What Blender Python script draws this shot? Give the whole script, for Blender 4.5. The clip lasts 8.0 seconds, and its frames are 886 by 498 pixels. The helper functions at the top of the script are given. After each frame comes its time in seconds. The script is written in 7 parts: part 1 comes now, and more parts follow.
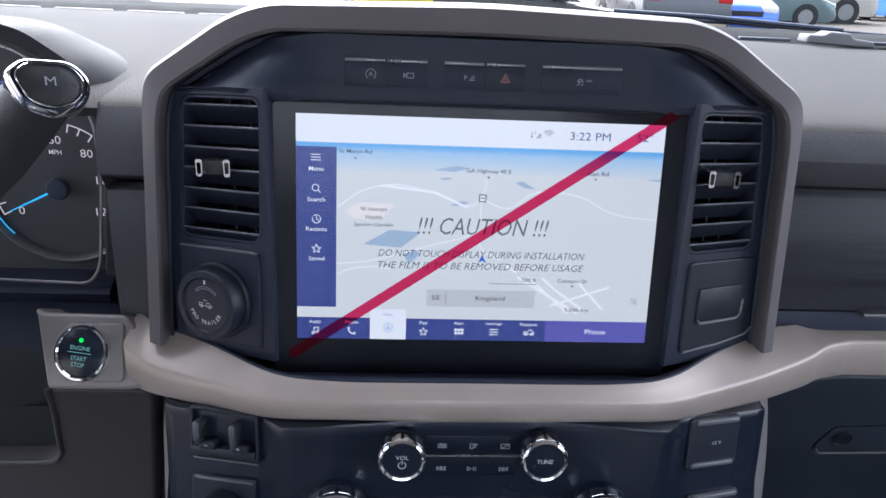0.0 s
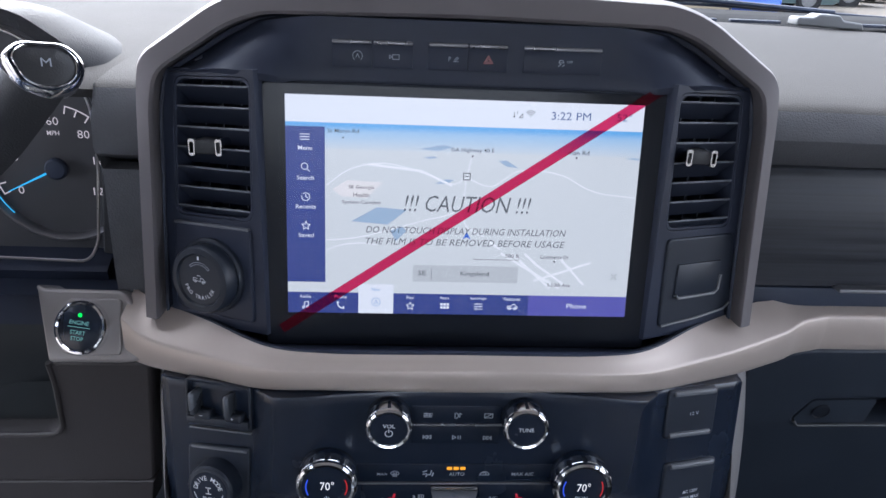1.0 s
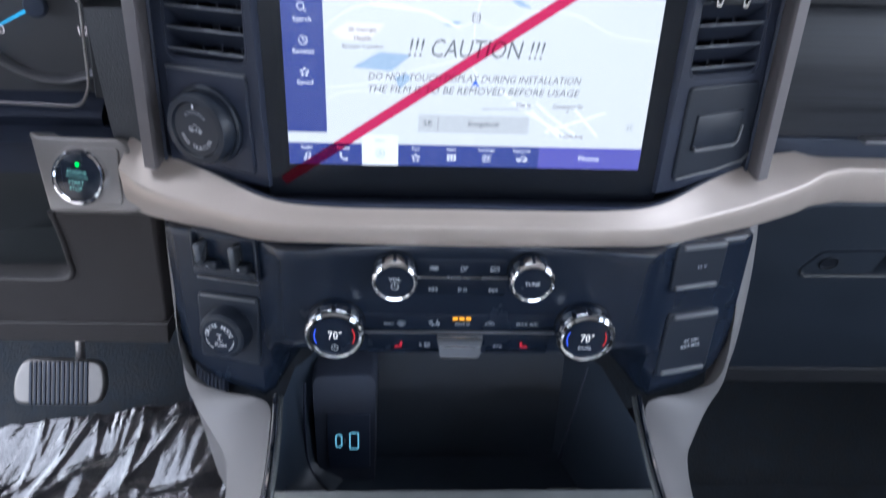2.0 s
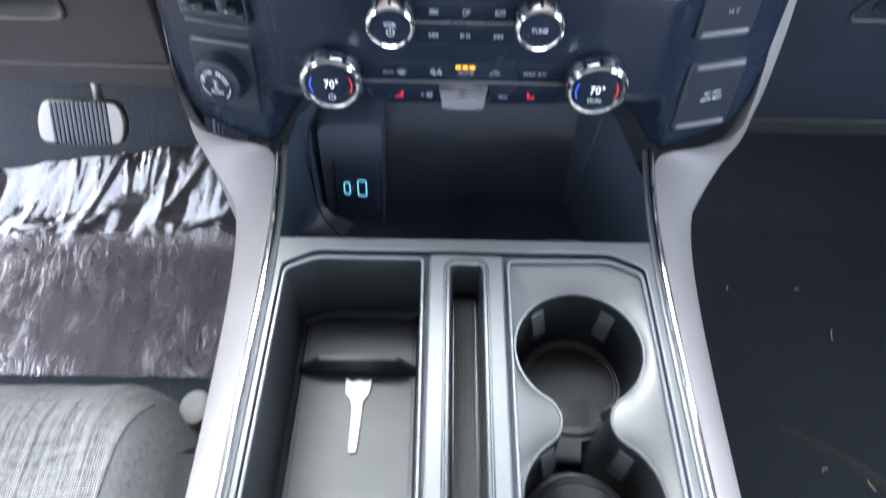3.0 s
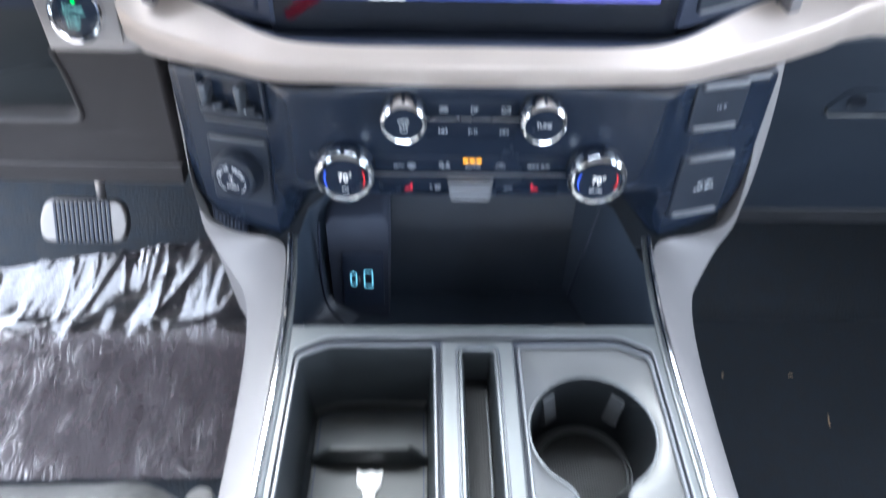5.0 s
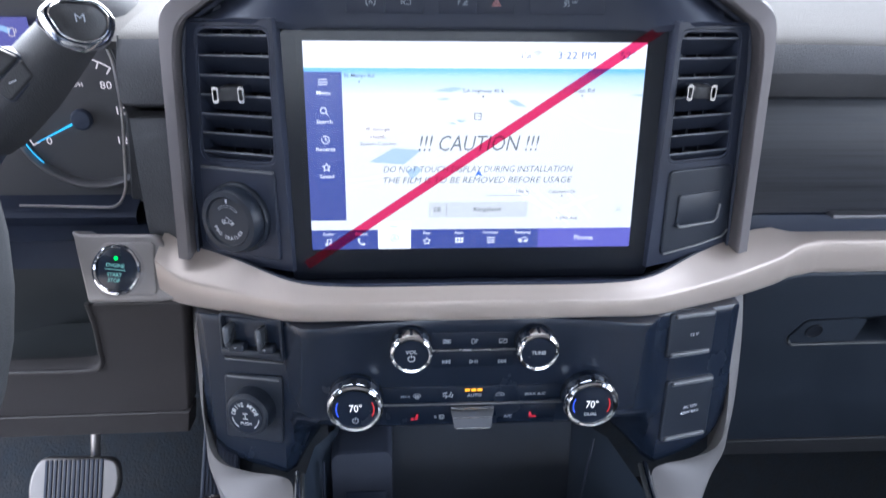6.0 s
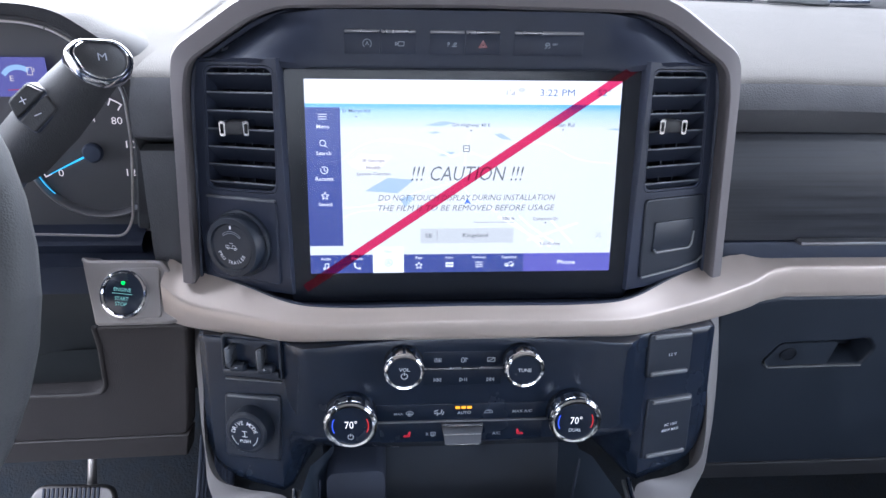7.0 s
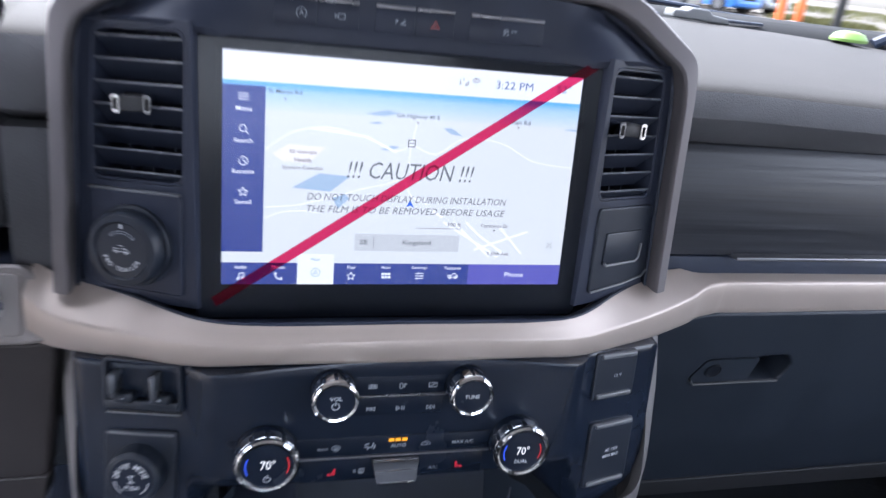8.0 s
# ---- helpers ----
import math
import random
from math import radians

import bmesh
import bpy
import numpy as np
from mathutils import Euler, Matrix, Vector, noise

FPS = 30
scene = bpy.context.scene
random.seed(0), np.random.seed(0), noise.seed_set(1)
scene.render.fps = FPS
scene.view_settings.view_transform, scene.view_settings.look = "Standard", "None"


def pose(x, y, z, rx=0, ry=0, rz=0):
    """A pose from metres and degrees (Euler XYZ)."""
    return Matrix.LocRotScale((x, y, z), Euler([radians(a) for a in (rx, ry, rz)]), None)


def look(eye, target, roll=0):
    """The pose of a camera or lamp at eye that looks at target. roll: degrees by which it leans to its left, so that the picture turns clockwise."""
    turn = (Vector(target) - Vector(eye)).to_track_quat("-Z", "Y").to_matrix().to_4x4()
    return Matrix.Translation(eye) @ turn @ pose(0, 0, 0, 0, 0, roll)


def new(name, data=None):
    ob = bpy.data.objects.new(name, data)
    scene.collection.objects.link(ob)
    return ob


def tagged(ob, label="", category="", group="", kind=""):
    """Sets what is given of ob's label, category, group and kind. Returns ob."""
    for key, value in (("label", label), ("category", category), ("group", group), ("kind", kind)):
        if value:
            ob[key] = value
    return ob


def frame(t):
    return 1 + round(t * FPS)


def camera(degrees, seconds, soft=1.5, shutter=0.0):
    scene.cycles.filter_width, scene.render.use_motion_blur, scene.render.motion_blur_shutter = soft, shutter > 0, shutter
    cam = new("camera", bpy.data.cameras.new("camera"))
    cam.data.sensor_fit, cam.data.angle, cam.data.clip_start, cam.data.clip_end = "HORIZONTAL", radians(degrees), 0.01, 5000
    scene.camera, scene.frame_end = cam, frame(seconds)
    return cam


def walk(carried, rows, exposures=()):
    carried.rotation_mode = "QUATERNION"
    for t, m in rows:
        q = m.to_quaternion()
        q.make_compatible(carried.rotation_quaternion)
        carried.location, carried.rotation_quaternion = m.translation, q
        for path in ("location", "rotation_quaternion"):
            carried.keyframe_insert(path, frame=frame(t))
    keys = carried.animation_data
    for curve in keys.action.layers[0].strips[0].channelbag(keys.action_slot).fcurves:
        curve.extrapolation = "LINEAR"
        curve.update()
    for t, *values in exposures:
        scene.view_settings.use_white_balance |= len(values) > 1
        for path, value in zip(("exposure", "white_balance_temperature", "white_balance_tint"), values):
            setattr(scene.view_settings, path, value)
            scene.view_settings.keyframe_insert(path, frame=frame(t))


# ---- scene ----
cam = camera(62.7, 8.0, shutter=0.5)
PATH = [
    (0, (-0.059, -0.48, 1.652), (0.07, 1.388, 0.951), 2.7),
    (0.5, (-0.055, -0.491, 1.658), (0.079, 1.366, 0.928), 2.7),
    (1, (-0.048, -0.499, 1.653), (0.077, 1.355, 0.913), 2.6),
    (1.2, (-0.051, -0.497, 1.657), (0.086, 1.337, 0.87), 2.6),
    (2.3, (-0.038, -0.472, 1.654), (0.043, 1.062, 0.373), 2.6),
    (2.5, (-0.031, -0.47, 1.647), (0.027, 0.979, 0.27), 2.2),
    (3, (-0.016, -0.458, 1.652), (-0.008, 0.683, 0.009), 1.3),
    (3.5, (-0.007, -0.451, 1.65), (-0.005, 0.455, -0.133), 1.4),
    (4, (-0.009, -0.454, 1.648), (-0.002, 0.37, -0.174), 1.6),
    (4.5, (-0.014, -0.458, 1.651), (0.005, 0.512, -0.098), 2.0),
    (5, (-0.038, -0.473, 1.657), (0.019, 0.878, 0.184), 2.0),
    (5.2, (-0.048, -0.484, 1.662), (0.027, 1.019, 0.344), 1.8),
    (6.3, (-0.064, -0.544, 1.663), (0.07, 1.272, 0.836), 1.1),
    (6.5, (-0.067, -0.552, 1.664), (0.074, 1.272, 0.855), 1.2),
    (7, (-0.063, -0.569, 1.665), (0.085, 1.264, 0.881), 1.3),
    (7.5, (-0.065, -0.575, 1.666), (0.127, 1.264, 0.902), 1.8),
    (7.6, (-0.068, -0.5754, 1.6614), (0.1584, 1.2636, 0.9098), 2.3),
    (7.7, (-0.071, -0.5698, 1.6588), (0.1938, 1.2652, 0.9096), 2.8),
    (7.8, (-0.077, -0.5562, 1.6532), (0.2462, 1.2718, 0.9104), 3.8),
    (7.9, (-0.096, -0.5246, 1.6446), (0.3306, 1.2824, 0.9052), 5.4),
    (8, (-0.114, -0.488, 1.634), (0.413, 1.291, 0.888), 7.1),
]
EXPOSURES = [(0, 2.87, 5930, 13.5), (1.2, 2.87, 5930, 14), (2.3, 3.62, 5800, 10.5), (2.5, 3.74, 5800, 10.5), (3.0, 4.22, 5980, 9.5), (3.5, 3.8, 6020, 9.5), (4.0, 3.73, 6070, 9.5), (4.5, 3.9, 6080, 10.5), (5.0, 4.3, 5820, 8.5), (5.2, 4.2, 5800, 9), (5.6, 3.8, 5800, 11), (6.3, 3.60, 5850, 13), (7.0, 3.52, 5850, 14), (7.5, 3.40, 5870, 15), (8.0, 3.32, 5900, 15.5)]
walk(cam, [(t, look(eye, target, roll)) for t, eye, target, roll in PATH], EXPOSURES)

# ---- light ----
world = bpy.data.worlds.new("world")
scene.world = world
world.use_nodes = True
wn = world.node_tree
wn.nodes.clear()
w_out, w_bg, w_sky = (wn.nodes.new(k) for k in ("ShaderNodeOutputWorld", "ShaderNodeBackground", "ShaderNodeTexSky"))
w_sky.sky_type, w_sky.sun_disc = "NISHITA", False
w_sky.sun_elevation, w_sky.sun_rotation, w_sky.dust_density, w_sky.ozone_density = radians(45), radians(-19), 4.0, 1.0
w_bg.inputs["Strength"].default_value = 0.15
w_soft = wn.nodes.new("ShaderNodeHueSaturation")  # thin cloud takes the blue out of the sky
w_soft.inputs["Saturation"].default_value = 0.32
wn.links.new(w_sky.outputs[0], w_soft.inputs["Color"])
wn.links.new(w_soft.outputs[0], w_bg.inputs[0])
wn.links.new(w_bg.outputs[0], w_out.inputs[0])
sun = new("sun", bpy.data.lights.new("sun", "SUN"))
sun.data.energy, sun.data.angle, sun.data.color = 0.95, radians(36), (1.0, 0.96, 0.9)
sun.matrix_world = look((-1.2, 3.4, 4.7), (0, 0, 1.0))


def sky_opening(name, at, aim, wide, high, watts, colour=(0.96, 0.98, 1.0)):
    """The sky's light in a door or window opening."""
    ob = new(name, bpy.data.lights.new(name, "AREA"))
    ob.data.shape, ob.data.size, ob.data.size_y, ob.data.energy, ob.data.color = "RECTANGLE", wide, high, watts, colour
    ob.matrix_world = look(at, aim)


sky_opening("driver_door_light", (-1.06, -0.15, 1.50), (0.0, -0.10, 1.30), 1.3, 0.80, 0.24, (1.0, 0.93, 0.97))
sky_opening("passenger_window_light", (1.06, -0.20, 1.61), (0.0, -0.15, 1.2), 1.3, 0.5, 0.15)
sky_opening("rear_window_light", (0.0, -1.94, 1.70), (0.0, 0.0, 1.35), 1.1, 0.36, 0.32)


# ---- materials ----
LIT = 0.128  # brightness of the displays and symbols beside daylight


def mat(name, color, rough=0.5, metal=0.0, grain=0.0, grain_size=0.001, vary=0.12, vary_size=0.05, coat=0.0, spec=0.5, cells=False):
    """A node material: base colour broken up at two scales, a fine bump of the given size."""
    m = bpy.data.materials.new(name)
    m.use_nodes = True
    nt = m.node_tree
    b = nt.nodes["Principled BSDF"]
    tc = nt.nodes.new("ShaderNodeTexCoord")
    n1, n2 = nt.nodes.new("ShaderNodeTexNoise"), nt.nodes.new("ShaderNodeTexNoise")
    n1.inputs["Scale"].default_value, n1.inputs["Detail"].default_value = 1 / vary_size, 6
    n2.inputs["Scale"].default_value, n2.inputs["Detail"].default_value = 1 / max(grain_size, 1e-5), 2
    ramp = nt.nodes.new("ShaderNodeMapRange")
    ramp.inputs["From Min"].default_value, ramp.inputs["From Max"].default_value = 0.3, 0.7
    ramp.inputs["To Min"].default_value, ramp.inputs["To Max"].default_value = 1 - vary, 1 + vary
    mul = nt.nodes.new("ShaderNodeMix")
    mul.data_type, mul.blend_type = "RGBA", "MULTIPLY"
    mul.inputs["Factor"].default_value = 1.0
    mul.inputs["A"].default_value = (*color, 1)
    for n in (n1, n2):
        nt.links.new(tc.outputs["Object"], n.inputs["Vector"])
    nt.links.new(n1.outputs["Fac"], ramp.inputs["Value"])
    nt.links.new(ramp.outputs[0], mul.inputs["B"])
    nt.links.new(mul.outputs["Result"], b.inputs["Base Color"])
    rr = nt.nodes.new("ShaderNodeMapRange")
    rr.inputs["From Min"].default_value, rr.inputs["From Max"].default_value = 0.3, 0.7
    rr.inputs["To Min"].default_value, rr.inputs["To Max"].default_value = max(rough - 0.4 * vary, 0.02), min(rough + 0.4 * vary, 1)
    nt.links.new(n1.outputs["Fac"], rr.inputs["Value"])
    nt.links.new(rr.outputs[0], b.inputs["Roughness"])
    b.inputs["Metallic"].default_value = metal
    b.inputs["Specular IOR Level"].default_value = spec
    b.inputs["Coat Weight"].default_value = coat
    if grain:
        bump = nt.nodes.new("ShaderNodeBump")
        bump.inputs["Strength"].default_value, bump.inputs["Distance"].default_value = grain, grain_size * 0.4
        if cells:
            v = nt.nodes.new("ShaderNodeTexVoronoi")
            v.inputs["Scale"].default_value = 1 / grain_size
            nt.links.new(tc.outputs["Object"], v.inputs["Vector"])
            nt.links.new(v.outputs["Distance"], bump.inputs["Height"])
        else:
            nt.links.new(n2.outputs["Fac"], bump.inputs["Height"])
        nt.links.new(bump.outputs[0], b.inputs["Normal"])
    return m


def glow(name, color, strength):
    m = bpy.data.materials.new(name)
    m.use_nodes = True
    b = m.node_tree.nodes["Principled BSDF"]
    b.inputs["Base Color"].default_value = (0.01, 0.01, 0.012, 1)
    b.inputs["Roughness"].default_value = 0.25
    b.inputs["Emission Color"].default_value = (*color, 1)
    b.inputs["Emission Strength"].default_value = strength * LIT
    return m


def sheer(name, tint, cover, color, rough=0.2):
    """A thin printed film: tinted where light passes, partly covered by an ink."""
    m = bpy.data.materials.new(name)
    m.use_nodes = True
    nt = m.node_tree
    b = nt.nodes["Principled BSDF"]
    b.inputs["Base Color"].default_value, b.inputs["Roughness"].default_value = (*color, 1), rough
    tr, mix = nt.nodes.new("ShaderNodeBsdfTransparent"), nt.nodes.new("ShaderNodeMixShader")
    tr.inputs["Color"].default_value = (*tint, 1)
    mix.inputs[0].default_value = cover
    nt.links.new(tr.outputs[0], mix.inputs[1])
    nt.links.new(b.outputs[0], mix.inputs[2])
    nt.links.new(mix.outputs[0], nt.nodes["Material Output"].inputs[0])
    return m


M_PAD = mat("grained_soft_pad", (0.054, 0.053, 0.0535), 0.8, spec=0.07, grain=0.45, grain_size=0.0013, cells=True)
M_PADLOW = mat("grained_gap_shade", (0.040, 0.043, 0.052), 0.6, grain=0.4, grain_size=0.0013, cells=True)
M_HOOD = mat("satin_graphite_paint", (0.160, 0.147, 0.154), 0.52, 0.18, grain=0.15, grain_size=0.0006, vary=0.06)
M_BLACK = mat("black_plastic", (0.024, 0.034, 0.062), 0.45, grain=0.25, grain_size=0.0007)
M_BLACKS = mat("satin_black_plastic", (0.026, 0.033, 0.056), 0.46, spec=0.35, grain=0.12, grain_size=0.0007)
M_BLACKD = mat("satin_jet_plastic", (0.015, 0.021, 0.034), 0.42, grain=0.12, grain_size=0.0007)
M_PIANO = mat("gloss_black", (0.011, 0.0175, 0.033), 0.26, vary=0.05)
M_GLASS = mat("display_glass", (0.012, 0.015, 0.022), 0.16, vary=0.05, spec=0.22)
M_SILVER = mat("satin_silver_trim", (0.53, 0.455, 0.405), 0.42, 0.35, grain=0.12, grain_size=0.0005, vary=0.04)
M_ARM = mat("satin_silver_grey_paint", (0.168, 0.160, 0.162), 0.55, 0.10, grain=0.12, grain_size=0.0005, vary=0.05)
M_HOUSING = mat("satin_warm_grey_paint", (0.31, 0.285, 0.275), 0.4, 0.3, grain=0.12, grain_size=0.0005, vary=0.05)
M_CONSOLE = mat("dark_grey_satin_plastic", (0.088, 0.096, 0.100), 0.36, 0.25, grain=0.15, grain_size=0.0006, vary=0.06)
M_BIN = mat("bin_plastic_cubby_shade", (0.020, 0.0235, 0.026), 0.45, grain=0.3, grain_size=0.0008)
M_CHROME = mat("chrome", (0.85, 0.86, 0.88), 0.08, 1.0, vary=0.03)
M_LOWER = mat("grained_grey_plastic", (0.036, 0.0315, 0.032), 0.55, grain=0.6, grain_size=0.0011, cells=True)
M_LOWER2 = mat("grained_dark_grey_plastic", (0.030, 0.031, 0.036), 0.55, grain=0.6, grain_size=0.0011, cells=True)
M_RUBBER = mat("dotted_rubber", (0.03, 0.032, 0.033), 0.6, grain=0.5, grain_size=0.0020, cells=True)
nt = M_RUBBER.node_tree
vo = [n for n in nt.nodes if n.type == "TEX_VORONOI"][0]
vo.inputs["Randomness"].default_value = 0.0
dot, mixc = nt.nodes.new("ShaderNodeMapRange"), nt.nodes.new("ShaderNodeMix")
dot.inputs["From Min"].default_value, dot.inputs["From Max"].default_value = 0.36, 0.26
mixc.data_type = "RGBA"
mixc.inputs["A"].default_value, mixc.inputs["B"].default_value = (0.006, 0.007, 0.008, 1), (0.018, 0.020, 0.022, 1)
nt.links.new(vo.outputs["Distance"], dot.inputs["Value"])
nt.links.new(dot.outputs[0], mixc.inputs["Factor"])
nt.links.new(mixc.outputs["Result"], nt.nodes["Principled BSDF"].inputs["Base Color"])
M_TAB = mat("grey_rubber_tab", (0.065, 0.068, 0.072), 0.5, grain=0.2)
# paler plastic for lips and edges: their highlights are put into the colour
M_LIP = mat("highlight_lip", (0.14, 0.147, 0.162), 0.32, grain=0.1)
M_CARPET = mat("black_carpet", (0.0125, 0.0170, 0.0235), 0.95, grain=1.0, grain_size=0.004, vary=0.5, vary_size=0.02)
M_STEEL = mat("brushed_steel", (0.62, 0.58, 0.56), 0.3, 0.9, grain=0.1)
M_WHITE = mat("white_plastic", (0.82, 0.82, 0.8), 0.45, vary=0.03)
M_LEATHER = mat("black_leather", (0.011, 0.013, 0.017), 0.5, grain=0.6, grain_size=0.0015, cells=True)
M_WHEELGREY = mat("soft_grey_rim_cover", (0.060, 0.063, 0.068), 0.6, grain=0.4, grain_size=0.0012, cells=True)
M_INK = mat("pale_grey_print", (0.80, 0.84, 0.90), 0.5, vary=0.02)
M_INKSOFT = mat("soft_grey_print", (0.50, 0.54, 0.60), 0.5, vary=0.02)
M_STALK = mat("dark_grey_soft_plastic", (0.034, 0.035, 0.039), 0.5, grain=0.4, grain_size=0.001, cells=True)
M_INKDIM = mat("dim_grey_print", (0.36, 0.40, 0.46), 0.5, vary=0.02)
M_SHELL = mat("cab_lining", (0.42, 0.41, 0.40), 0.9, grain=0.3, grain_size=0.002)
G_WHITE = glow("lit_white", (0.93, 0.96, 1.0), 1.0)
G_CYAN = glow("lit_ice_blue", (0.25, 0.75, 1.0), 0.55)
G_AMBER = glow("lit_amber", (1.0, 0.42, 0.02), 1.1)
G_RED = glow("lit_red", (0.9, 0.05, 0.06), 0.45)
G_BLUE = glow("lit_blue", (0.05, 0.12, 0.9), 0.8)
G_GREEN = glow("lit_green", (0.02, 1.0, 0.12), 1.2)
G_NEEDLE = glow("lit_needle_blue", (0.05, 0.55, 1.0), 1.0)


# ---- mesh helpers ----
def thing(name, at, label, category, group="", kind=""):
    ob = new(name)
    ob.empty_display_size = 0.05
    ob.location = at
    return tagged(ob, label, category, group, kind)


def link(name, me, material, parent, label="", smooth=True):
    """Links a mesh given in world coordinates under its thing."""
    me.materials.clear()
    me.materials.append(material)
    ob = new(name, me)
    if parent is not None:
        ob.parent = parent
        top = parent
        off = Vector(parent.location)
        while top.parent is not None:
            top = top.parent
            off = Vector(top.location)
        if parent.parent is None and parent.type == "EMPTY":
            ob.matrix_parent_inverse = Matrix.Translation(-off)
    if smooth:
        me.shade_smooth()
        me.set_sharp_from_angle(angle=radians(38))
    return tagged(ob, label)


def part(name, bm, material, parent, label="", smooth=True):
    me = bpy.data.meshes.new(name)
    bmesh.ops.recalc_face_normals(bm, faces=bm.faces)
    bm.to_mesh(me)
    bm.free()
    return link(name, me, material, parent, label, smooth)


def box(x0, x1, y0, y1, z0, z1, r=0.0, seg=2, bm=None, turn=None):
    bm = bm or bmesh.new()
    m = Matrix.LocRotScale(((x0 + x1) / 2, (y0 + y1) / 2, (z0 + z1) / 2), None, (x1 - x0, y1 - y0, z1 - z0))
    made = bmesh.ops.create_cube(bm, size=1, matrix=m)
    vs = made["verts"]
    if r:
        es = list({e for v in vs for e in v.link_edges})
        res = bmesh.ops.bevel(bm, geom=es, offset=r, segments=seg, affect="EDGES", profile=0.5)
        vs = list({v for v in res["verts"]} | {v for v in vs if v.is_valid})
    if turn is not None:
        bmesh.ops.transform(bm, matrix=turn, verts=bm.verts)
    return bm


def loft(rows, closed=False, caps=False, bm=None):
    """A skin over rows of points, all rows of one length."""
    bm = bm or bmesh.new()
    vs = [[bm.verts.new(p) for p in row] for row in rows]
    n = len(rows[0])
    for a, b in zip(vs, vs[1:]):
        for i in range(n if closed else n - 1):
            j = (i + 1) % n
            bm.faces.new((a[i], a[j], b[j], b[i]))
    if caps:
        bm.faces.new(vs[0])
        bm.faces.new(vs[-1])
    return bm


def smooth_line(pts, n=8):
    """Catmull-Rom through points, n steps a stretch."""
    p = [Vector(q) for q in pts]
    p = [2 * p[0] - p[1]] + p + [2 * p[-1] - p[-2]]
    out = []
    for i in range(1, len(p) - 2):
        for k in range(n):
            t = k / n
            a, b, c, d = p[i - 1], p[i], p[i + 1], p[i + 2]
            out.append(0.5 * ((2 * b) + (c - a) * t + (2 * a - 5 * b + 4 * c - d) * t * t + (3 * b - a - 3 * c + d) * t ** 3))
    return out + [p[-2]]


def fillet(pts, r, n=5, closed=True):
    """Rounds the corners of a polygon of 2D points."""
    out, m = [], len(pts)
    for i, q in enumerate(pts):
        q = Vector(q)
        if not closed and i in (0, m - 1):
            out.append(q)
            continue
        a, b = Vector(pts[i - 1]) - q, Vector(pts[(i + 1) % m]) - q
        k = min(r, a.length * 0.45, b.length * 0.45)
        s, e = q + a.normalized() * k, q + b.normalized() * k
        for j in range(n + 1):
            t = j / n
            out.append((1 - t) ** 2 * s + 2 * t * (1 - t) * q + t * t * e)
    return out


def plate(loops, thick, bevel, place, res=2):
    """A flat plate with holes: 2D loops, the first its outline, laid out by the matrix place (its top faces local +z, at 0)."""
    cu = bpy.data.curves.new("plate", "CURVE")
    cu.dimensions, cu.fill_mode = "2D", "BOTH"
    cu.extrude, cu.bevel_depth, cu.bevel_resolution, cu.offset = max(thick / 2 - bevel, 0), bevel, res, -bevel
    for lp in loops:
        s = cu.splines.new("POLY")
        s.points.add(len(lp) - 1)
        for pt, q in zip(s.points, lp):
            pt.co = (q[0], q[1], 0, 1)
        s.use_cyclic_u = True
    tmp = bpy.data.objects.new("plate", cu)
    me = bpy.data.meshes.new_from_object(tmp)
    bpy.data.objects.remove(tmp)
    bpy.data.curves.remove(cu)
    me.transform(place @ Matrix.Translation((0, 0, -thick / 2)))
    return me


def tube(path, r, n=8, bm=None, flat=1.0, up=(0, 0, 1)):
    rows = []
    path = [Vector(p) for p in path]
    for i, p in enumerate(path):
        d = (path[min(i + 1, len(path) - 1)] - path[max(i - 1, 0)]).normalized()
        s = d.cross(Vector(up)).normalized()
        u = s.cross(d)
        rows.append([p + s * r * math.cos(2 * math.pi * k / n) + u * r * flat * math.sin(2 * math.pi * k / n) for k in range(n)])
    return loft(rows, closed=True, caps=True, bm=bm)


def lathe(profile, place, n=40, bm=None):
    """Turns (radius, height) pairs about local z."""
    rows = [[place @ Vector((r * math.cos(2 * math.pi * k / n), r * math.sin(2 * math.pi * k / n), h)) for k in range(n)] for r, h in profile]
    return loft(rows, closed=True, caps=True, bm=bm)


def words(text, width, height, place, shear=0.0):
    """Letters as a mesh, centred, of the given width and capital height, laid out by the matrix place."""
    cu = bpy.data.curves.new("words", "FONT")
    cu.body, cu.align_x, cu.align_y, cu.resolution_u, cu.shear = text, "CENTER", "CENTER", 2, shear
    cu.offset = 0.006 if height < 0.0045 else 0.0
    tmp = bpy.data.objects.new("words", cu)
    me = bpy.data.meshes.new_from_object(tmp)
    bpy.data.objects.remove(tmp)
    bpy.data.curves.remove(cu)
    co = np.empty(len(me.vertices) * 3)
    me.vertices.foreach_get("co", co)
    co = co.reshape(-1, 3)
    lo, hi = co.min(0), co.max(0)
    sx = width / (hi[0] - lo[0]) if width else height / 0.72
    sy = height / (hi[1] - lo[1]) if width else sx
    mid = (lo + hi) / 2
    me.transform(place @ Matrix.Diagonal((sx, sy, 1, 1)) @ Matrix.Translation((-mid[0], -mid[1], 0)))
    return me


def face(x, y, z, tilt=0.0, yaw=0.0, roll=0.0):
    """A frame on a face that looks towards the seats: local x to the right, y up, z out of the face. tilt: degrees by which it leans back."""
    return Matrix.Translation((x, y, z)) @ Euler((radians(90 - tilt), 0, radians(yaw))).to_matrix().to_4x4() @ pose(0, 0, 0, 0, 0, roll)


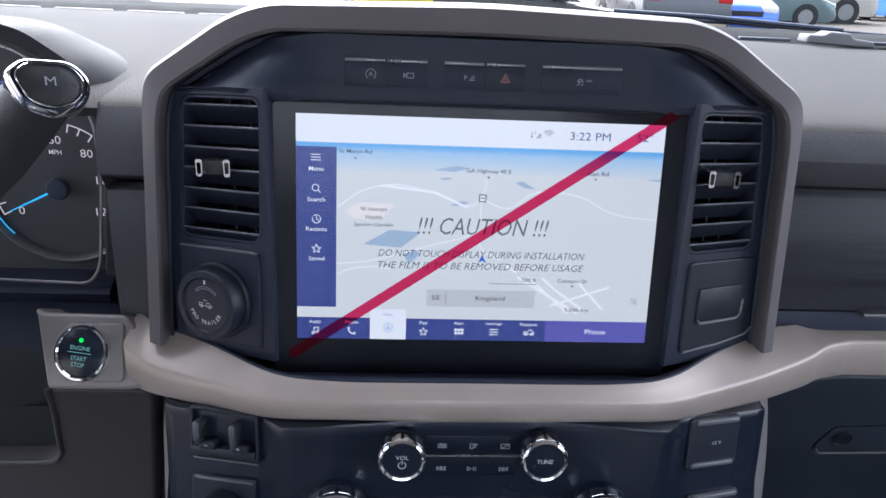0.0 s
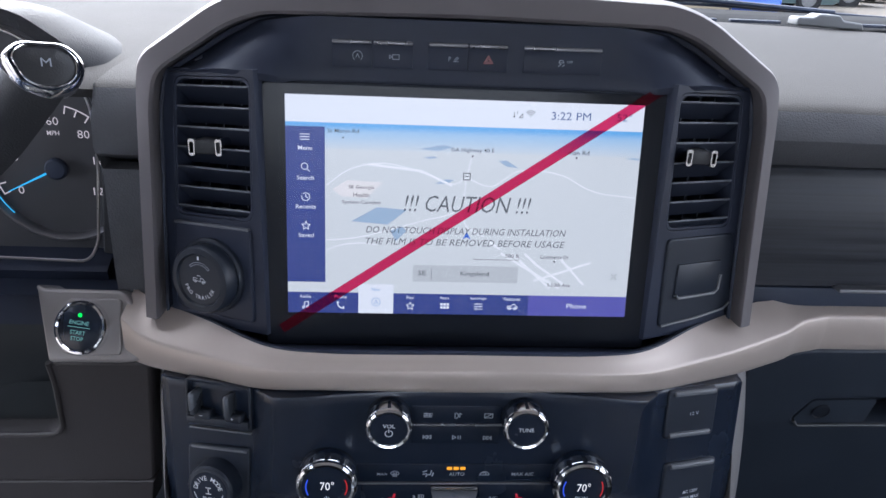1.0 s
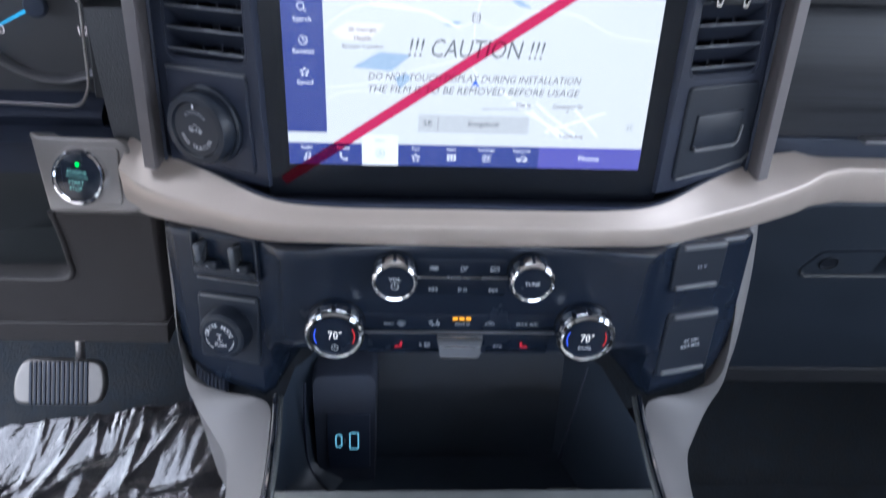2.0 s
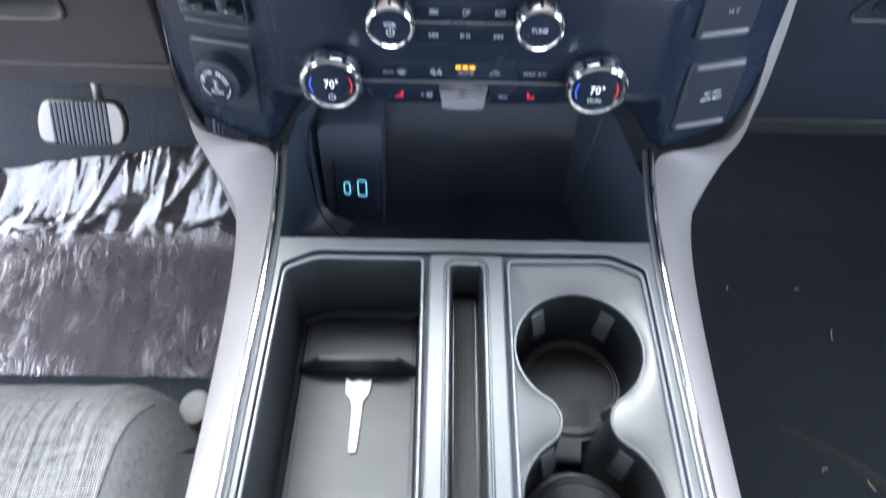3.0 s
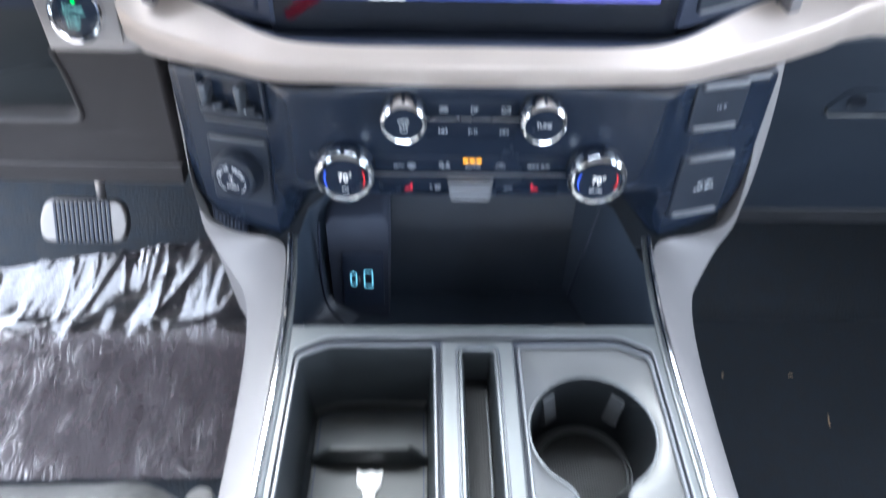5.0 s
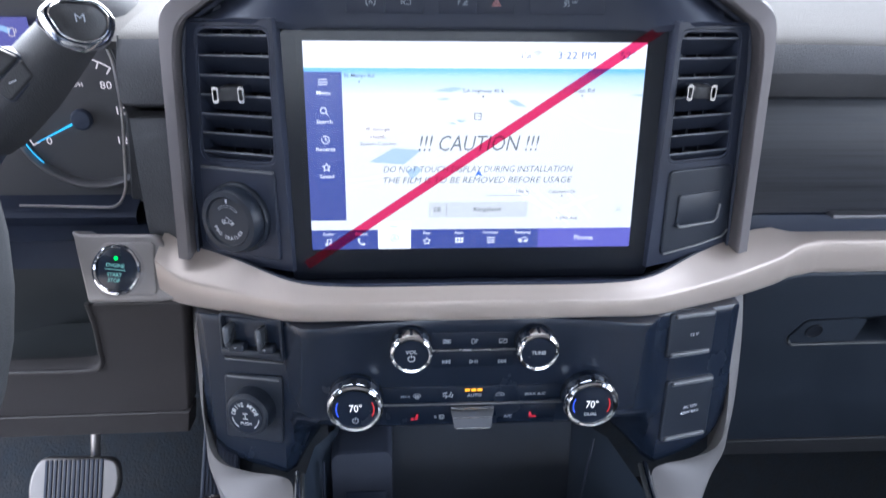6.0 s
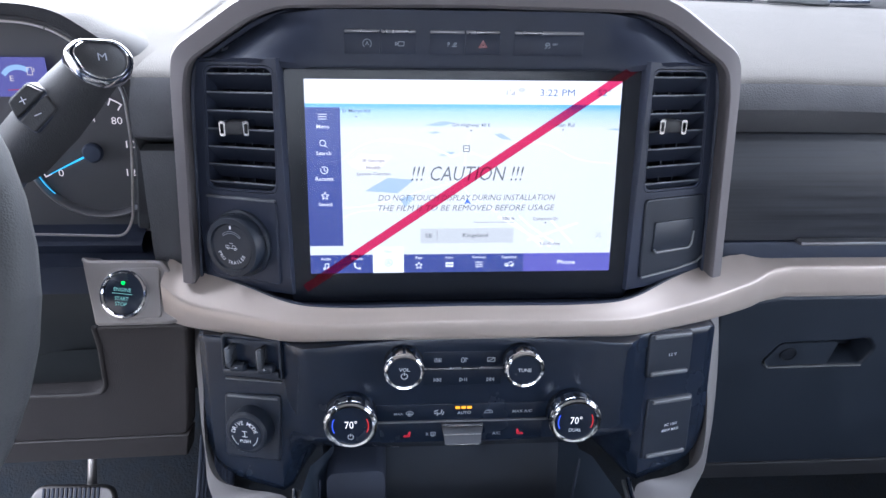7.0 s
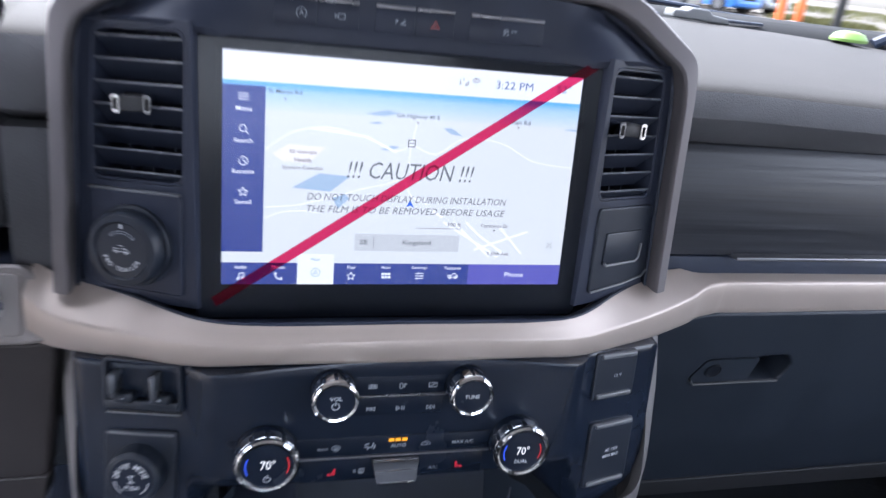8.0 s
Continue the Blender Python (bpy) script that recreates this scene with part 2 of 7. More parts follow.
def strokes(lines, w, place):
    """Line drawings: flat strokes of width w through 2D points, laid out by place."""
    bm = bmesh.new()
    for ln in lines:
        for a, b in zip(ln, ln[1:]):
            a, b = Vector(a), Vector(b)
            d = b - a
            if d.length < 1e-7:
                continue
            d.normalize()
            s = Vector((-d.y, d.x)) * w / 2
            e = d * w * 0.4
            q = [a - s - e, b - s + e, b + s + e, a + s - e]
            bm.faces.new([bm.verts.new(place @ Vector((v.x, v.y, 0))) for v in q])
    return bm


def arc(cx, cy, r, a0, a1, n=14):
    return [(cx + r * math.cos(radians(a0 + (a1 - a0) * k / n)), cy + r * math.sin(radians(a0 + (a1 - a0) * k / n))) for k in range(n + 1)]


def quad(x0, x1, y0, y1, place, bm=None, h=0.0):
    bm = bm or bmesh.new()
    bm.faces.new([bm.verts.new(place @ Vector(v)) for v in ((x0, y0, h), (x1, y0, h), (x1, y1, h), (x0, y1, h))])
    return bm


def mirror_x(pts):
    return [(-p[0], *p[1:]) for p in pts]


# ---- setting: cab shell and ground ----
FLOOR = 0.76


def solid(ob, t, offset=-1.0):
    md = ob.modifiers.new("thickness", "SOLIDIFY")
    md.thickness, md.offset = t, offset
    return ob


def shell():
    # roof, rear wall with window, doors with windows, pillars beside the windscreen
    roof = part("ceiling", box(-1.12, 1.12, -2.0, 0.05, 1.98, 2.02, 0.01), M_SHELL, None)
    tagged(roof, "pale grey cloth cab roof lining", "ceiling", kind="structure")
    rear = plate([[(-1.12, 0.76), (1.12, 0.76), (1.12, 2.0), (-1.12, 2.0)], fillet([(-0.6, 1.5), (0.6, 1.5), (0.55, 1.9), (-0.55, 1.9)], 0.05)], 0.06, 0.002, face(0, -2.0, 0))
    tagged(link("wall_rear", rear, M_SHELL, None), "plain rear cab wall with a wide window", "wall", kind="structure")
    for s, nm in ((-1, "wall_driver"), (1, "wall_passenger")):
        out = [(-2.0, 0.76), (0.63, 0.76), (0.63, 1.56), (0.05, 2.0), (-2.0, 2.0)]
        sill = 0.86 if s < 0 else 1.30
        hole = fillet([(-0.92, sill), (0.50, sill), (0.50, 1.58), (0.0, 1.92), (-0.92, 1.92)], 0.06)
        hole2 = fillet([(-1.9, 1.36), (-1.02, 1.36), (-1.02, 1.92), (-1.9, 1.92)], 0.06)
        m = Matrix.Translation((s * 1.12, 0, 0)) @ Matrix(((0, 0, 1, 0), (1, 0, 0, 0), (0, 1, 0, 0), (0, 0, 0, 1)))
        me = plate([out, hole, hole2], 0.06, 0.002, m)
        tagged(link(nm, me, M_LOWER2, None), "dark plastic cab side with an open doorway" if s < 0 else "dark plastic cab side with door windows", "wall", kind="structure")
    tint = sheer("privacy_glass", (0.80, 0.82, 0.84), 0.04, (0.02, 0.02, 0.022), 0.05)
    w = part("window_2", box(-0.62, 0.62, -2.004, -1.998, 1.48, 1.92), tint, None)
    tagged(w, "dark tinted rear window", "window", kind="structure")
    for s, nm in ((-1, "window_3"), (1, "window_4")):
        w = part(nm, box(s * 1.12 - 0.003, s * 1.12 + 0.003, -1.92, -1.0, 1.34, 1.94), tint, None)
        tagged(w, "dark tinted rear door window", "window", kind="structure")
    fl = part("floor", box(-1.12, 1.12, -2.0, 0.66, FLOOR - 0.05, FLOOR, 0.0), M_CARPET, None)
    tagged(fl, "black carpeted cab floor", "floor", kind="structure")
    # toe board rising to the firewall
    rows = [[(x, y, z) for x in (-1.09, -0.3, 0.3, 1.09)] for y, z in ((0.20, FLOOR - 0.012), (0.26, FLOOR + 0.02), (0.60, FLOOR + 0.27), (0.64, FLOOR + 0.45), (0.64, 1.56))]
    tb = solid(part("firewall", loft(rows), M_CARPET, None), 0.02, 0.0)
    tagged(tb, "black carpeted toe board and firewall", "firewall", kind="structure")
    bm = bmesh.new()
    for s in (-1, 1):
        tube([(s * 1.125, 0.60, 1.56), (s * 1.07, 0.36, 1.80), (s * 0.98, 0.03, 1.99)], 0.035, 8, bm)
    part("trim", bm, M_SHELL, None)
    tagged(bpy.data.objects["trim"], "grey pillar trim beside the windscreen", "trim", kind="structure")


shell()


def lot(x, y):
    """Height of the lot: level by the truck, a bank ahead, then a gentle rise with a cross fall."""
    t = min(max((y - 2.5) / 6, 0), 1)
    t = t * t * (3 - 2 * t)
    return t * (0.60 + 0.02 * (min(max(x, -30), 30) - 8)) + 0.001 * min(max(0, y - 8.5), 130)


def ground():
    ys = [-400, -60, -10, 2, 3.5, 5, 6, 7, 8, 9, 11, 14, 17, 20, 24, 30, 60, 150, 900, 3000]
    rows = [[(x, y, lot(x, y)) for x in (-2500, -200, -60, -30, -20, -10, 0, 10, 20, 30, 60, 200, 2500)] for y in ys]
    m = mat("worn_tan_lot", (0.066, 0.056, 0.043), 0.9, grain=0.6, grain_size=0.02, vary=0.25, vary_size=1.2)
    g = part("ground", loft(rows), m, None)
    tagged(g, "pale tan worn parking lot", "ground", kind="structure")


ground()


# ---- dashboard ----
def arch(pairs, ys_out, name, material, parent, label=""):
    """A hood round an opening: pairs of (outer, inner) points of its half, swept over to the other half."""
    o = fillet([(p[0][0], p[0][1]) for p in pairs] + [(-p[0][0], p[0][1]) for p in reversed(pairs[:-1])], 0.020, 7, False)
    i = fillet([(p[1][0], p[1][1]) for p in pairs] + [(-p[1][0], p[1][1]) for p in reversed(pairs[:-1])], 0.020, 7, False)
    rows = []
    for a, b in zip(o, i):
        rows.append([(q.x, y + (q.y - 1.376) * 0.09, q.y) for q, y in [(a.lerp(b, k), y) for k, y in ys_out]])
    return part(name, loft(rows), material, parent, label)


# silver band: x, front y, top z, crease z, bottom z; a level top face, a crease, a front face
HALF = [(0.0, -0.055, 1.391, 1.3825, 1.3625), (0.05, -0.052, 1.389, 1.3805, 1.361), (0.10, -0.045, 1.3855, 1.3755, 1.357), (0.145, -0.033, 1.383, 1.3700, 1.350), (0.19, -0.011, 1.384, 1.3665, 1.344), (0.24, 0.011, 1.3855, 1.3675, 1.341)]
FULL = [(-0.264, 0.023, 1.390, 1.380, 1.342)] + mirror_x(HALF[:0:-1]) + HALF + [(0.285, 0.034, 1.3860, 1.3695, 1.3395), (0.322, 0.049, 1.3850, 1.3765, 1.3415), (0.42, 0.050, 1.3850, 1.3770, 1.3420), (1.09, 0.055, 1.383, 1.3755, 1.340)]
BAND = [(p.x, p.y, p.z, q.y, q.z) for p, q in zip(smooth_line([r[:3] for r in FULL], 5), smooth_line([(r[0], r[3], r[4]) for r in FULL], 5))]


def band_back(a, y):
    """Depth of the band's top face, which meets the black sill behind it."""
    t = min(max((a - 0.12) / 0.12, 0), 1)
    b = 0.0085 + 0.022 * t * t * (3 - 2 * t)
    return b + max(0.062 - y - b, 0) * min(1, max(0, (a - 0.245) / 0.03))


def dashboard():
    d = thing("dashboard", (0, 0.1, 1.2), "grained dark grey dashboard with satin silver trim band", "dashboard")
    # soft top pad, swept across the cab
    prof = [(0.10, 1.552), (0.16, 1.562), (0.3, 1.576), (0.45, 1.586), (0.56, 1.590), (0.60, 1.584), (0.61, 1.56)]
    front = [(0.080, 1.503), (0.073, 1.509), (0.060, 1.521), (0.0515, 1.5285), (0.0480, 1.5330), (0.0490, 1.5380), (0.0620, 1.5535)]
    top = [(0.0620, 1.5535), (0.0650, 1.5557), (0.074, 1.5585), (0.10, 1.5620), (0.16, 1.567)]
    xs = [0.225, 0.3, 0.4, 0.5, 0.65, 0.8, 1.09]
    fall = lambda x: -0.001 - 0.012 * max(0, (x - 0.3)) / 0.5
    part("passenger_pad", loft([[(x, y, z + fall(x)) for y, z in top + prof[2:]] for x in xs]), M_PAD, d, "soft grained grey pad")
    part("pad_front", loft([[(x, y, z + fall(x)) for y, z in front] for x in xs]), M_PADFRONT, d, "coarsely grained pad front")
    part("centre_pad", loft([[(x, y, z) for y, z in [(0.13, 1.50), (0.13, 1.545)] + prof[1:]] for x in (-0.235, -0.1, 0.1, 0.235)]), M_PAD, d)
    left = [(0.092, 1.490), (0.074, 1.497), (0.056, 1.5025), (0.0485, 1.506), (0.0462, 1.512), (0.0490, 1.535), (0.0620, 1.5535)]
    part("driver_pad", loft([[(x, y, z) for y, z in top + prof[2:]] for x in (-0.2765, -0.25, -0.225)]), M_PAD, d)
    part("pad_return", loft([[(x, y, z) for y, z in ((0.070, 1.544), (0.066, 1.551), (0.078, 1.5590), (0.16, 1.5668), (0.30, 1.5768))] for x in (-0.298, -0.286, -0.2735)]), M_PAD, d)
    part("pad_front", loft([[(x, y, z) for y, z in left] for x in (-0.2765, -0.25, -0.225)]), M_PADFRONT, d, "coarsely grained pad front")
    part("outer_pad", loft([[(x, y, z) for y, z in [(0.165, 1.48), (0.165, 1.566)] + prof[2:]] for x in (-1.09, -0.6, -0.27)]), M_PAD, d)
    # dark strip painting the shade under the pad, and the brushed panel below it
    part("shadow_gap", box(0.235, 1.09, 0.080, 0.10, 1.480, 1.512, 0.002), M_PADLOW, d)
    part("upper_panel", loft([[(x, y, z) for y, z in ((0.085, 1.5065), (0.070, 1.5045), (0.065, 1.498), (0.064, 1.45), (0.061, 1.408), (0.063, 1.401), (0.085, 1.399))] for x in (0.235, 0.4, 0.6, 1.09)]), M_BRUSHED, d, "dark brushed wood-look panel")
    part("panel_strip", box(0.334, 1.09, 0.052, 0.070, 1.399, 1.4030, 0.0015), M_SILVERDK, d, "thin satin metal strip")
    part("shelf", box(0.235, 1.09, 0.064, 0.11, 1.366, 1.399, 0.003), M_BLACK, d)
    part("driver_panel", loft([[(x, y, z) for y, z in ((0.074, 1.4935), (0.058, 1.4915), (0.056, 1.45), (0.056, 1.40), (0.060, 1.36))] for x in (-0.2765, -0.25, -0.222)]), M_PADFRONT, d)
    part("panel_return", loft([[(-0.2765, y + g, z) for y, z in ((0.060, 1.36), (0.056, 1.45), (0.060, 1.489), (0.050, 1.505), (0.049, 1.535), (0.062, 1.556))] for g in (0.0, 0.05, 0.15)]), M_PADFRONT, d)
    part("driver_ledge", loft([[(x, y, z) for y, z in ((0.068, 1.35), (0.071, 1.376), (0.10, 1.374), (0.20, 1.372))] for x in (-0.70, -0.45, -0.27)]), M_BLACKS, d)
    rows = []
    for x, y, a, c, b in BAND:
        back = band_back(abs(x), y)
        h = c - b
        rows.append([(x, y + back + 0.03, a - 0.014), (x, y + back + 0.001, a - 0.002), (x, y + back, a), (x, y + back * 0.55, a + (c - a) * 0.40), (x, y + 0.0026, c + 0.0016), (x, y + 0.0008, c + 0.0004), (x, y, c - 0.0014), (x, y - 0.0002, c - 0.35 * h), (x, y + 0.0008, c - 0.75 * h), (x, y + 0.0030, b + 0.0015), (x, y + 0.0045, b), (x, y + 0.035, b + 0.002)])
    part("trim_band", loft(rows), M_SILVER, d, "satin silver trim band")
    # knee panel on the driver's side, with an open cubby, its lower seam and skirt
    f = face(-0.30, 0.045, 1.30, -16.4, -11.3)
    lip = [(-0.30, -0.118), (-0.163, -0.091), (-0.076, -0.074), (-0.054, -0.060), (-0.047, -0.035), (-0.039, 0.002), (-0.036, 0.028)]
    out = [(0.058, 0.042)] + lip[::-1] + [(-0.30, -0.197), (0.0185, -0.125)]
    link("knee_panel", plate([fillet(out, 0.010, 4)], 0.02, 0.0025, f), M_LOWER, d, "brown-grey grained plastic")
    link("knee_skirt", plate([[(-0.30, -0.1982), (0.0182, -0.1262), (0.008, -0.163), (-0.30, -0.236)]], 0.02, 0.0016, f @ Matrix.Translation((0, 0, 0.0012))), M_LOWER, d)
    edge = smooth_line([(u, v, 0.0) for u, v in lip], 6)
    part("cubby_lip", tube([f @ Vector(p) for p in edge], 0.0026, 8, up=f.to_3x3() @ Vector((0, 0, 1))), M_LOWER, d, "rounded cubby lip")
    # cubby shelf, wall and back: shade put into the dark colour
    part("cubby_shelf", loft([[f @ Vector((u, v + dv, dz)) for u, v in ((-0.30, -0.118), (-0.163, -0.091), (-0.085, -0.0760), (-0.060, -0.064), (-0.051, -0.046))] for dz, dv in ((-0.003, -0.002), (-0.008, -0.009), (-0.030, -0.016), (-0.085, -0.020))]), M_BIN, d, "moulded cubby shelf, coloured dark for shade")
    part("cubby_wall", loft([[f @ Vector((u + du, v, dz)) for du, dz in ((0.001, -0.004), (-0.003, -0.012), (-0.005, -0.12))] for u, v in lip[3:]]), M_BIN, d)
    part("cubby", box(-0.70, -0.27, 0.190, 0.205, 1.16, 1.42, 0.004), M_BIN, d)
    part("outer_dash", loft([[(x, y, z) for y, z in ((0.21, 1.57), (0.20, 1.48), (0.19, 1.30), (0.21, 1.12), (0.30, 1.08))] for x in (-1.09, -0.85, -0.66)]), M_LOWER2, d)
    part("dash_core", box(-1.09, 1.09, 0.21, 0.58, 1.30, 1.50, 0.01), M_BLACK, d)
    return d


M_PADFRONT = mat("coarse_grained_pad", (0.115, 0.117, 0.127), 0.7, spec=0.2, grain=0.5, grain_size=0.0015, cells=True)
M_BRUSHED = mat("dark_brushed_grain", (0.028, 0.031, 0.039), 0.42, vary=0.3)
nt = M_BRUSHED.node_tree
mp = nt.nodes.new("ShaderNodeMapping")
mp.inputs["Scale"].default_value = (0.8, 55, 55)
for n in [n for n in nt.nodes if n.type == "TEX_NOISE"]:
    nt.links.new(mp.outputs[0], n.inputs["Vector"])
    n.inputs["Scale"].default_value = 8
nt.links.new([n for n in nt.nodes if n.type == "TEX_COORD"][0].outputs["Object"], mp.inputs[0])
M_SILVERDK = mat("dim_satin_metal", (0.3, 0.3, 0.32), 0.3, 0.8)
dashboard()


M_VOIDLOCK = mat("dark_lock_plastic", (0.010, 0.013, 0.020), 0.4)
M_GLOVE = mat("grained_navy_grey_plastic", (0.019, 0.026, 0.039), 0.5, grain=0.4, grain_size=0.0011, cells=True)


def glovebox():
    g = thing("glovebox", (0.5, 0.08, 1.13), "dark grey grained glovebox door with a recessed latch, closed", "glovebox")
    f = face(0.40, 0.07, 1.265, -14)
    at = lambda pts, h: [f @ Vector((u, v, h)) for u, v in pts]
    hole = fillet([(-0.0605, -0.0170), (-0.0660, -0.0090), (-0.0540, 0.0175), (0.0100, 0.0195), (0.0415, 0.0220), (0.0530, 0.0080), (0.0460, -0.0155)], 0.006, 4)
    link("door", plate([fillet([(-0.133, 0.066), (-0.080, 0.081), (0.69, 0.084), (0.69, -0.184), (-0.088, -0.184)], 0.008, 4), hole], 0.03, 0.003, f), M_GLOVE, g)
    part("latch_well", loft([[f @ Vector((x, v, h)) for v, h in ((-0.020, -0.006), (-0.018, -0.034), (0.012, -0.038), (0.025, -0.016))] for x in (-0.070, 0.058)]), M_GLOVE, g)
    part("lock_plate", loft([at(fillet([(-0.0600, -0.0160), (-0.0645, -0.0090), (-0.0530, 0.0160), (0.0095, 0.0180), (0.0075, -0.0140)], 0.004, 3), h) for h in (-0.0005, -0.016)], True, True), M_GLOVE, g)
    part("latch_lip", tube(at([(-0.0650, -0.0095), (-0.0590, -0.0165), (0.0, -0.0155), (0.0450, -0.0155)], 0.0015), 0.0015, 8), M_TAB, g, "pale lower lip")
    part("lock_cylinder", lathe([(0.0092, 0), (0.0090, 0.0010), (0.0081, 0.0012), (0.0077, 0.0002), (0.0, 0.0001)], f @ Matrix.Translation((-0.041, 0.002, 0)), 24), M_VOIDLOCK, g, "black round lock")
    link("lower_trim", plate([[(-0.088, -0.187), (0.69, -0.187), (0.69, -0.222), (-0.080, -0.214)]], 0.03, 0.002, f), M_LOWER2, g)


glovebox()


# ---- centre stack: surround, vents, switches ----
SIDE = {k: face(k * 0.1525, 0.0145, 1.5496, 5.1, k * 26.1, -k * 4) for k in (-1, 1)}  # the angled faces beside the display


def vent_span(v):
    """Inner and outer end of the vent's opening at height v."""
    return -0.001 + (0.0155 - v) * 0.0444, 0.067 + (0.0155 - v) * 0.0833


def vent_loop(k, grow):
    pts = [(vent_span(v)[i] + (grow if i else -grow), v + (grow if v > 0 else -grow)) for i, v in ((0, -0.0815), (1, -0.0815), (1, 0.0220), (0, 0.0220))]
    return fillet([(k * u, v) for u, v in pts], 0.009, 4)


def stack_surround():
    s = thing("centre_stack_surround", (0, 0.06, 1.37), "satin graphite hood round the black centre stack", "dashboard surround")
    pairs = [((0.2450, 1.383), (0.2322, 1.383)), ((0.2394, 1.556), (0.2265, 1.546)), ((0.2368, 1.5810), (0.2215, 1.5695)), ((0.180, 1.6210), (0.170, 1.6035)), ((0.152, 1.6315), (0.146, 1.612)), ((0.0, 1.636), (0.0, 1.614))]
    prof = [(0.95, 0.20), (0.35, 0.10), (0.03, 0.048), (0.0, 0.0345), (0.03, 0.0255), (0.14, 0.0205), (0.5, 0.0180), (0.85, 0.0165), (0.97, 0.0185), (1.0, 0.0225), (1.02, 0.0355), (1.16, 0.0395), (1.2, 0.0635)]
    arch(pairs, prof, "hood", M_HOOD, s, "satin graphite hood with a pale top edge")
    # black inner lining step
    prof2 = [(1.0, 0.0385), (1.10, 0.0315), (1.26, 0.0325), (1.36, 0.0415), (1.38, 0.0685)]
    arch(pairs, prof2, "inner_lining", M_BLACKS, s)
    back = [(-0.236, 1.366), (0.236, 1.366), (0.232, 1.55), (0.172, 1.609), (-0.172, 1.609), (-0.232, 1.55)]
    hole = lambda k: [(k * 0.142, 1.458), (k * 0.2265, 1.458), (k * 0.219, 1.572), (k * 0.142, 1.572)]
    link("back_panel", plate([back, hole(-1), hole(1)], 0.02, 0.002, face(0, 0.066, 0)), M_BLACKS, s)
    # angled fascia on both sides of the display, open for the vents
    for k in (-1, 1):
        out = [(k * u, v) for u, v in ((-0.004, -0.168), (0.086, -0.168), (0.086, 0.020), (0.079, 0.0275), (-0.004, 0.0275))]
        link("side_fascia", plate([out, vent_loop(k, 0.0)], 0.010, 0.0005, SIDE[k]), M_BLACKS, s, "angled satin black fascia")
    # smooth black fascia over display and vents, with a ledge above each vent
    rows = []
    for i in range(73):
        x = -0.216 + 0.432 * i / 72
        q = min(max((abs(x) - 0.104) / 0.082, 0), 1)
        q = q * q * (3 - 2 * q)
        a = abs(x)
        zt = 1.6035 - (a - 0.170) * 0.693 if a > 0.170 else 1.612 - max(0, a - 0.146) * 0.354
        yb, zb = 0.0140 + (a - 0.1525) * 0.49, 1.5670 + 0.0065 * q - 0.07 * max(0, a - 0.1525)
        flat = ((0.060, 1.6135), (0.0352, 1.6125), (0.0345, 1.606), (0.0332, 1.594), (0.0322, 1.5800), (0.0285, 1.5705), (0.0292, 1.5672), (0.060, 1.5670))
        deep = ((0.066, 1.607), (0.057, 1.602), (0.0510, 1.598), (yb + 0.016, 1.592), (yb + 0.006, 1.5840), (yb, 1.5780), (yb + 0.0015, zb + 0.001), (0.062, zb))
        row = []
        for (y0, z0), (y1, z1) in zip(flat, deep):
            z = zb + (z0 + (z1 - z0) * q - zb) * min(1, max(0.04, (zt - 0.004 - zb) / 0.035))
            row.append((x, y0 + (y1 - y0) * q, z))
        rows.append(row)
    part("upper_fascia", loft(rows), M_BLACKS, s, "smooth satin black fascia")
    # shelf below the display
    rows = []
    for x, y, z, *_ in BAND:
        if abs(x) < 0.2405:
            y += band_back(abs(x), y)
            rows.append([(x, y + d, z + h) for d, h in ((-0.0010, -0.003), (0.0002, 0.0), (0.0014, 0.0009), (0.0050, 0.0002))] + [(x, max(-0.008, y + 0.02), 1.3730), (x, 0.080, 1.3705)])
    part("lower_shelf", loft(rows), M_BLACKS, s, "glossy black sill")
    return s


stack_surround()


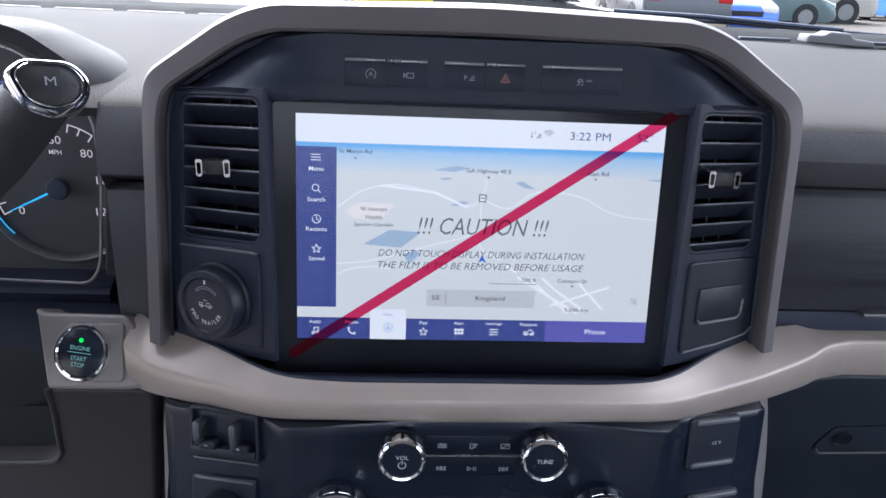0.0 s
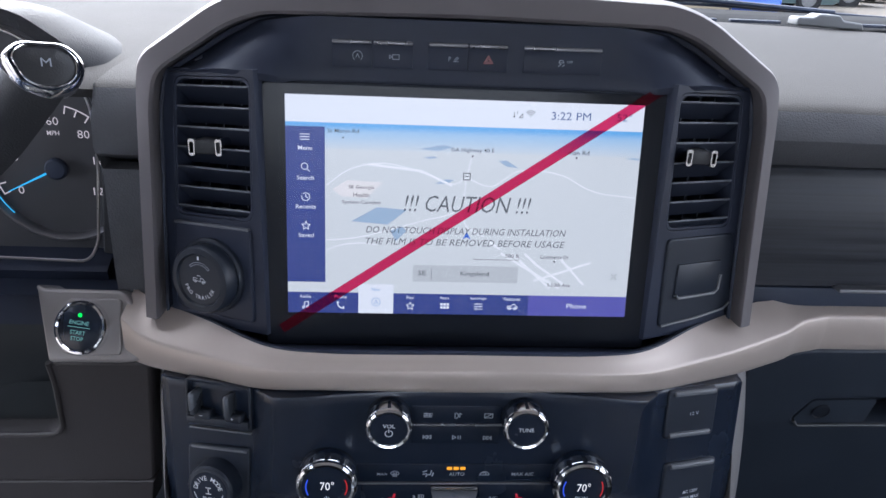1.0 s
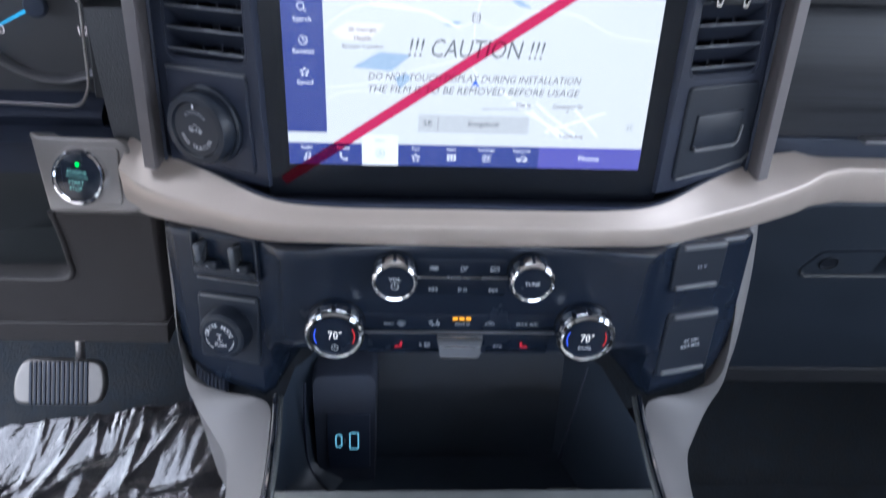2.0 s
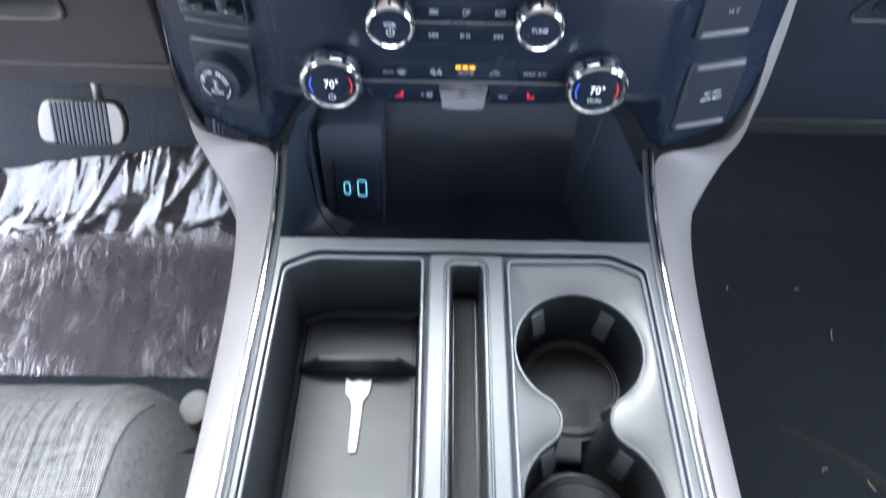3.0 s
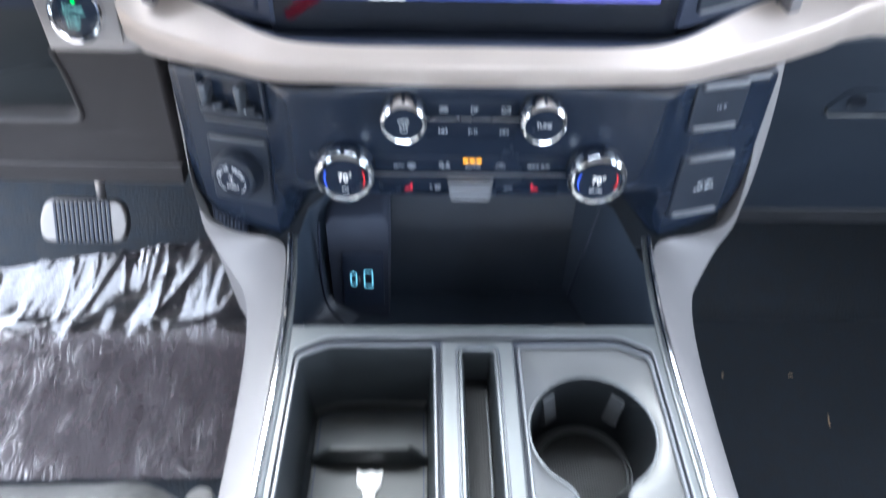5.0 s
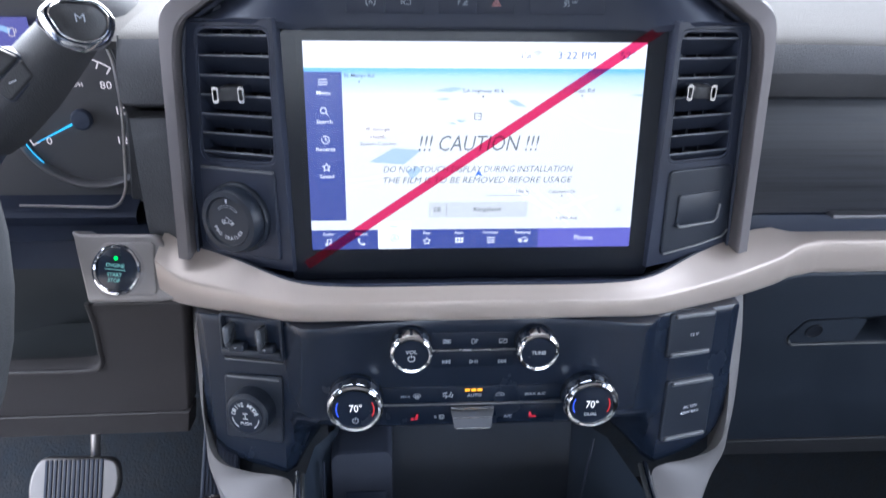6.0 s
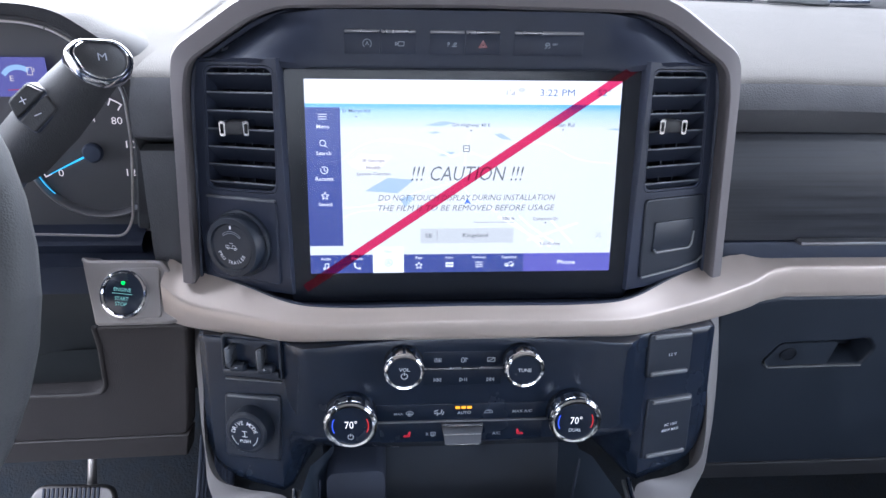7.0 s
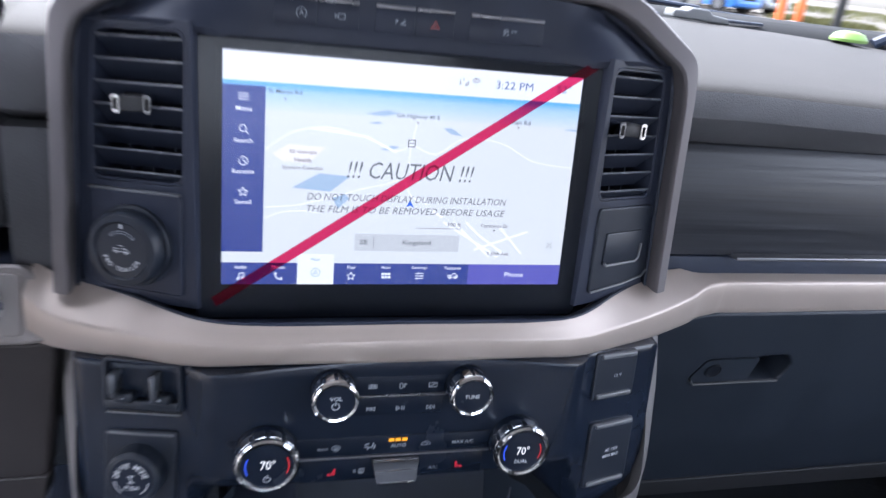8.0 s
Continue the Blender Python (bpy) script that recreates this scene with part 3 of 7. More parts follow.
def air_vent(k):
    f = SIDE[k]
    v = thing("air_vent", (k * 0.184, 0.05, 1.47), "black dashboard air vent with horizontal slats and chrome-ended tab", "air vent", "dashboard vents")

    def put(bm, m=Matrix()):
        bmesh.ops.transform(bm, matrix=f @ m, verts=bm.verts)
        return bm

    link("frame", plate([vent_loop(k, -0.0002), vent_loop(k, -0.0022)], 0.034, 0.0004, f @ Matrix.Translation((0, 0, -0.0004))), M_BLACKS, v)
    part("back_wall", put(box(*sorted((k * -0.012, k * 0.084)), -0.090, 0.032, -0.030, -0.026)), M_VOID, v)
    for i in range(7):
        h = 0.0155 - 0.0149 * i
        u0, u1 = vent_span(h)
        a, b = sorted((k * (u0 + 0.0022), k * (u1 - 0.0022)))
        tilt = Matrix.Translation((0, h, -0.0010)) @ Matrix.Rotation(radians(-42), 4, "X")
        sl = part("slat", put(box(a, b, -0.0008, 0.0008, -0.020, -0.0006, 0.0003, 1), tilt), M_SLATBODY, v)
        # lighter strip along each slat paints the light its front edge catches
        part("slat_edge", put(box(a, b, -0.0008, 0.0008, -0.0010, 0.0004, 0.0004, 1), tilt), M_SLAT, sl, "front edge with its lit line painted")
    # thin upright vanes behind the slats
    for j in range(3):
        x = k * (0.018 + 0.017 * j)
        part("vane", put(box(x - 0.0005, x + 0.0005, -0.078, 0.018, -0.0265, -0.014)), M_SLATBODY, v)
    # the tab faces the seats more squarely than the fascia does
    m = Matrix.Translation((k * (0.0215 if k > 0 else 0.0362), -0.024 if k > 0 else -0.027, 0)) @ Matrix.Rotation(radians(-18 * k), 4, "Y")
    part("tab", put(box(-0.0104, 0.0104, -0.0052, 0.0052, -0.010, 0.0104, 0.002), m), M_STALK, v)
    for e in (-1, 1):
        rows = []
        for z, g in ((-0.008, 0.86), (0.0100, 1.0), (0.0122, 0.94), (0.0122, 0.62), (0.0100, 0.55), (-0.008, 0.5)):
            rows.append([f @ m @ Vector((e * 0.0098 + g * px, g * pz, z)) for px, pz in fillet([(-0.0023, -0.0064), (0.0023, -0.0064), (0.0026, 0.0064), (-0.0026, 0.0064)], 0.0018, 3)])
        part("tab_end", loft(rows, True), M_CHROME, v, "chrome tab end")


M_VOID = mat("dark_duct_plastic", (0.028, 0.035, 0.056), 0.6)
M_SLATBODY = mat("navy_slat_plastic", (0.021, 0.027, 0.046), 0.5, grain=0.1)
M_SLAT = mat("slat_highlight", (0.15, 0.16, 0.185), 0.28, grain=0.1, grain_size=0.0007)
air_vent(-1)
air_vent(1)

# the row of switches above the display
F_SW = face(0, 0.0325, 1.588, 6)


def switch(name, x0, x1, label):
    s = thing(name, ((x0 + x1) / 2, 0.05, 1.58), label, "switch", "switches above the display")
    bm = box(x0 + 0.0004, x1 - 0.0004, -0.009, 0.0075, -0.012, 0.0001, 0.0006)
    bmesh.ops.transform(bm, matrix=F_SW, verts=bm.verts)
    part("key", bm, M_BLACKS, s)
    bm = box(x0 + 0.0006, x1 - 0.0006, 0.0072, 0.0098, -0.010, 0.0016, 0.0008)
    bmesh.ops.transform(bm, matrix=F_SW, verts=bm.verts)
    part("bar", bm, M_SILVERDK, s, "satin metal lip")
    return s


def icon(parent, lines, w, mt, place, name="symbol"):
    return part(name, strokes(lines, w, place), mt, parent, "", False)


def switches():
    up = lambda x: F_SW @ Matrix.Translation((x, -0.001, 0.0004))
    s = switch("stop_start_switch", -0.0975, -0.0685, "gloss black stop-start switch with a metal lip")
    icon(s, [arc(0, 0, 0.0034, -50, 230), [(-0.0012, -0.0012), (0, 0.0014), (0.0012, -0.0012)]], 0.0005, M_INKDIM, up(-0.079))
    s = switch("camera_switch", -0.0685, -0.0395, "gloss black camera switch with a metal lip")
    icon(s, [[(-0.0012, -0.0016), (0.0034, -0.0016), (0.0034, 0.0016), (-0.0012, 0.0016), (-0.0012, -0.0016)], [(-0.0034, -0.0012), (-0.0034, 0.0012), (-0.0015, 0), (-0.0034, -0.0012)]], 0.0005, M_INKDIM, up(-0.053))
    s = switch("parking_aid_switch", -0.0292, -0.0002, "gloss black parking aid switch with a metal lip")
    link("symbol", words("P", 0.0018, 0.0032, up(-0.0135)), M_INKDIM, s, "", False)
    icon(s, [[(-0.0005, -0.0016), (0.0034, -0.0016)], [(0.0004, -0.0004), (0.0026, 0.0016)], [(0.0012, -0.001), (0.0034, 0.0008)]], 0.0005, M_INKDIM, up(-0.0105))
    s = switch("hazard_switch", -0.0002, 0.0285, "gloss black hazard switch with a red triangle")
    icon(s, [[(-0.0032, -0.0022), (0.0032, -0.0022), (0, 0.0032), (-0.0032, -0.0022)], [(-0.0016, -0.0013), (0.0016, -0.0013), (0, 0.0014), (-0.0016, -0.0013)]], 0.0006, G_REDDIM, up(0.0142))
    s = switch("traction_switch", 0.0392, 0.0968, "gloss black traction control switch with a metal lip")
    icon(s, [[(-0.0038, 0.0002), (-0.003, 0.0018), (-0.0008, 0.0018), (0, 0.0002), (-0.0038, 0.0002)], [(-0.004, -0.0024), (-0.002, -0.001), (-0.003, -0.0004)], [(-0.001, -0.0024), (0.0004, -0.0012)]], 0.0005, M_INKDIM, up(0.069))
    link("letters", words("OFF", 0.0042, 0.0018, up(0.0733) @ Matrix.Translation((0, 0.0008, 0))), M_INKDIM, s, "", False)


# the hazard triangle's print gets its red from a faint added glow
G_REDDIM = glow("faint_glow_red_print", (0.75, 0.03, 0.05), 0.13)
switches()


# ---- the display ----
TILT_S = 7.8
F_S = face(-0.1295, 0.0, 1.40, TILT_S)  # origin at the picture's lower left corner


def mm(x, y, h=0.0):
    return F_S @ Matrix.Translation((x / 1000, y / 1000, h / 1000))


def ui(name, color, strength):
    return glow(name, color, strength)


U_MAP = ui("lit_map_ground", (0.66, 0.70, 0.725), 1.0)
U_BAR = ui("lit_status_bar", (0.80, 0.84, 0.91), 1.0)
U_NAVY = ui("lit_navy", (0.036, 0.058, 0.25), 1.0)
U_NAVY2 = ui("lit_violet_blue", (0.10, 0.10, 0.42), 1.0)
U_LINE = ui("lit_divider", (0.12, 0.13, 0.36), 1.0)
U_TEXT = ui("lit_white_text", (0.85, 0.9, 1.0), 1.0)
U_DARK = ui("lit_dark_text", (0.06, 0.065, 0.08), 1.0)
U_BLUET = ui("lit_blue_text", (0.035, 0.095, 0.29), 1.0)
U_WATER = ui("lit_water", (0.34, 0.47, 0.62), 1.0)
U_ROAD = ui("lit_road", (0.86, 0.89, 0.93), 1.0)
U_PINK = ui("lit_pink", (0.80, 0.78, 0.78), 1.0)
U_GREY = ui("lit_grey_box", (0.52, 0.555, 0.58), 1.0)
U_ARROW = ui("lit_arrow", (0.02, 0.13, 0.62), 1.0)


def sky_strip():
    """The blue strip over the map that fades downwards."""
    m = glow("lit_blue_fade", (0, 0, 0), 1.0)
    nt = m.node_tree
    tc, sep, mr, cr = (nt.nodes.new(k) for k in ("ShaderNodeTexCoord", "ShaderNodeSeparateXYZ", "ShaderNodeMapRange", "ShaderNodeValToRGB"))
    nt.links.new(tc.outputs["Object"], sep.inputs[0])
    nt.links.new(sep.outputs["Z"], mr.inputs["Value"])
    c = math.cos(radians(TILT_S))
    mr.inputs["From Min"].default_value, mr.inputs["From Max"].default_value = 1.40 + 0.122 * c, 1.40 + 0.141 * c
    cr.color_ramp.elements[0].color, cr.color_ramp.elements[1].color = (0.66, 0.70, 0.725, 1), (0.13, 0.42, 0.80, 1)
    e = cr.color_ramp.elements.new(0.78)
    e.color = (0.36, 0.57, 0.80, 1)
    nt.links.new(mr.outputs[0], cr.inputs[0])
    nt.links.new(cr.outputs[0], nt.nodes["Principled BSDF"].inputs["Emission Color"])
    return m


def poly2(name, pts, h, mt, parent):
    bm = bmesh.new()
    bm.faces.new([bm.verts.new(mm(x, y, h).translation) for x, y in pts])
    return part(name, bm, mt, parent, "", False)


def display():
    d = thing("touchscreen_display", (0, 0.02, 1.37), "wide landscape touchscreen showing a map, film still on it", "touchscreen")
    out = fillet([(-17.5, -27), (276.5, -27), (277.5, 171), (-17.5, 171)], 6)
    link("housing", plate([[(x / 1000, y / 1000) for x, y in out]], 0.016, 0.0018, mm(0, 0, -0.4)), M_GLASS, d, "gloss black display housing")
    lift = lambda y: y + 1.8 * min(max(min((y - 16) / 20, (162 - y) / 15), 0), 1)  # the picture sits a little high in its glass
    p = lambda n, pts, h, m: poly2(n, [(x, lift(y)) for x, y in pts], h, m, d)
    R = lambda x0, x1, y0, y1: [(x0, y0), (x1, y0), (x1, y1), (x0, y1)]
    t = lambda s, w, hgt, x, y, m=U_TEXT, h=0.45: link("caption", words(s, w / 1000, hgt / 1000, mm(x, lift(y), h)), m, d, "", False)
    ic = lambda lines, x, y, w=0.55, m=U_TEXT, h=0.45: part("screen_icon", strokes([[(a / 1000, (b if y else lift(b)) / 1000) for a, b in ln] for ln in lines], w / 1000, mm(x, lift(y), h)), m, d, "", False)
    p("map", R(0, 259, 0, 122.2), 0.1, U_MAP)
    p("map_horizon", R(0, 259, 122.2, 141), 0.1, sky_strip())
    p("status_bar", R(0, 259, 141, 162), 0.1, U_BAR)
    # water, ground patches and roads of the map
    for q in ([(47, 69.5), (66, 80.5), (88, 79), (74, 67.5)], [(96, 124), (112, 127.5), (121, 126), (110, 123)], [(99, 118), (106, 119), (110, 118), (103, 117)], [(154, 117), (160, 113), (169, 112), (160, 117.5)], [(108, 99), (116, 102.5), (122, 102), (117, 99)], [(76, 63), (84, 67), (88, 63), (80, 55)], [(248, 121), (254, 122), (259, 121.6), (259, 120)]):
        p("map_water", q, 0.2, U_WATER)
    p("map_patch", [(33, 93), (44, 100), (70, 99), (58, 87), (40, 88)], 0.18, U_PINK)
    roads = [[(29, 55), (50, 57), (70, 62), (96, 70), (126, 80), (131, 104), (134, 118)], [(29, 96), (46, 108), (70, 113), (95, 108), (120, 99), (131, 104)], [(131, 104), (150, 98), (170, 110), (200, 108), (226, 96), (258, 92)], [(29, 47), (38, 51), (52, 53), (66, 52)], [(126, 80), (134, 66), (146, 60)]]
    for r in roads:
        ic(roads_line(r), 0, 0, 0.8, U_ROAD, 0.22)
    for r in ([(160, 47), (205, 22)], [(168, 47), (198, 22)], [(186, 27), (228, 41)], [(178, 47), (188, 38), (210, 24)], [(150, 56), (158, 51)], [(205, 44), (224, 25)], [(120, 98), (98, 108), (60, 112)]):
        ic([r], 0, 0, 1.8, U_ROAD, 0.24)
    # side bar
    p("side_bar", R(0, 28, 23.5, 138), 0.3, U_NAVY)
    for y in (114.5, 93, 71.5, 49.5):
        p("divider", R(3, 25, y, y + 0.3), 0.36, U_LINE)
    ic([[(-3.2, 1.9), (3.2, 1.9)], [(-3.2, 0), (3.2, 0)], [(-3.2, -1.9), (3.2, -1.9)]], 13.7, 130.5)
    ic([arc(-0.6, 0.6, 2.3, 0, 360), [(1.1, -1.1), (3.0, -3.0)]], 14, 108.7)
    ic([arc(0, 0, 2.9, -200, 130), [(0, 1.7), (0, 0), (1.5, -0.8)]], 14, 87)
    ic([star(3.3)], 14, 65.4)
    t("Menu", 10.2, 3.1, 13.9, 122.6), t("Search", 12.4, 3.1, 13.9, 101.0), t("Recents", 14.6, 3.1, 14, 79.8), t("Saved", 11.2, 3.1, 14, 58.4)
    # bottom bar
    p("bottom_bar", R(0, 259, 0, 16.2), 0.3, U_NAVY)
    p("bottom_cell", R(182.7, 259, 0, 16.2), 0.34, U_NAVY2)
    p("nav_cell", R(52.7, 79.1, 0, 22.5), 0.36, U_BAR)
    for x in (26.3, 105, 131, 157):
        p("divider", R(x, x + 0.25, 2, 14), 0.36, U_LINE)
    for s, w, x, y in (("Audio", 8.6, 12.9, 12.9), ("Phone", 9.4, 39.4, 12.9), ("Fav", 5.8, 92.1, 13.1), ("Apps", 7.4, 117.9, 13.0), ("Settings", 12.4, 143.9, 13.0), ("Features", 12.8, 170.1, 13.1)):
        t(s, w, 2.6, x, y)
    t("Phone", 15.6, 4.0, 220.5, 8.1)
    t("Nav", 6.4, 2.4, 65.8, 18.8, U_BLUEPALE)
    ic([arc(0, 0, 3.2, 0, 360), [(-1.5, -1.3), (0, 1.8), (1.5, -1.3), (0, -0.6), (-1.5, -1.3)]], 66, 9.1, 0.45, U_BLUEPALE)
    ic([arc(-1.6, -1.8, 0.8, 0, 360, 8), arc(1.4, -1.3, 0.8, 0, 360, 8), [(-0.8, -1.8), (-0.8, 2.2), (2.2, 2.7), (2.2, -1.3)]], 13, 6.0, 0.6)
    ic([[(-2.3, 2.2), (-1.6, -0.6), (0.6, -2.4), (2.6, -2.4)], [(-2.4, 2.3), (-1.2, 2.0)], [(2.5, -2.6), (2.3, -1.2)]], 39.2, 6.3, 0.9)
    ic([star(3.2)], 92.0, 6.2)
    for i in range(3):
        for j in range(2):
            p("app_dot", R(115.0 + 2.4 * i, 116.9 + 2.4 * i, 4.6 + 2.5 * j, 6.5 + 2.5 * j), 0.45, U_TEXT)
    ic([[(-3.2, 2), (3.2, 2)], [(-3.2, 0), (3.2, 0)], [(-3.2, -2), (3.2, -2)], [(-1, 2.8), (-1, 1.2)], [(1.3, 0.8), (1.3, -0.8)], [(-1.6, -1.2), (-1.6, -2.8)]], 144.2, 6.7)
    ic([[(-3.8, -1.2), (-3.8, 0.6), (-0.6, 0.6), (0.2, 2), (2, 2), (2.6, 0.6), (3.8, 0.4), (3.8, -1.2), (-3.8, -1.2)], arc(-2, -1.3, 0.9, 0, 360, 8), arc(2.2, -1.3, 0.9, 0, 360, 8)], 170.5, 6.8)
    # status bar
    t("3:22 PM", 28.8, 5.6, 205.3, 151.2, U_BLUET), t("52°", 11, 5.4, 244.5, 151.5, U_BLUET)
    ic([arc(0, -1.6, 1.6, 40, 140), arc(0, -1.6, 3.0, 40, 140), arc(0, -1.6, 4.3, 40, 140), [(0, -2), (0, -1.6)]], 175.6, 151.8, 0.45, U_DARK)
    ic([[(-3, 1.6), (-3, -2)], [(-3.6, -1.4), (-3, -2), (-2.4, -1.4)], [(-0.6, 2.4), (-0.6, 0.6)], [(0.6, -2.2), (3.2, 0.6), (3.2, -2.2), (0.6, -2.2)]], 166.6, 151.4, 0.45, U_DARK)
    # map captions
    t("St Marys Rd", 22.6, 3.6, 41, 135.0, U_DARK), t("GA Highway 40 E", 31.6, 3.6, 134.8, 123.9, U_DARK), t("man Rd", 15.5, 3.2, 213, 124.6, U_DARK)
    t("SE Georgia", 18.8, 3.2, 54.3, 94.8, U_DARK), t("Health", 11.6, 3.0, 54.3, 89.3, U_DARK), t("System Camden", 27.8, 3.3, 54.3, 83.6, U_DARK)
    t("500 ft", 10.6, 2.8, 168.2, 45.4, U_DARK), t("Commerce Dr", 22, 2.9, 200.5, 45.2, U_DARK), t("S 50th Ave", 17.6, 2.8, 205.2, 24.2, U_DARK)
    ic([[(139.2, 43.2), (139.2, 42.2), (173.4, 42.2), (173.4, 43.2)]], 0, 0, 0.35, U_DARK)
    p("place_box", R(93.4, 173.2, 25, 37), 0.3, U_GREY)
    p("divider", R(107.4, 107.7, 27, 35), 0.36, U_DARK)
    t("SE", 6.2, 3.6, 100.3, 31.3, U_DARK), t("Kingsland", 21.6, 4.4, 140.3, 30.9, U_DARK)
    for x, y in ((41, 130.4), (134.8, 119.6), (211.5, 120.4), (200.5, 41.2)):
        p("pointer", [(x - 1, y + 0.8), (x, y - 0.8), (x + 1, y + 0.8)], 0.45, U_DARK)
    ic([[(-2.4, -2.4), (2.4, -2.4), (2.4, 2.4), (-2.4, 2.4), (-2.4, -2.4)], [(-1, 0), (1, 0)]], 131.2, 104.9, 0.7, U_DARK)
    p("position_arrow", [(130.0, 57.6), (132.9, 59.2), (136.2, 57.4), (132.8, 63.4)], 0.46, U_ARROW)
    ic([[(-2.2, -2.2), (-0.6, -0.6)], [(2.2, 2.2), (0.6, 0.6)], [(-2.2, 2.2), (-0.6, 0.6)], [(2.2, -2.2), (0.6, -0.6)]], 247.5, 31, 0.45, U_DARK)
    return d


def roads_line(r):
    s = smooth_line([Vector((*q, 0)) for q in r], 5)
    return [[(v.x, v.y) for v in s]]


def star(r):
    pts = []
    for k in range(11):
        a = radians(90 + 36 * k)
        q = r if k % 2 == 0 else r * 0.45
        pts.append((q * math.cos(a), q * math.sin(a)))
    return pts


U_BLUEPALE = ui("lit_pale_blue_text", (0.22, 0.36, 0.66), 1.0)
display()


def film():
    f = thing("protective_film", (0, 0.0, 1.38), "clear display film printed with a warning and red stripe", "protective film")
    lay = lambda pts, h: [mm(x, y, h).translation for x, y in pts]
    bm = bmesh.new()
    bm.faces.new([bm.verts.new(v) for v in lay([(-5, -20), (264, -20), (264, 168), (-5, 168)], 0.75)])
    part("sheet", bm, M_FILMCLEAR, f, "", False)
    # red stripe from corner to corner
    a, b = Vector((-5, -13.2)), Vector((268.5, 172.3))
    dd = (b - a).normalized()
    s = Vector((-dd.y, dd.x)) * 3.7
    bm = bmesh.new()
    bm.faces.new([bm.verts.new(v) for v in lay([a - s, b - s, b + s, a + s], 0.95)])
    part("stripe", bm, M_STRIPE, f, "translucent crimson stripe", False)
    for txt, w, h, x, y in (("!!! CAUTION !!!", 94.5, 12.2, 132.7, 86.0), ("DO NOT TOUCH DISPLAY DURING INSTALLATION", 150, 5.0, 132.9, 65.6), ("THE FILM IS TO BE REMOVED BEFORE USAGE", 150, 5.0, 132.8, 56.8)):
        link("print", words(txt, w / 1000, h / 1000, mm(x, y, 0.85), 0.25), M_FILMINK, f, "grey italic warning", False)


M_FILMCLEAR = sheer("clear_film", (0.97, 0.97, 0.97), 0.03, (0.3, 0.3, 0.3), 0.15)
M_STRIPE = sheer("crimson_film", (0.84, 0.045, 0.17), 0.10, (0.50, 0.03, 0.08), 0.3)
M_FILMINK = sheer("grey_film_ink", (0.30, 0.31, 0.33), 0.15, (0.25, 0.25, 0.27), 0.4)
film()


# ---- controls beside the display ----
def curved_words(text, radius, height, start, end, place, above=True):
    """Letters along an arc, one by one, joined into one mesh; angles in degrees."""
    bm = bmesh.new()
    n = len(text)
    for k, ch in enumerate(text):
        if ch == " ":
            continue
        a = start + (end - start) * k / (n - 1)
        turn = a - 90 if above else a + 90
        m = place @ Matrix.Translation((radius * math.cos(radians(a)), radius * math.sin(radians(a)), 0)) @ pose(0, 0, 0, 0, 0, turn)
        me = words(ch, 0, height, m)
        bm.from_mesh(me)
        bpy.data.meshes.remove(me)
    return bm


def trailer_module():
    t = thing("trailer_backup_control", (-0.19, 0.04, 1.375), "black rotary trailer backup knob on a black plate", "rotary knob")
    side = SIDE[-1]
    out = fillet([(-0.080, -0.152), (-0.072, -0.158), (-0.006, -0.160), (-0.005, -0.0870), (-0.076, -0.0870)], 0.004, 3)
    link("plate", plate([out], 0.03, 0.0015, side @ Matrix.Translation((0, 0, 0.0022))), M_BLACKS, t)
    bm = box(-0.0755, -0.006, -0.0880, -0.0858, -0.010, 0.0030, 0.001)
    bmesh.ops.transform(bm, matrix=side, verts=bm.verts)
    part("plate_edge", bm, M_LIP, t)
    f = side @ pose(-0.0415, -0.1255, 0.0022, 0, 0, -4) @ Matrix.Diagonal((1.06, 1.06, 0.74, 1))
    part("collar", lathe([(0.0, -0.01), (0.0275, -0.01), (0.0275, 0.004), (0.026, 0.006), (0.0, 0.006)], f, 48), M_BLACKD, t)
    bm = bmesh.new()
    n = 72
    prof = [(0.0245, 0.004), (0.0248, 0.018), (0.0235, 0.0215), (0.0195, 0.0222), (0.0185, 0.0195)]
    rows = [[f @ Vector((((r + (0.0004 * (k % 2) if i in (0, 1) else 0)) * math.cos(2 * math.pi * k / n)), (r + (0.0004 * (k % 2) if i in (0, 1) else 0)) * math.sin(2 * math.pi * k / n), h)) for k in range(n)] for i, (r, h) in enumerate(prof)]
    part("grip_ring", loft(rows, True, True, bm), M_BLACKD, t, "finely ribbed black ring")
    part("cap", lathe([(0.0, 0.0192), (0.0186, 0.0192), (0.0183, 0.0200), (0.0, 0.0204)], f, 40), M_BLACKD, t)
    g = f @ Matrix.Translation((0, 0, 0.0207))
    part("letters", curved_words("PRO TRAILER", 0.0128, 0.0030, 208, 332, g, False), M_INK, t, "", False)
    icon(t, [arc(0, 0.001, 0.0105, 45, 135), arc(0, 0.001, 0.0120, 45, 135), [(0.0074, 0.0084), (0.0085, 0.0095)], [(-0.0074, 0.0084), (-0.0085, 0.0095)]], 0.0004, M_INKDIM, g)
    icon(t, [[(-0.0055, -0.0012), (-0.0055, 0.001), (-0.002, 0.001)], [(-0.0055, -0.0008), (0.0052, -0.0008)], [(0.0005, -0.0008), (0.0008, 0.0016), (0.0032, 0.0016), (0.004, 0.0002), (0.0052, 0.0)], arc(-0.0036, -0.0012, 0.0009, 0, 360, 8), arc(0.0032, -0.0012, 0.0009, 0, 360, 8), [(-0.002, 0.0032), (0.001, 0.0032)]], 0.0004, M_INK, g)
    icon(t, [[(0, 0.0152), (0, 0.0166)]], 0.0016, M_INK, f @ Matrix.Translation((0, 0.0006, 0.0225)))


trailer_module()


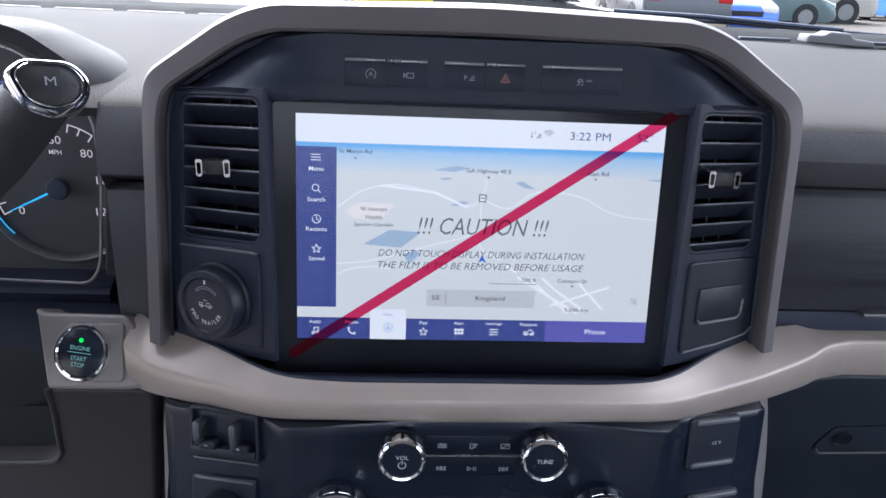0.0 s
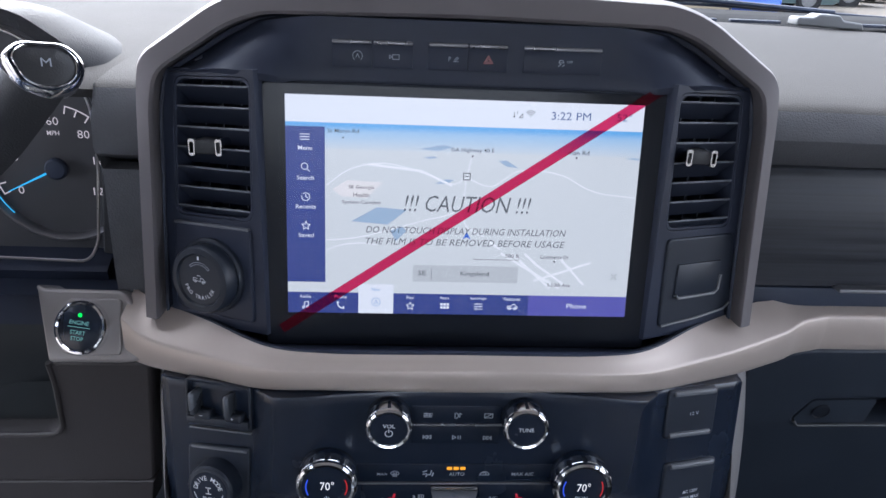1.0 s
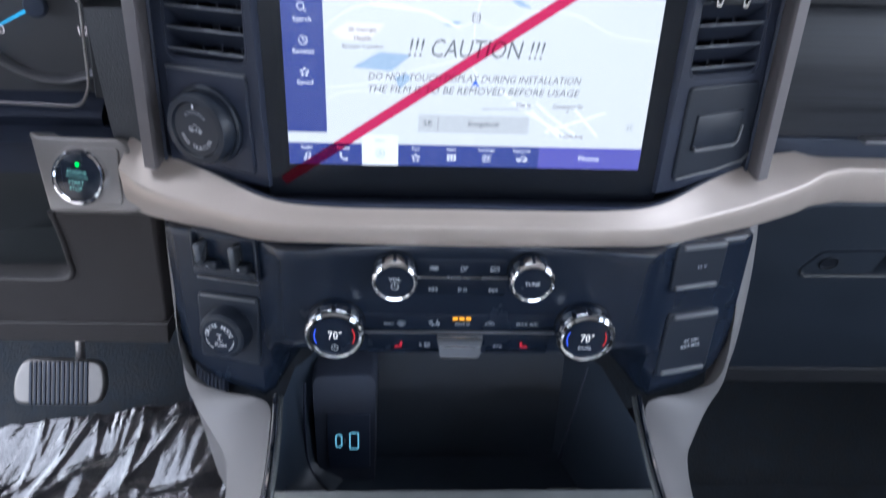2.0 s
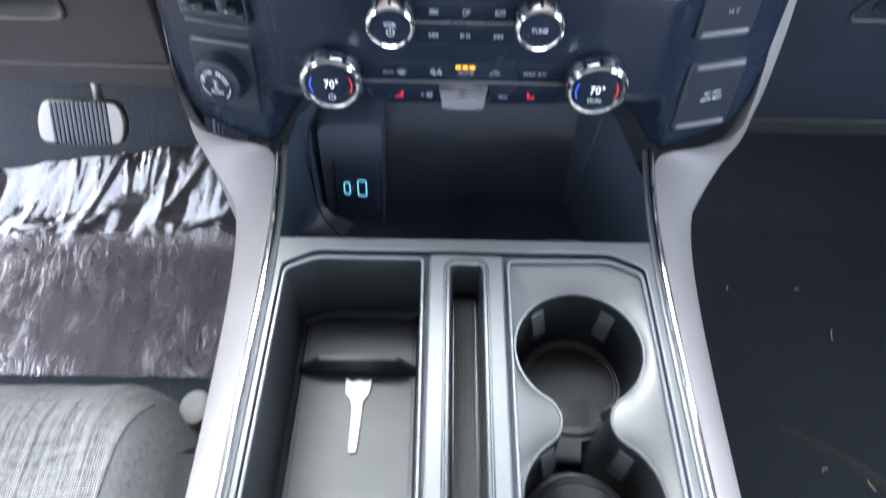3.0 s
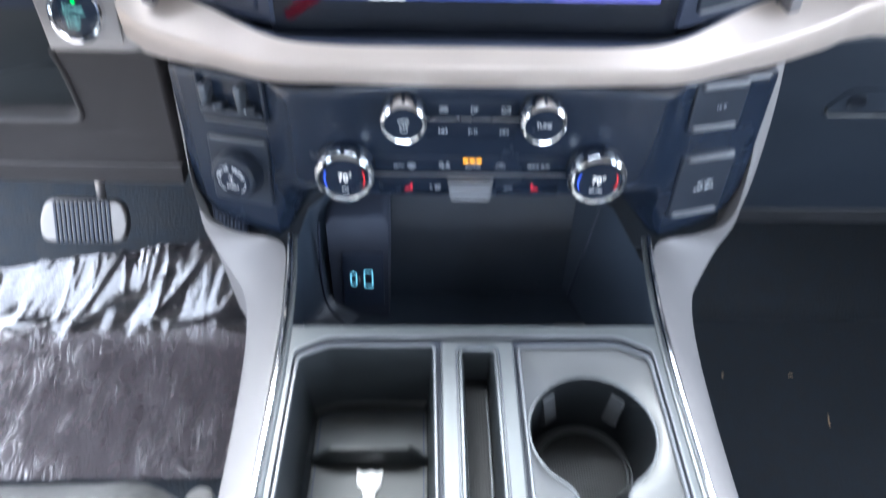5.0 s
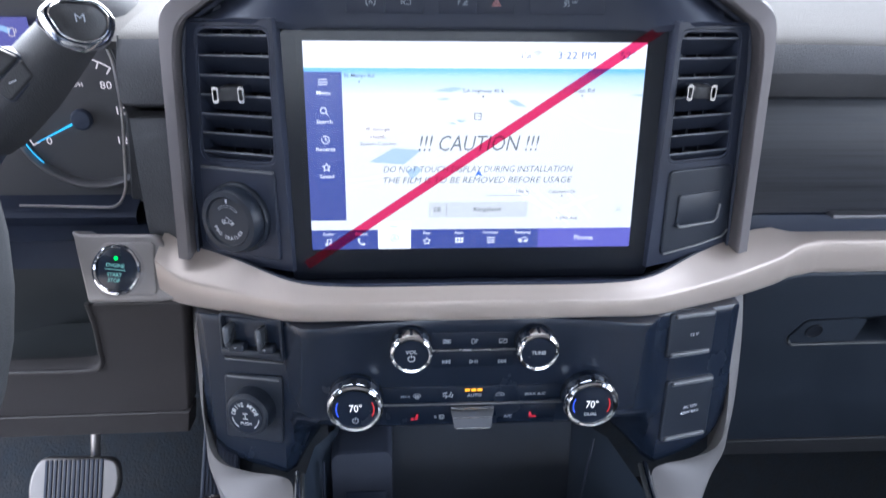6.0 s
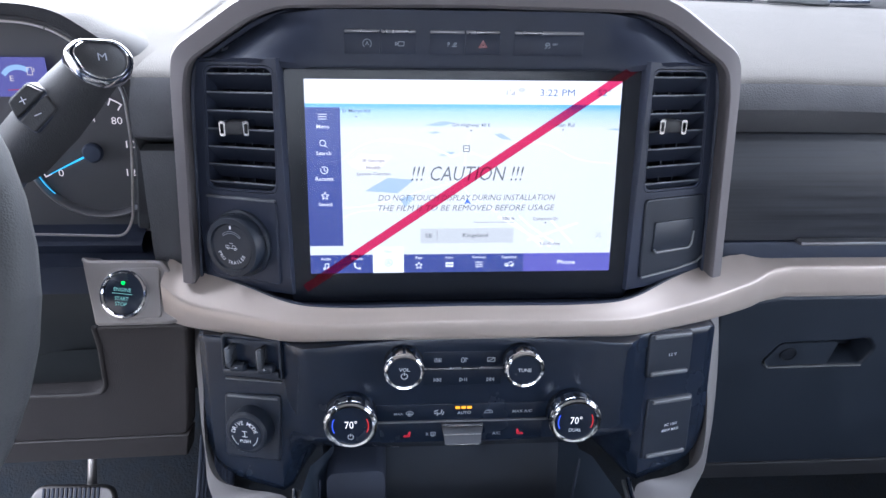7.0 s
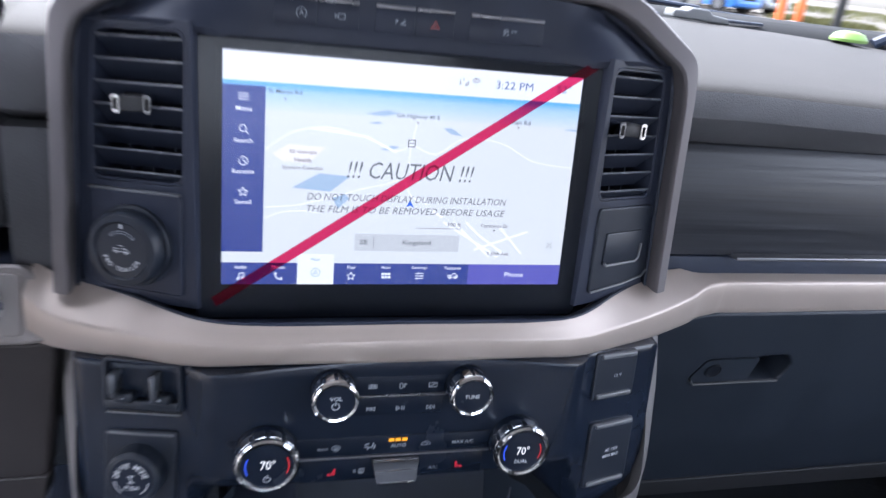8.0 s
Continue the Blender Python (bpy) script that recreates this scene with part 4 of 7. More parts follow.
def blank_pocket():
    t = thing("blank_switch_plate", (0.2, 0.04, 1.375), "black blank plate with an empty square switch cover", "switch plate")
    f = SIDE[1]
    lay = lambda pts, h: [f @ Vector((u, v, h)) for u, v in pts]
    out = fillet([(0.087, -0.1465), (0.081, -0.1520), (0.050, -0.1560), (0.009, -0.1585), (0.007, -0.0870), (0.080, -0.0870)], 0.004, 3)
    link("plate", plate([out], 0.03, 0.0015, f @ Matrix.Translation((0, 0, 0.0022))), M_BLACKD, t)
    bm = box(0.0197, 0.0680, -0.1350, -0.1080, -0.004, 0.0040, 0.0012)
    bmesh.ops.transform(bm, matrix=f, verts=bm.verts)
    part("cover", bm, M_BLACKD, t)
    part("cover_lip", tube(lay([(0.0203, -0.1325), (0.0230, -0.1352), (0.0630, -0.1352), (0.0675, -0.1320), (0.0680, -0.1200)], 0.0046), 0.0013, 8), M_LIP, t, "lower lip with its highlight in the colour")
    part("plate_lip", tube(lay([(0.0105, -0.1575), (0.050, -0.1550), (0.0800, -0.1510), (0.0860, -0.1460)], 0.0030), 0.0010, 8), M_LIP, t)


blank_pocket()


def start_button():
    t = thing("engine_start_button", (-0.299, 0.04, 1.335), "round engine start button with chrome ring in a grey housing", "start button")
    f = face(-0.299, 0.038, 1.364, 25.9, -14)
    out = fillet([(-0.0285, -0.0320), (0.0390, -0.0235), (0.0540, -0.0190), (0.0475, 0.0093), (0.0360, 0.0257), (0.0300, 0.0311), (0.0244, 0.0331), (-0.0430, 0.0268), (-0.0510, 0.0300)], 0.0035, 4)
    link("housing", plate([out], 0.03, 0.003, f), M_HOUSING, t, "satin grey plastic")
    inn = fillet(arc(0, 0, 0.0265, 125, 205, 14) + [(-0.0150, -0.0230), (-0.0040, -0.0235), (0.0340, -0.0180), (0.0355, -0.0150), (0.0290, 0.0250), (0.0260, 0.0265)], 0.002, 3)
    link("inset", plate([inn], 0.006, 0.0012, f @ Matrix.Translation((0, 0, 0.0022))), M_HOUSING, t)
    f = f @ Matrix.Translation((0, 0, 0.0030)) @ Matrix.Diagonal((1.13, 1.08, 1, 1))
    part("chrome_ring", lathe([(0.0205, -0.004), (0.0205, 0.003), (0.0196, 0.0050), (0.0182, 0.0054), (0.0172, 0.0042), (0.0172, -0.004)], f, 56), M_CHROME, t, "chrome ring")
    part("button", lathe([(0.0, 0.0), (0.0171, 0.0), (0.0171, 0.0040), (0.0160, 0.0048), (0.0, 0.0052)], f, 48), M_PIANO, t)
    g = f @ Matrix.Translation((0, 0, 0.0056))
    link("letters", words("ENGINE", 0.0150, 0.0031, g @ Matrix.Translation((0, 0.0035, 0))), G_TEAL, t, "", False)
    icon(t, [[(-0.0085, 0.0002), (0.0085, 0.0002)]], 0.0005, G_TEAL, g)
    link("letters", words("START", 0.0118, 0.0031, g @ Matrix.Translation((0, -0.0038, 0))), G_TEAL, t, "", False)
    link("letters", words("STOP", 0.0098, 0.0031, g @ Matrix.Translation((0, -0.0083, 0))), G_TEAL, t, "", False)
    part("indicator", lathe([(0.0, 0), (0.0016, 0), (0.0016, 0.0004), (0.0, 0.0006)], g @ Matrix.Translation((0, 0.0092, 0)), 14), G_GREEN, t, "lit green light")


G_TEAL = glow("lit_teal_letters", (0.25, 0.62, 0.60), 0.55)
start_button()


# ---- climate and radio panel ----
PX = 0.0035  # the climate panel and console arms stand this far to the passenger's side


def panel_y(x, z):
    a = abs(x)
    side = -0.0190 + (a - 0.1825) * 0.33 - 0.14 * (1.30 - z)
    mid = -0.046 if z > 1.258 else -0.046 + (1.258 - z) * 1.15
    mid += 2.5 * max(a - 0.098, 0) ** 2
    t = min(max((a - 0.138) / 0.024, 0), 1)
    t = t * t * (3 - 2 * t)
    y = mid * (1 - t) + side * t
    return y


BAND_LINE = ((0.0, -0.055, 1.3625), (0.05, -0.052, 1.361), (0.10, -0.045, 1.357), (0.145, -0.033, 1.350), (0.19, -0.011, 1.344), (0.24, 0.011, 1.341))


def band_low(a):
    """The silver band's front and lower edge."""
    for (x0, y0, z0), (x1, y1, z1) in zip(BAND_LINE, BAND_LINE[1:]):
        if a <= x1:
            t = (a - x0) / (x1 - x0)
            return y0 + (y1 - y0) * t, z0 + (z1 - z0) * t
    return 0.011, 1.341


def panel_low(x):
    a = abs(x)
    for (x0, z0), (x1, z1) in zip(((0, 1.188), (0.125, 1.188), (0.150, 1.200), (0.200, 1.205), (0.224, 1.213), (0.2325, 1.236)), ((0.125, 1.188), (0.150, 1.200), (0.200, 1.205), (0.224, 1.213), (0.2325, 1.236), (0.24, 1.240))):
        if a <= x1:
            return z0 + (z1 - z0) * (a - x0) / (x1 - x0)
    return 1.245


def climate():
    c = thing("climate_panel", (0, 0, 1.19), "gloss black radio and climate panel with small pale symbols", "control panel")
    rows = []
    for k in range(61):
        u = -1 + 2 * k / 60
        x = u * 0.2345
        by, bz = band_low(abs(x))
        row = [(x + PX, by + 0.03, bz + 0.001), (x + PX, max(by + 0.008, panel_y(x, bz) + 0.004), bz), (x + PX, panel_y(x, bz) + 0.001, bz - 0.0012)]
        for j in range(25):
            x = u * (0.2345 - 0.001 * j / 24)
            z = bz - 0.003 + (panel_low(x) - bz + 0.003) * j / 24
            row.append((x + PX, panel_y(x, z), z))
        rows.append(row)
    solid(part("panel", loft(rows), M_PIANO, c, "gloss black panel"), 0.006, -1.0)
    # key strips, thin metal lines between the knobs
    part("metal_line", box(-0.036, 0.033, -0.0476, -0.044, 1.3312, 1.3326, 0.0004), M_SILVERDK, c)
    part("metal_line", box(-0.076, 0.074, -0.0478, -0.044, 1.2777, 1.2792, 0.0004), M_SILVERDK, c)
    part("key_strip", box(-0.035, 0.031, -0.0464, -0.040, 1.3331, 1.3480, 0.0003), M_PIANO, c)
    part("key_strip", box(-0.035, 0.031, -0.0464, -0.040, 1.3150, 1.3307, 0.0003), M_PIANO, c)
    part("key_strip", box(-0.078, 0.076, -0.0468, -0.040, 1.2796, 1.2960, 0.0004), M_PIANO, c)
    part("key_strip", box(-0.072, 0.070, -0.0466, -0.040, 1.2567, 1.2773, 0.0004), M_PIANO, c)
    k = lambda x, z: face(x, -0.0472, z)
    w = 0.00065
    icon(c, [[(-0.003, 0.0014), (0.003, 0.0014)], [(-0.003, 0), (0.003, 0)], [(-0.003, -0.0014), (0.003, -0.0014)], [(-0.001, 0.002), (-0.001, 0.0008)], [(0.0012, 0.0006), (0.0012, -0.0006)]], w, M_INKSOFT, k(-0.0230, 1.3405))
    icon(c, [[(-0.002, -0.002), (-0.002, 0.002)], arc(-0.002, 0, 0.0025, -70, 70, 6), [(0.0015, -0.0015), (0.0015, 0.002), (0.003, 0.0012)]], w, M_INKSOFT, k(-0.0010, 1.3403))
    icon(c, [[(-0.003, -0.0018), (0.003, -0.0018), (0.003, 0.0018), (-0.003, 0.0018), (-0.003, -0.0018)], [(-0.0026, -0.0015), (0.0026, 0.0015)]], w, M_INKSOFT, k(0.0220, 1.3403))
    icon(c, [[(0, -0.0016), (-0.0026, 0), (0, 0.0016), (0, -0.0016)], [(0.0028, -0.0016), (0.0002, 0), (0.0028, 0.0016), (0.0028, -0.0016)], [(-0.003, 0.0016), (-0.003, -0.0016)]], w, M_INKSOFT, k(-0.0230, 1.3212))
    icon(c, [[(-0.003, -0.0016), (-0.003, 0.0016), (-0.0004, 0), (-0.003, -0.0016)], [(0.0012, 0.0014), (0.0012, -0.0014)], [(0.0028, 0.0014), (0.0028, -0.0014)]], w, M_INKSOFT, k(-0.0010, 1.3210))
    icon(c, [[(-0.0028, -0.0016), (-0.0002, 0), (-0.0028, 0.0016), (-0.0028, -0.0016)], [(0, -0.0016), (0.0026, 0), (0, 0.0016), (0, -0.0016)], [(0.003, 0.0016), (0.003, -0.0016)]], w, M_INKSOFT, k(0.0220, 1.3207))
    # climate row
    icon(c, [arc(0, -0.001, 0.0034, 20, 160), [(-0.0032, 0.0002), (-0.0022, -0.001), (0.0022, -0.001), (0.0032, 0.0002)], [(-0.0012, -0.0028), (-0.0012, 0.001)], [(0, -0.0028), (0, 0.001)], [(0.0012, -0.0028), (0.0012, 0.001)]], w, M_INKSOFT, k(-0.0465, 1.2875))
    link("letters", words("MAX", 0.0078, 0.0022, k(-0.0560, 1.2872)), M_INKSOFT, c, "", False)
    icon(c, [[(-0.004, 0.0012), (-0.0012, 0.0022)], [(-0.004, -0.001), (-0.0015, -0.0004)], [(0.0024, 0.0024), (0.0016, -0.0012), (-0.001, -0.0014), (-0.0018, -0.003)], [(0.003, -0.0026), (0.0038, 0.0004)]], 0.0009, M_INKSOFT, k(-0.0210, 1.2880))
    link("letters", words("AUTO", 0.0118, 0.0032, k(0.0008, 1.2872)), M_INKSOFT, c, "", False)
    for i in range(3):
        part("indicator", box(-0.0070 + 0.0051 * i, -0.0029 + 0.0051 * i, -0.0476, -0.046, 1.2913, 1.2937, 0.0003), G_AMBER, c, "lit amber light")
    icon(c, [[(-0.0036, -0.001), (-0.0028, 0.0008), (-0.001, 0.002), (0.0016, 0.002), (0.0034, 0.0002), (0.0034, -0.001), (-0.0036, -0.001)], arc(0, 0.0002, 0.0012, -120, 150, 8)], w, M_INKSOFT, k(0.0222, 1.2874))
    link("letters", words("MAX A/C", 0.0172, 0.0030, k(0.0518, 1.2873)), M_INKSOFT, c, "", False)
    for s, x in ((1, -0.0490), (-1, 0.0510)):
        icon(c, [[(s * a, b) for a, b in ln] for ln in ([(0.0024, 0.0030), (0.0016, -0.0006), (-0.0022, -0.0012), (-0.0026, -0.0024), (0.0024, -0.0022), (0.0030, 0.0026)], [(0.0020, 0.0024), (0.0012, -0.0006)])], 0.0008, G_REDSEAT, k(x, 1.2655), "seat_heat_symbol")
    icon(c, [[(0.0006, -0.0016), (0.0044, -0.0016), (0.0044, 0.0018), (0.0006, 0.0018), (0.0006, -0.0016)], [(0.0016, -0.0026), (0.0016, 0.0008)], [(0.003, -0.0026), (0.003, 0.0008)]], w, M_INKSOFT, k(-0.0285, 1.2655))
    link("letters", words("R", 0.0022, 0.0030, k(-0.0310, 1.2655)), M_INKSOFT, c, "", False)
    link("letters", words("A/C", 0.0074, 0.0030, k(0.0300, 1.2645)), M_INKSOFT, c, "", False)
    # fan rocker
    sec = ((-0.046, 1.2763), (-0.0505, 1.2759), (-0.0520, 1.2747), (-0.0535, 1.2697), (-0.0585, 1.2642), (-0.0590, 1.2627), (-0.0560, 1.2612), (-0.046, 1.2609))
    r = part("fan_rocker", loft([[(-0.0007 + s * (0.0182 - (1.2763 - z) * 0.22) * k, y, z) for y, z in sec] for s, k in ((-1, 1), (-1, 0.94), (1, 0.94), (1, 1))], False, True), M_STEELDK, c, "satin metal fan rocker")
    part("rocker_lip", box(-0.0150, 0.0136, -0.0592, -0.0560, 1.2613, 1.2629, 0.0006), M_CHROME, r, "bright lower lip")
    # thin chrome strip added to draw the highlight on the rocker's crease
    part("rocker_crease", box(-0.0168, 0.0154, -0.0542, -0.0520, 1.2687, 1.2696, 0.0003), M_CHROME, r, "chrome strip drawn for the crease's highlight")
    part("rocker_lip", box(-0.0185, 0.0171, -0.0512, -0.0480, 1.2757, 1.2766, 0.0004), M_CHROME, r, "bright upper lip")
    icon(c, [arc(0, 0, 0.0018, 0, 120, 5), arc(0, 0, 0.0018, 180, 300, 5)], 0.0006, M_BLACK, face(-0.0007, -0.0532, 1.2725, 12))
    return c


M_STEELDK = mat("satin_grey_metal", (0.065, 0.068, 0.078), 0.34, 0.6)
G_REDSEAT = glow("lit_red_seat", (0.85, 0.04, 0.08), 0.5)
climate()


def round_knob(name, x, z, r, deep, label, group):
    k = thing(name, (x, -0.047, z), label, "knob", group)
    f = face(x, -0.047, z, 2)
    part("skirt", lathe([(0.0, -0.002), (r * 1.0, -0.002), (r * 1.0, deep * 0.35), (r * 0.98, deep * 0.4), (0.0, deep * 0.4)], f, 48), M_PIANO, k)
    bm = bmesh.new()
    n = 12
    for i in range(n):
        a0, a1 = 2 * math.pi * (i + 0.14) / n, 2 * math.pi * (i + 0.86) / n
        rows = []
        for j in range(5):
            a = a0 + (a1 - a0) * j / 4
            rows.append([f @ Vector((q * math.cos(a), q * math.sin(a), h)) for q, h in ((r * 0.9, deep * 0.3), (r * 1.0, deep * 0.36), (r * 1.005, deep * 0.82), (r * 0.9, deep * 0.84))])
        loft(rows, False, False, bm)
        bm.faces.new([bm.verts.new(f @ Vector((q * math.cos(a0), q * math.sin(a0), h))) for q, h in ((r * 0.9, deep * 0.3), (r * 1.0, deep * 0.36), (r * 1.005, deep * 0.82), (r * 0.9, deep * 0.84))])
        bm.faces.new([bm.verts.new(f @ Vector((q * math.cos(a1), q * math.sin(a1), h))) for q, h in ((r * 0.9, deep * 0.3), (r * 1.0, deep * 0.36), (r * 1.005, deep * 0.82), (r * 0.9, deep * 0.84))])
    part("grip", bm, M_CHROME, k, "notched chrome grip")
    part("core", lathe([(r * 0.93, deep * 0.2), (r * 0.93, deep * 0.84)], f, 48), M_BLACK, k)
    part("chrome_ring", lathe([(r * 0.93, deep * 0.80), (r * 0.985, deep * 0.84), (r * 0.975, deep * 0.98), (r * 0.90, deep * 1.04), (r * 0.82, deep * 1.01), (r * 0.80, deep * 0.93)], f, 56), M_CHROME, k, "chrome ring")
    part("face", lathe([(0.0, deep * 0.9), (r * 0.81, deep * 0.9), (r * 0.81, deep * 0.95), (0.0, deep * 0.965)], f, 48), M_PIANO, k)
    return k, f @ Matrix.Translation((0, 0, deep * 0.985))


def knobs():
    power = lambda s: [arc(0, 0, 0.0026 * s, 120, 420), [(0, 0.0008 * s), (0, 0.0034 * s)]]
    k, g = round_knob("volume_knob", -0.0515, 1.3395, 0.0165, 0.018, "black volume knob with notched chrome grip", "radio knobs")
    link("letters", words("VOL", 0.0088, 0.0032, g @ Matrix.Translation((0, 0.0028, 0))), M_INK, k, "", False)
    icon(k, power(1.0), 0.0006, M_INK, g @ Matrix.Translation((0, -0.0032, 0)))
    k, g = round_knob("tuning_knob", 0.0475, 1.3395, 0.0165, 0.018, "black tuning knob with notched chrome grip", "radio knobs")
    link("letters", words("TUNE", 0.0112, 0.0032, g), M_INK, k, "", False)
    for x, nm in ((-0.0965, "driver"), (0.0950, "passenger")):
        k, g = round_knob("temperature_knob", x, 1.2885 if x < 0 else 1.2870, 0.0225, 0.018, "black temperature knob lit with 70 degrees, chrome ring", "temperature knobs")
        link("digits", words("70°", 0.0102, 0.0074, g @ Matrix.Translation((0.0004, 0.0012, 0))), G_WHITE, k, "lit white digits", False)
        part("cold_arc", strokes([arc(0, 0, 0.0150, 155, 205)], 0.0011, g), G_BLUE, k, "lit blue arc", False)
        part("hot_arc", strokes([arc(0, 0, 0.0150, -25, 25)], 0.0011, g), G_RED, k, "lit red arc", False)
        if nm == "driver":
            icon(k, power(0.9), 0.0006, M_INK, g @ Matrix.Translation((0, -0.0108, 0)))
        else:
            link("letters", words("DUAL", 0.0105, 0.0032, g @ Matrix.Translation((0, -0.0085, 0))), M_INK, k, "", False)


knobs()


M_LEVER = mat("satin_lever_metal", (0.11, 0.12, 0.14), 0.25, 0.6)


def brake_controller():
    t = thing("trailer_brake_controller", (-0.18, -0.01, 1.285), "black trailer brake controller with two slide levers", "brake controller")
    f = face(-0.1825, -0.0165, 1.3290, 8, -18, 5) @ Matrix.Diagonal((0.98, 0.82, 0.85, 1))
    T = lambda bm: (bmesh.ops.transform(bm, matrix=f, verts=bm.verts), bm)[1]
    out = fillet([(-0.029, -0.021), (0.029, -0.024), (0.030, 0.021), (-0.027, 0.024)], 0.003, 3)
    inn = fillet([(-0.0265, -0.0185), (0.0265, -0.0212), (0.0275, 0.0185), (-0.0245, 0.0215)], 0.003, 3)
    link("frame", plate([out, inn], 0.008, 0.001, f @ Matrix.Translation((0, 0, 0.003))), M_BLACKD, t)
    part("recess", T(box(-0.028, 0.028, -0.0235, 0.0235, -0.010, -0.006)), M_GLASS, t)
    part("lower_lip", T(box(-0.0262, 0.0285, -0.0262, -0.0243, 0.001, 0.0045, 0.0008)), M_LIP, t, "lower edge coloured paler as a highlight")
    part("ledge", T(box(-0.027, 0.027, -0.0210, -0.0135, -0.006, 0.0055, 0.0015)), M_BLACKD, t)
    for x in (-0.0185, 0.0115):
        part("lever", T(box(x - 0.0028, x + 0.0028, -0.010, 0.013, -0.006, 0.012, 0.0026, 3)), M_LEVER, t, "satin dark lever")
    for x, s in ((-0.0125, "-"), (0.0145, "+")):
        part("button", T(box(x - 0.0075, x + 0.0075, -0.0155, -0.0065, -0.004, 0.0075, 0.0025, 3)), M_BLACKD, t)
        lines = [[(-0.0012, 0), (0.0012, 0)]] + ([[(0, -0.0012), (0, 0.0012)]] if s == "+" else [])
        icon(t, lines, 0.0005, M_INK, f @ Matrix.Translation((x, -0.0105, 0.0078)))


brake_controller()


def drive_mode():
    t = thing("drive_mode_knob", (-0.18, -0.02, 1.205), "black drive mode knob on a square black plate", "rotary knob")
    f = face(-0.184, -0.0225, 1.2545, 8, -18, 5)
    out = fillet([(-0.0300, -0.0240), (0.0240, -0.0250), (0.0300, 0.0390), (-0.0245, 0.0370)], 0.004, 3)
    link("plate", plate([out], 0.008, 0.0015, f @ Matrix.Translation((0, 0, 0.004))), M_BLACKD, t)
    part("plate_edge", (lambda bm: (bmesh.ops.transform(bm, matrix=f, verts=bm.verts), bm)[1])(box(-0.0215, 0.0270, 0.0345, 0.0368, 0.002, 0.0052, 0.001)), M_LIP, t)
    h = f @ Matrix.Translation((0.001, 0.008, 0.004)) @ Matrix.Diagonal((1.05, 1.05, 0.72, 1))
    n = 64
    prof = [(0.0190, -0.002), (0.0183, 0.018), (0.0170, 0.0205), (0.0150, 0.021)]
    rows = [[h @ Vector(((r + (0.0004 * (k % 2) if i < 2 else 0)) * math.cos(2 * math.pi * k / n), (r + (0.0004 * (k % 2) if i < 2 else 0)) * math.sin(2 * math.pi * k / n), z)) for k in range(n)] for i, (r, z) in enumerate(prof)]
    part("grip", loft(rows, True, True), M_BLACKD, t, "finely ribbed black grip")
    part("face", lathe([(0.0, 0.0208), (0.0148, 0.0208), (0.0146, 0.0216), (0.0, 0.022)], h, 40), M_PIANO, t)
    g = h @ Matrix.Translation((0, 0, 0.0223))
    part("letters", curved_words("DRIVE MODE", 0.0104, 0.0036, 165, 15, g, True), M_INK, t, "", False)
    link("letters", words("PUSH", 0.0095, 0.0028, g @ Matrix.Translation((0, -0.0062, 0))), M_INK, t, "", False)
    icon(t, [[(-0.002, 0.0026), (0.002, 0.0026)], [(0, 0.0026), (0, -0.0022)], [(-0.002, -0.0022), (0.002, -0.0022)]], 0.0006, M_INK, g)
    icon(t, [arc(0, 0, 0.0118, 190, 235, 5), arc(0, 0, 0.0118, 305, 350, 5)], 0.0006, M_INK, g)


drive_mode()


def socket_cover(name, x, z, hgt, wid, lines, label):
    t = thing(name, (x, -0.02, z - hgt / 2), label, "socket cover", "power sockets")
    f = face(x, panel_y(x - PX, z) + 0.002, z, 8, 18, -5)
    out = fillet([(-wid / 2, -hgt / 2), (wid / 2, -hgt / 2), (wid / 2 - 0.001, hgt / 2), (-wid / 2 - 0.001, hgt / 2)], 0.004, 3)
    link("lid", plate([out], 0.008, 0.0015, f @ Matrix.Translation((0, 0, 0.0045))), M_BLACKD, t)
    for y in (-hgt / 2 + 0.0035, hgt / 2 - 0.0030):
        bm = box(-wid / 2 + 0.004, wid / 2 - 0.004, y - 0.0022, y + 0.0022, 0.002, 0.0066, 0.0016, 3)
        bmesh.ops.transform(bm, matrix=f, verts=bm.verts)
        part("lip", bm, M_LIP, t, "finger lip coloured paler as a highlight")
    for i, (s, w) in enumerate(lines):
        link("letters", words(s, w, 0.0028, f @ Matrix.Translation((0.002, (len(lines) - 1) * 0.0028 - 0.0056 * i, 0.0050)) @ pose(0, 0, 0, 0, 0, 3)), M_INK, t, "", False)


socket_cover("twelve_volt_socket_cover", 0.1895, 1.3225, 0.042, 0.049, [("12 V", 0.0085)], "dark grey twelve volt socket cover marked 12 V")
socket_cover("household_socket_cover", 0.1945, 1.2490, 0.061, 0.052, [("AC 120V", 0.0150), ("400W MAX", 0.0195)], "dark grey socket cover marked AC 120V")


# ---- centre console ----
TOP = 1.203
INN = [(0.2330, 0.050, 1.374), (0.2345, 0.026, 1.346), (0.2350, 0.006, 1.30), (0.2350, -0.016, 1.238), (0.2250, -0.031, 1.2115), (0.198, -0.039, 1.2045), (0.172, -0.045, 1.2040), (0.157, -0.056, 1.2045), (0.1525, -0.09, 1.2035), (0.1500, -0.14, 1.203), (0.1510, -0.25, 1.203), (0.1565, -0.44, 1.203)]
ARM = [(0.2260, -0.030, 1.176), (0.205, -0.060, 1.175), (0.188, -0.092, 1.177), (0.1795, -0.15, 1.178), (0.1775, -0.25, 1.178), (0.1805, -0.44, 1.178)]
